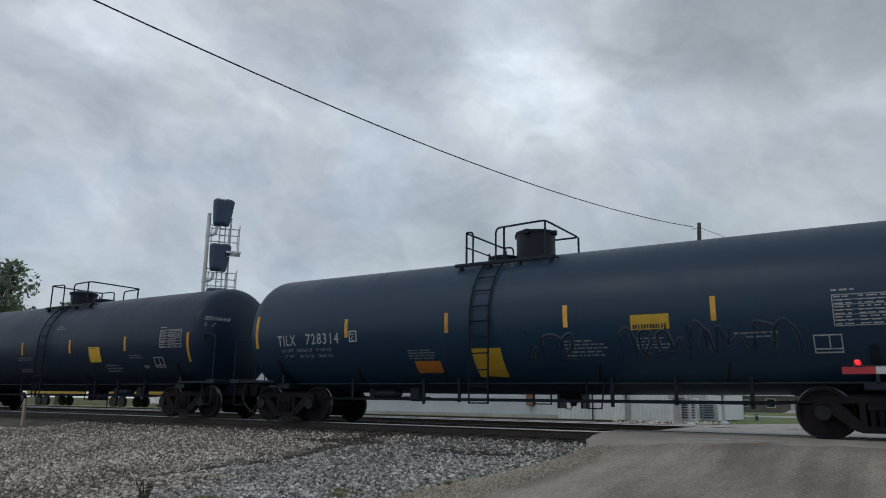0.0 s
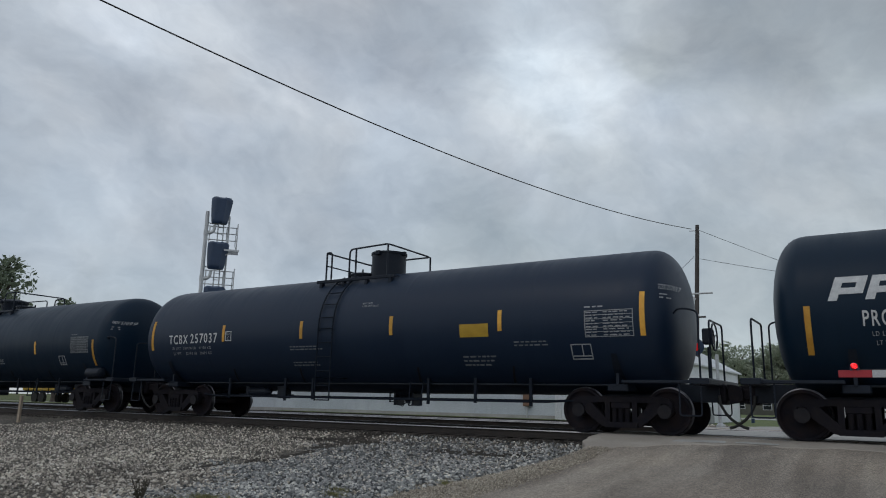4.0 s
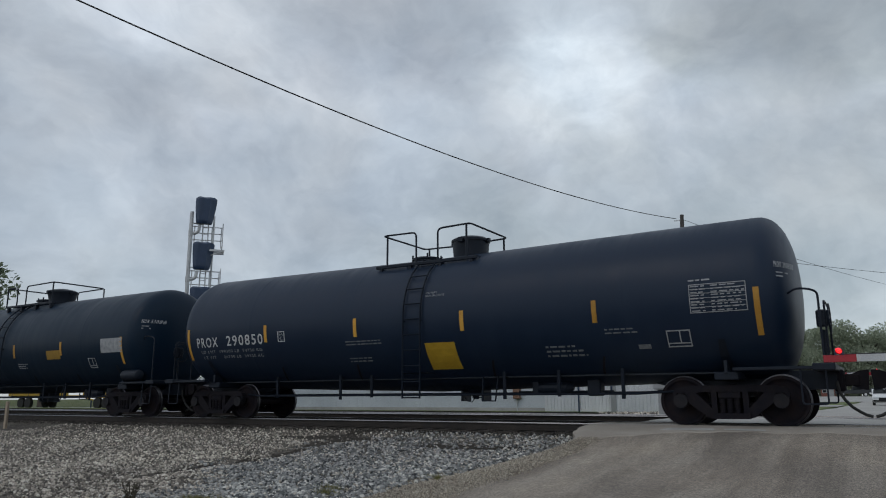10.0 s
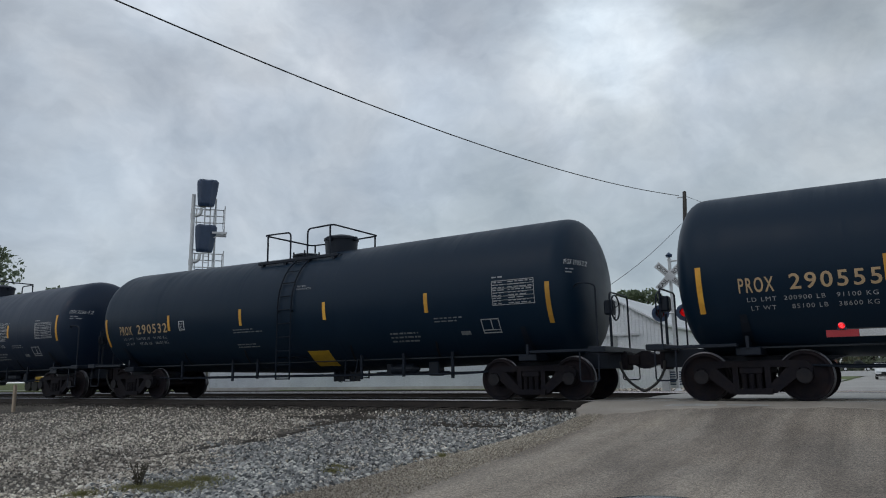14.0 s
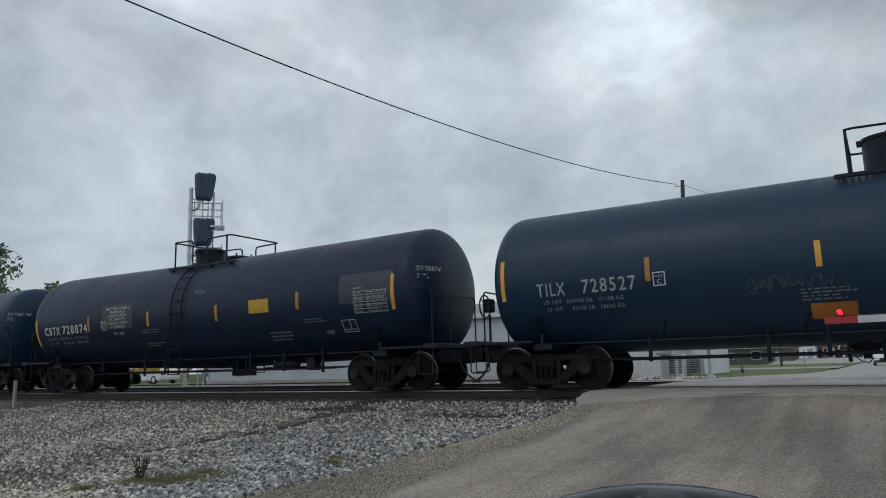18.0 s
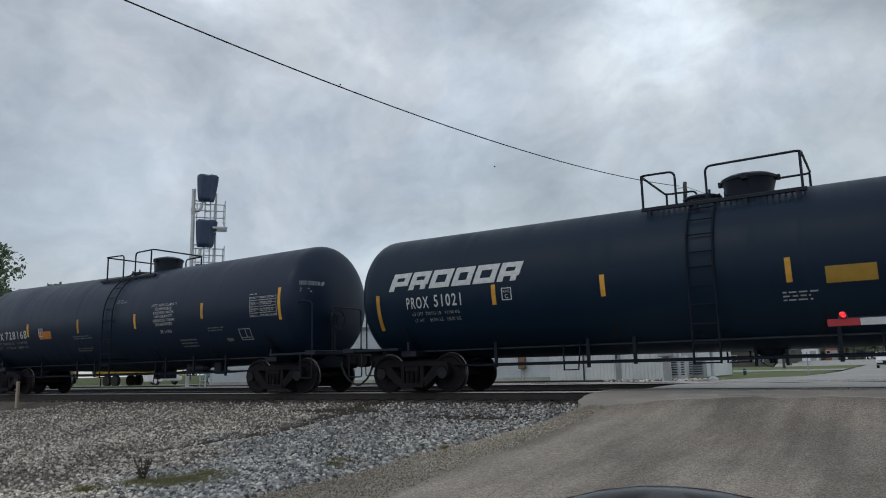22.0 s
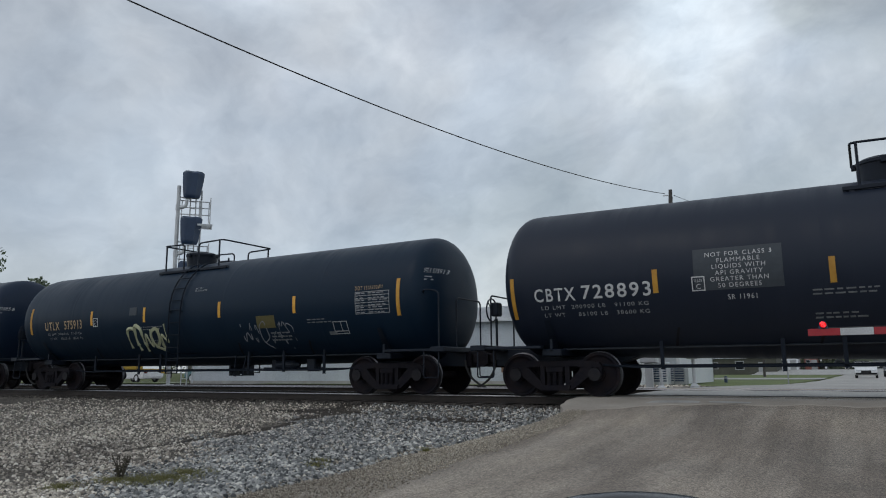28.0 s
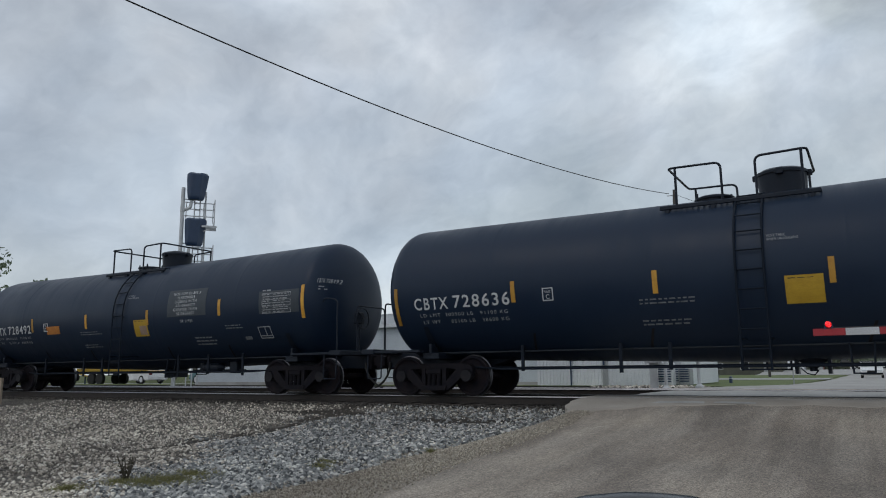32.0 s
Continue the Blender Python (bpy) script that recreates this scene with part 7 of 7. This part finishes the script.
house((-62, 58, -0.3), 14, 9, 3.0, 4.4, OLIVE, ROOF_METAL, "dark building under the trees beside the line", [(-2, 1.5, 1.4, 1.1), (3, 1.5, 1.4, 1.1)])

lawn = sheet("lawn", np.linspace(-30, -3.5, 32), np.concatenate([np.arange(29.6, 40, 1.2), np.linspace(41, 126, 20)]), lambda x, y: level(x, y) + 0.03 - 0.1 * (x > -3.6 - 2.0 * np.clip((34 - y) / 7, 0, 1)), GRASS)
tagged(lawn, "mown green lawn beside the road beyond the tracks", "lawn", kind="structure")
walkpath = sheet("sidewalk", np.linspace(-30, -3.6, 20), np.linspace(66, 77, 5), lambda x, y: level(x, y) + 0.06, CONCRETE)
tagged(walkpath, "pale concrete path across the lawn", "path", kind="structure")
verge = sheet("grass_verge", np.linspace(-75, -37, 14), np.linspace(29, 34, 5), lambda x, y: level(x, y) + 0.05, GRASS)
tagged(verge, "bright strip of grass beside a far road", "grass", kind="structure")
lot = sheet("parking_lot", np.linspace(-16, 40, 20), np.linspace(119, 160, 10), lambda x, y: np.maximum(level(x, y), road_level(y)) + 0.02 + 0.72 * np.clip((y - 122) / 10, 0, 1), CONCRETE)
tagged(lot, "pale parking lot at the far end of the road", "parking lot", kind="structure")
sideroad = sheet("side_street", np.linspace(-90, -36.6, 14), np.linspace(35, 41, 5), lambda x, y: level(x, y) + 0.03, CONCRETE)
tagged(sideroad, "pale side street behind the warehouse", "road", kind="structure")

for x, y in ((-9.25, 46.0), (-7.75, 47.2)):
    bo = thing("bollard", "short dark bollard on the lawn", "bollard", (x, y, float(level(np.array(x), np.array(y)))))
    part("post", lathe(bmesh.new(), [(0, 0), (0.10, 0), (0.10, 0.36), (0.07, 0.41), (0, 0.43)], 12), SIGNAL_BLACK, bo, smooth=True)
    part("collar", lathe(bmesh.new(), [(0.10, 0.28), (0.115, 0.28), (0.115, 0.33), (0.10, 0.33)], 12), GALV, bo, smooth=True)
mp = thing("marker_post", "thin grey marker post by the road", "post", (-3.62, 40.0, -0.2))
part("post", cyl(bmesh.new(), (0, 0, 0), (0, 0, 1.15), 0.03, 8), GREY_BLOCK, mp)
part("cap", cyl(bmesh.new(), (0, 0, 1.15), (0, 0, 1.18), 0.04, 8), GALV, mp)


# ---- trees ----
def tree(at, high, spread, leaves, mat, seed, label, low=0.3, lobed=16):
    """Tapered trunk, limbs, and a crown of many small leaf sprays in uneven lobes."""
    r = np.random.default_rng(seed)
    t = thing("tree", label, "tree", at)
    bm = cyl(bmesh.new(), (0, 0, -0.2), (0.1, 0, high * 0.55), high * 0.028 + 0.05, 9, high * 0.012 + 0.02)
    lobes = []
    for k in range(lobed):
        a, h = r.uniform(0, 6.28), r.uniform(low, 0.92)
        d = spread * (1 - abs(h - 0.55) * 1.2) * r.uniform(0.35, 0.95)
        c = np.array([d * math.cos(a), d * math.sin(a), high * h])
        lobes.append((c, spread * r.uniform(0.22, 0.46)))
        tube(bm, [(0.05, 0, high * h * 0.45), (c[0] * 0.5, c[1] * 0.5, high * h * 0.75), tuple(c)], high * 0.008 + 0.012, 5)
    part("trunk", bm, BARK, t)
    n = leaves // len(lobes)
    vs = []
    for c, rad in lobes:
        u = r.normal(0, 1, (n, 3))
        u /= np.linalg.norm(u, axis=1)[:, None]
        p = c + u * rad * (r.uniform(0.15, 1, (n, 1)) ** 0.45) * np.array([1.15, 1.15, 0.75])
        s = high * 0.012 + r.uniform(0.06, 0.16, (n, 1))
        a, b = r.normal(0, 1, (n, 3)), r.normal(0, 1, (n, 3))
        a /= np.linalg.norm(a, axis=1)[:, None]
        b -= a * (a * b).sum(1)[:, None]
        b /= np.linalg.norm(b, axis=1)[:, None]
        vs.append(np.stack([p - a * s, p + b * s * 0.5, p + a * s, p - b * s * 0.5], 1))
    v = np.concatenate(vs).reshape(-1, 3)
    f = np.arange(len(v)).reshape(-1, 4)
    part("crown", fast_mesh("crown", v, f, mat), None, t)


tree((-27.3, 68, 0), 9.1, 1.9, 1500, LEAF, 6, "leafy tree top showing behind the shed roof")
tree((-80, 37, -0.1), 15.6, 4.9, 2300, LEAF_PALE_HAZE, 1, "tall leafy tree beyond the line", 0.35)
tree((-88, 43, -0.1), 15.0, 4.6, 1100, LEAF, 2, "tall dark tree behind the line", 0.3)
tree((-69, 39.5, -0.1), 10.4, 1.6, 480, LEAF_PALE_HAZE, 3, "slender young tree with a sparse crown", 0.75)
tree((-19.4, 67, 0), 8.7, 2.9, 4200, LEAF, 4, "leafy tree behind the white shed")
tree((-16.4, 74, 0), 6.6, 2.2, 1300, LEAF_PALE_HAZE, 5, "small pale tree beside the utility pole")
row = np.random.default_rng(12)
for k in range(13):
    # the middle trees take the palest leaves, with haze in their colour
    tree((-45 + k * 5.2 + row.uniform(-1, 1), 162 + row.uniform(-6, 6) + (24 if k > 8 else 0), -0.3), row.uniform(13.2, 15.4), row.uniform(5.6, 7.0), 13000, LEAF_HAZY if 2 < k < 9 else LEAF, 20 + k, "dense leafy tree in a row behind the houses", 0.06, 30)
for k in range(6):
    tree((-110 + k * 9 + row.uniform(-2, 2), 78 + row.uniform(-5, 5), 0), row.uniform(6, 8.5), row.uniform(2.6, 3.6), 900, LEAF, 40 + k, "dark tree behind the side street", 0.12)


# ---- vehicles ----
def car_shape(length, high, kind):
    h = length / 2
    if kind == "pickup":
        return [(-h, 0.45), (-h, 0.98), (-h * 0.12, 1.0), (-h * 0.05, high), (h * 0.30, high), (h * 0.48, 1.08), (h * 0.96, 1.0), (h, 0.8), (h, 0.42)]
    return [(-h, 0.42), (-h, 0.85), (-h * 0.93, 1.0), (-h * 0.62, high * 0.97), (-h * 0.1, high), (h * 0.2, high * 0.97), (h * 0.48, 1.02), (h * 0.92, 0.84), (h, 0.68), (h, 0.38), (h * 0.9, 0.26), (-h * 0.92, 0.28)]


def vehicle(name, at, turn, paint, kind, label, length=4.6, high=1.45, wide=1.8):
    t = thing(name, label, "car" if kind != "pickup" else "pickup", at, turn)
    bm = extrude(bmesh.new(), car_shape(length, high, kind), wide)
    bmesh.ops.bevel(bm, geom=bm.edges[:], offset=0.07, segments=3, affect="EDGES", clamp_overlap=True)
    part("body", lump(bm), paint, t, smooth=True)
    h = length / 2
    a, b = (-0.03, 0.29) if kind == "pickup" else (-0.60, 0.22)
    for sy in (-1, 1):
        bm = extrude(bmesh.new(), [(h * a, 1.02), (h * (a + 0.02), high - 0.12), (h * (b - 0.03), high - 0.12), (h * (b + 0.16), 1.04)], 0.02, Matrix.Translation((0, sy * (wide / 2 + 0.003), 0)))
        part("side_window", bm, GLASS_DARK, t)
        bm = box(bmesh.new(), h * (b + 0.10), h * (b + 0.16), min(sy * (wide / 2), sy * (wide / 2 + 0.2)), max(sy * (wide / 2), sy * (wide / 2 + 0.2)), 1.0, 1.15, 0.03)
        part("door_mirror", bm, paint, t)
        part("headlight", box(bmesh.new(), h - 0.10, h + 0.012, min(sy * 0.42, sy * 0.80), max(sy * 0.42, sy * 0.80), 0.62, 0.76, 0.02), LAMP_GLASS, t)
        part("tail_light", box(bmesh.new(), -h - 0.012, -h + 0.1, min(sy * 0.58, sy * 0.84), max(sy * 0.58, sy * 0.84), 0.68, 0.84, 0.02), RED_LENS, t)
        for sx in (-0.6, 0.62):
            w = part("wheel", lathe(bmesh.new(), [(0.2, -0.1), (0.30, -0.1), (0.33, -0.06), (0.33, 0.06), (0.30, 0.1), (0.2, 0.1)], 22, pose(h * sx, sy * (wide / 2 - 0.08), 0.33, 90, 0, 0)), TYRE, t, smooth=True)
            part("rim", lathe(bmesh.new(), [(0, -0.085), (0.2, -0.09), (0.2, 0.09), (0, 0.085)], 16, pose(h * sx, sy * (wide / 2 - 0.08), 0.33, 90, 0, 0)), GALV, w)
    k = (h * 0.215, h * 0.475) if kind != "pickup" else (h * 0.305, h * 0.475)
    for (xa, za), (xb, zb), nm in (((k[0], high - 0.045), (k[1], 1.06), "windscreen"),):
        bm = bmesh.new()
        d = Vector((xb - xa, 0, zb - za))
        nrm = Vector((-d.z, 0, d.x)).normalized() * 0.012
        if nrm.z < 0:
            nrm = -nrm
        vs = [bm.verts.new(p) for p in ((xa + nrm.x, -wide * 0.42, za + nrm.z), (xa + nrm.x, wide * 0.42, za + nrm.z), (xb + nrm.x, wide * 0.45, zb + nrm.z), (xb + nrm.x, -wide * 0.45, zb + nrm.z))]
        bm.faces.new(vs)
        bmesh.ops.solidify(bm, geom=bm.faces[:], thickness=0.01)
        part(nm, bm, GLASS_DARK, t)
    part("grille", box(bmesh.new(), h - 0.05, h + 0.015, -0.4, 0.4, 0.5, 0.7, 0.01), PLASTIC, t)
    part("bumper", box(bmesh.new(), h - 0.12, h + 0.05, -wide / 2 + 0.05, wide / 2 - 0.05, 0.34, 0.5, 0.03), PLASTIC, t)
    return t


def on_road(x, y):
    return float(road_height(np.array(x), np.array(y)))


vehicle("car", (-0.45, 79.0, on_road(0, 79.0)), -90, CAR_WHITE, "car", "white car waiting beyond the crossing", 4.5, 1.5)
vehicle("car", (2.0, 90.0, on_road(0, 90.0)), -90, CAR_DARK, "car", "dark blue car waiting beside the white car", 4.6, 1.45)
vehicle("pickup_truck", (-4.9, 136, 0.46), 4, CAR_DARK, "pickup", "dark pickup parked in the far lot", 5.3, 1.65, 1.9)
vehicle("car", (-1.0, 143, 0.46), 3, CAR_DARK, "car", "dark car parked in the far lot")
vehicle("car", (-42.6, 38.2, -0.17), 175, CAR_TEAL, "car", "teal car standing on the side street")
vehicle("car", (-50.5, 37.4, -0.16), 178, CAR_WHITE, "car", "white car standing on the side street")


def trailer(at):
    t = thing("equipment_trailer", "yellow equipment trailer parked beside the line", "trailer", at, 2)
    part("bed", box(bmesh.new(), -3.6, 3.6, -1.1, 1.1, 0.75, 0.95, 0.02), MACHINE_YELLOW, t)
    part("side_beam", box(bmesh.new(), -3.7, 3.7, -1.16, -1.08, 0.92, 1.12, 0.01), MACHINE_YELLOW, t)
    for x in (-3.2, -1.1, 1.1, 3.2):
        part("stake_post", box(bmesh.new(), x - 0.05, x + 0.05, -1.16, -1.06, 0.9, 1.45, 0.01), SIGNAL_BLACK, t)
    for x in (-2.2, -1.3):
        for y in (-0.95, 0.95):
            part("wheel", lathe(bmesh.new(), [(0, -0.12), (0.38, -0.12), (0.4, 0.0), (0.38, 0.12), (0, 0.12)], 18, pose(x, y, 0.4, 90, 0, 0)), TYRE, t, smooth=True)
    part("tow_bar", tube(bmesh.new(), [(3.6, 0, 0.85), (5.0, 0, 0.6)], 0.06, 6), MACHINE_YELLOW, t)
    part("jack", cyl(bmesh.new(), (4.8, 0, 0.0), (4.8, 0, 0.65), 0.05, 8), SIGNAL_BLACK, t)


trailer((-45.5, 32.4, -0.12))
trailer((-54.5, 32.0, -0.12))


# ---- the car that the camera looks out of: its door mirror shows at times ----
def own_car():
    z = on_road(0.9, 0)
    t = vehicle("parked_car", (1.06, -0.75, z), 90, CAR_DARK, "car", "dark car stopped on the road before the crossing", 4.7, 1.62, 1.84)
    for o in list(t.children_recursive):
        if o.name.startswith("door_mirror"):
            bpy.data.objects.remove(o)
    to_car = t.matrix_basis.inverted()
    bm = bmesh.new()
    bmesh.ops.create_uvsphere(bm, u_segments=28, v_segments=16, radius=1, matrix=Matrix.Translation((-0.165, 0.627, 0.345)) @ Matrix.Diagonal((0.175, 0.075, 0.089, 1)))
    for v in bm.verts:
        v.co.y = max(v.co.y, 0.597)
    case = part("mirror_housing", bm, PLASTIC, t, "glossy black door mirror housing", True, to_car)
    bm = box(bmesh.new(), -0.29, -0.05, 0.590, 0.596, 0.29, 0.415, 0.002)
    mg, n_, l_, b_ = shader("mirror_glass", 0.02, 1.0)
    b_.inputs["Base Color"].default_value = (0.8, 0.82, 0.82, 1)
    part("mirror_glass", bm, mg, case)
    part("mirror_arm", tube(bmesh.new(), [(-0.08, 0.62, 0.31), (0.06, 0.62, 0.28), (0.20, 0.60, 0.22)], 0.035, 8, flat=0.6), PLASTIC, t, "", True, to_car)
    return t


own_car()


# ---- two small birds that cross the sky ----
FLIGHTS = [[(0, -150.0, -20.0, 9.0), (18, -54.6, 22.5, 11.3), (20, -31.8, 30.1, 11.0), (20.5, -29.8, 31.9, 11.5), (21, -26.9, 34.3, 11.7), (21.5, -23.3, 36.7, 12.1), (22, -19.8, 38.5, 12.9), (22.5, -15.3, 40.2, 13.7), (23, -10.1, 41.6, 14.3), (24, 0.6, 42.8, 14.5), (25, 9.5, 42.0, 13.7), (32, 75.0, 30.0, 22.0)],
           [(0, -150.0, -10.0, 9.0), (18.5, -54.3, 23.0, 11.8), (20, -34.0, 27.1, 12.2), (20.5, -33.2, 27.2, 13.9), (21, -32.3, 27.5, 15.7), (21.5, -30.3, 28.8, 17.2), (22, -26.7, 31.9, 17.7), (22.5, -21.6, 36.0, 16.7), (23, -15.8, 39.7, 14.8), (24, -2.5, 43.8, 10.7), (25, 8.6, 43.6, 7.5), (32, 80.0, 25.0, 12.0)]]
BIRDS = []


def bird(at):
    t = thing("bird", "small dark bird flying across the grey sky", "bird", at)
    bm = lathe(bmesh.new(), [(0, -0.13), (0.02, -0.12), (0.045, -0.04), (0.05, 0.02), (0.03, 0.08), (0.028, 0.11), (0.012, 0.14), (0, 0.16)], 10, pose(0, 0, 0, 0, 90, 0) @ Matrix.Scale(0.5, 4))
    extrude(bm, [(-0.05, -0.006), (-0.12, -0.015), (-0.12, 0.015), (-0.05, 0.006)], 0.006, pose(0, 0, 0, -90, 0, 0))
    part("body", lump(bm), INK, t, smooth=True)
    wings = []
    for sy in (-1, 1):
        bm = bmesh.new()
        top = [bm.verts.new((0.5 * x, sy * 0.5 * y, 0.5 * z)) for x, y, z in ((0.06, 0.02, 0.01), (0.07, 0.14, 0.02), (-0.02, 0.31, 0.0), (-0.06, 0.15, 0.0), (-0.06, 0.02, 0.0))]
        bm.faces.new(top[::sy])
        bmesh.ops.solidify(bm, geom=bm.faces[:], thickness=0.004)
        wings.append((sy, part("wing", bm, INK, t)))
    return t, wings


for rows in FLIGHTS:
    BIRDS.append((*bird(rows[0][1:]), rows))



# ---- what moves ----
def motions():
    for index, car, sp in TRAIN:
        x = -16.498 + PITCH * (index - 0.5) + NUDGE.get(index, 0)
        walk(car, [(t, pose(x - travel(t), TRACK_Y, 0)) for t in range(33)])
    # wheelsets turn as far as the train has gone; alike ones share their keys
    spin = {}
    for index, car, sp in TRAIN:
        for ws in (o for o in car.children_recursive if o.name.startswith("wheelset")):
            sx = 1 if ws.matrix_basis.translation.x > 0 else -1
            if sx not in spin:
                walk(ws, [(k / FPS, pose(sx * AXLE_X, 0, WHEEL_R, 0, -math.degrees(travel(k / FPS) / WHEEL_R), 0)) for k in range(32 * FPS + 1)])
                spin[sx] = ws.animation_data
            else:
                ws.rotation_mode = "QUATERNION"
                keys = ws.animation_data_create()
                keys.action = spin[sx].action
                keys.action_slot = spin[sx].action_slot
    for t, wings, rows in BIRDS:
        way = [Vector(r[1:]) for r in rows]
        heads = [way[min(k + 1, len(way) - 1)] - way[max(k - 1, 0)] for k in range(len(way))]
        walk(t, [(r[0], pose(*p, 0, 0, math.degrees(math.atan2(h.y, h.x)))) for r, p, h in zip(rows, way, heads)])
        for sy, w in wings:
            walk(w, [(k / 10, pose(0, 0, 0, sy * (18 + 38 * math.sin(k * 2.1)), 0, 0)) for k in range(321)])
    walk(clouds, [(0, pose(-175, -50, 0)), (16, pose(0, 0, 0)), (32, pose(175, 50, 0))])


motions()
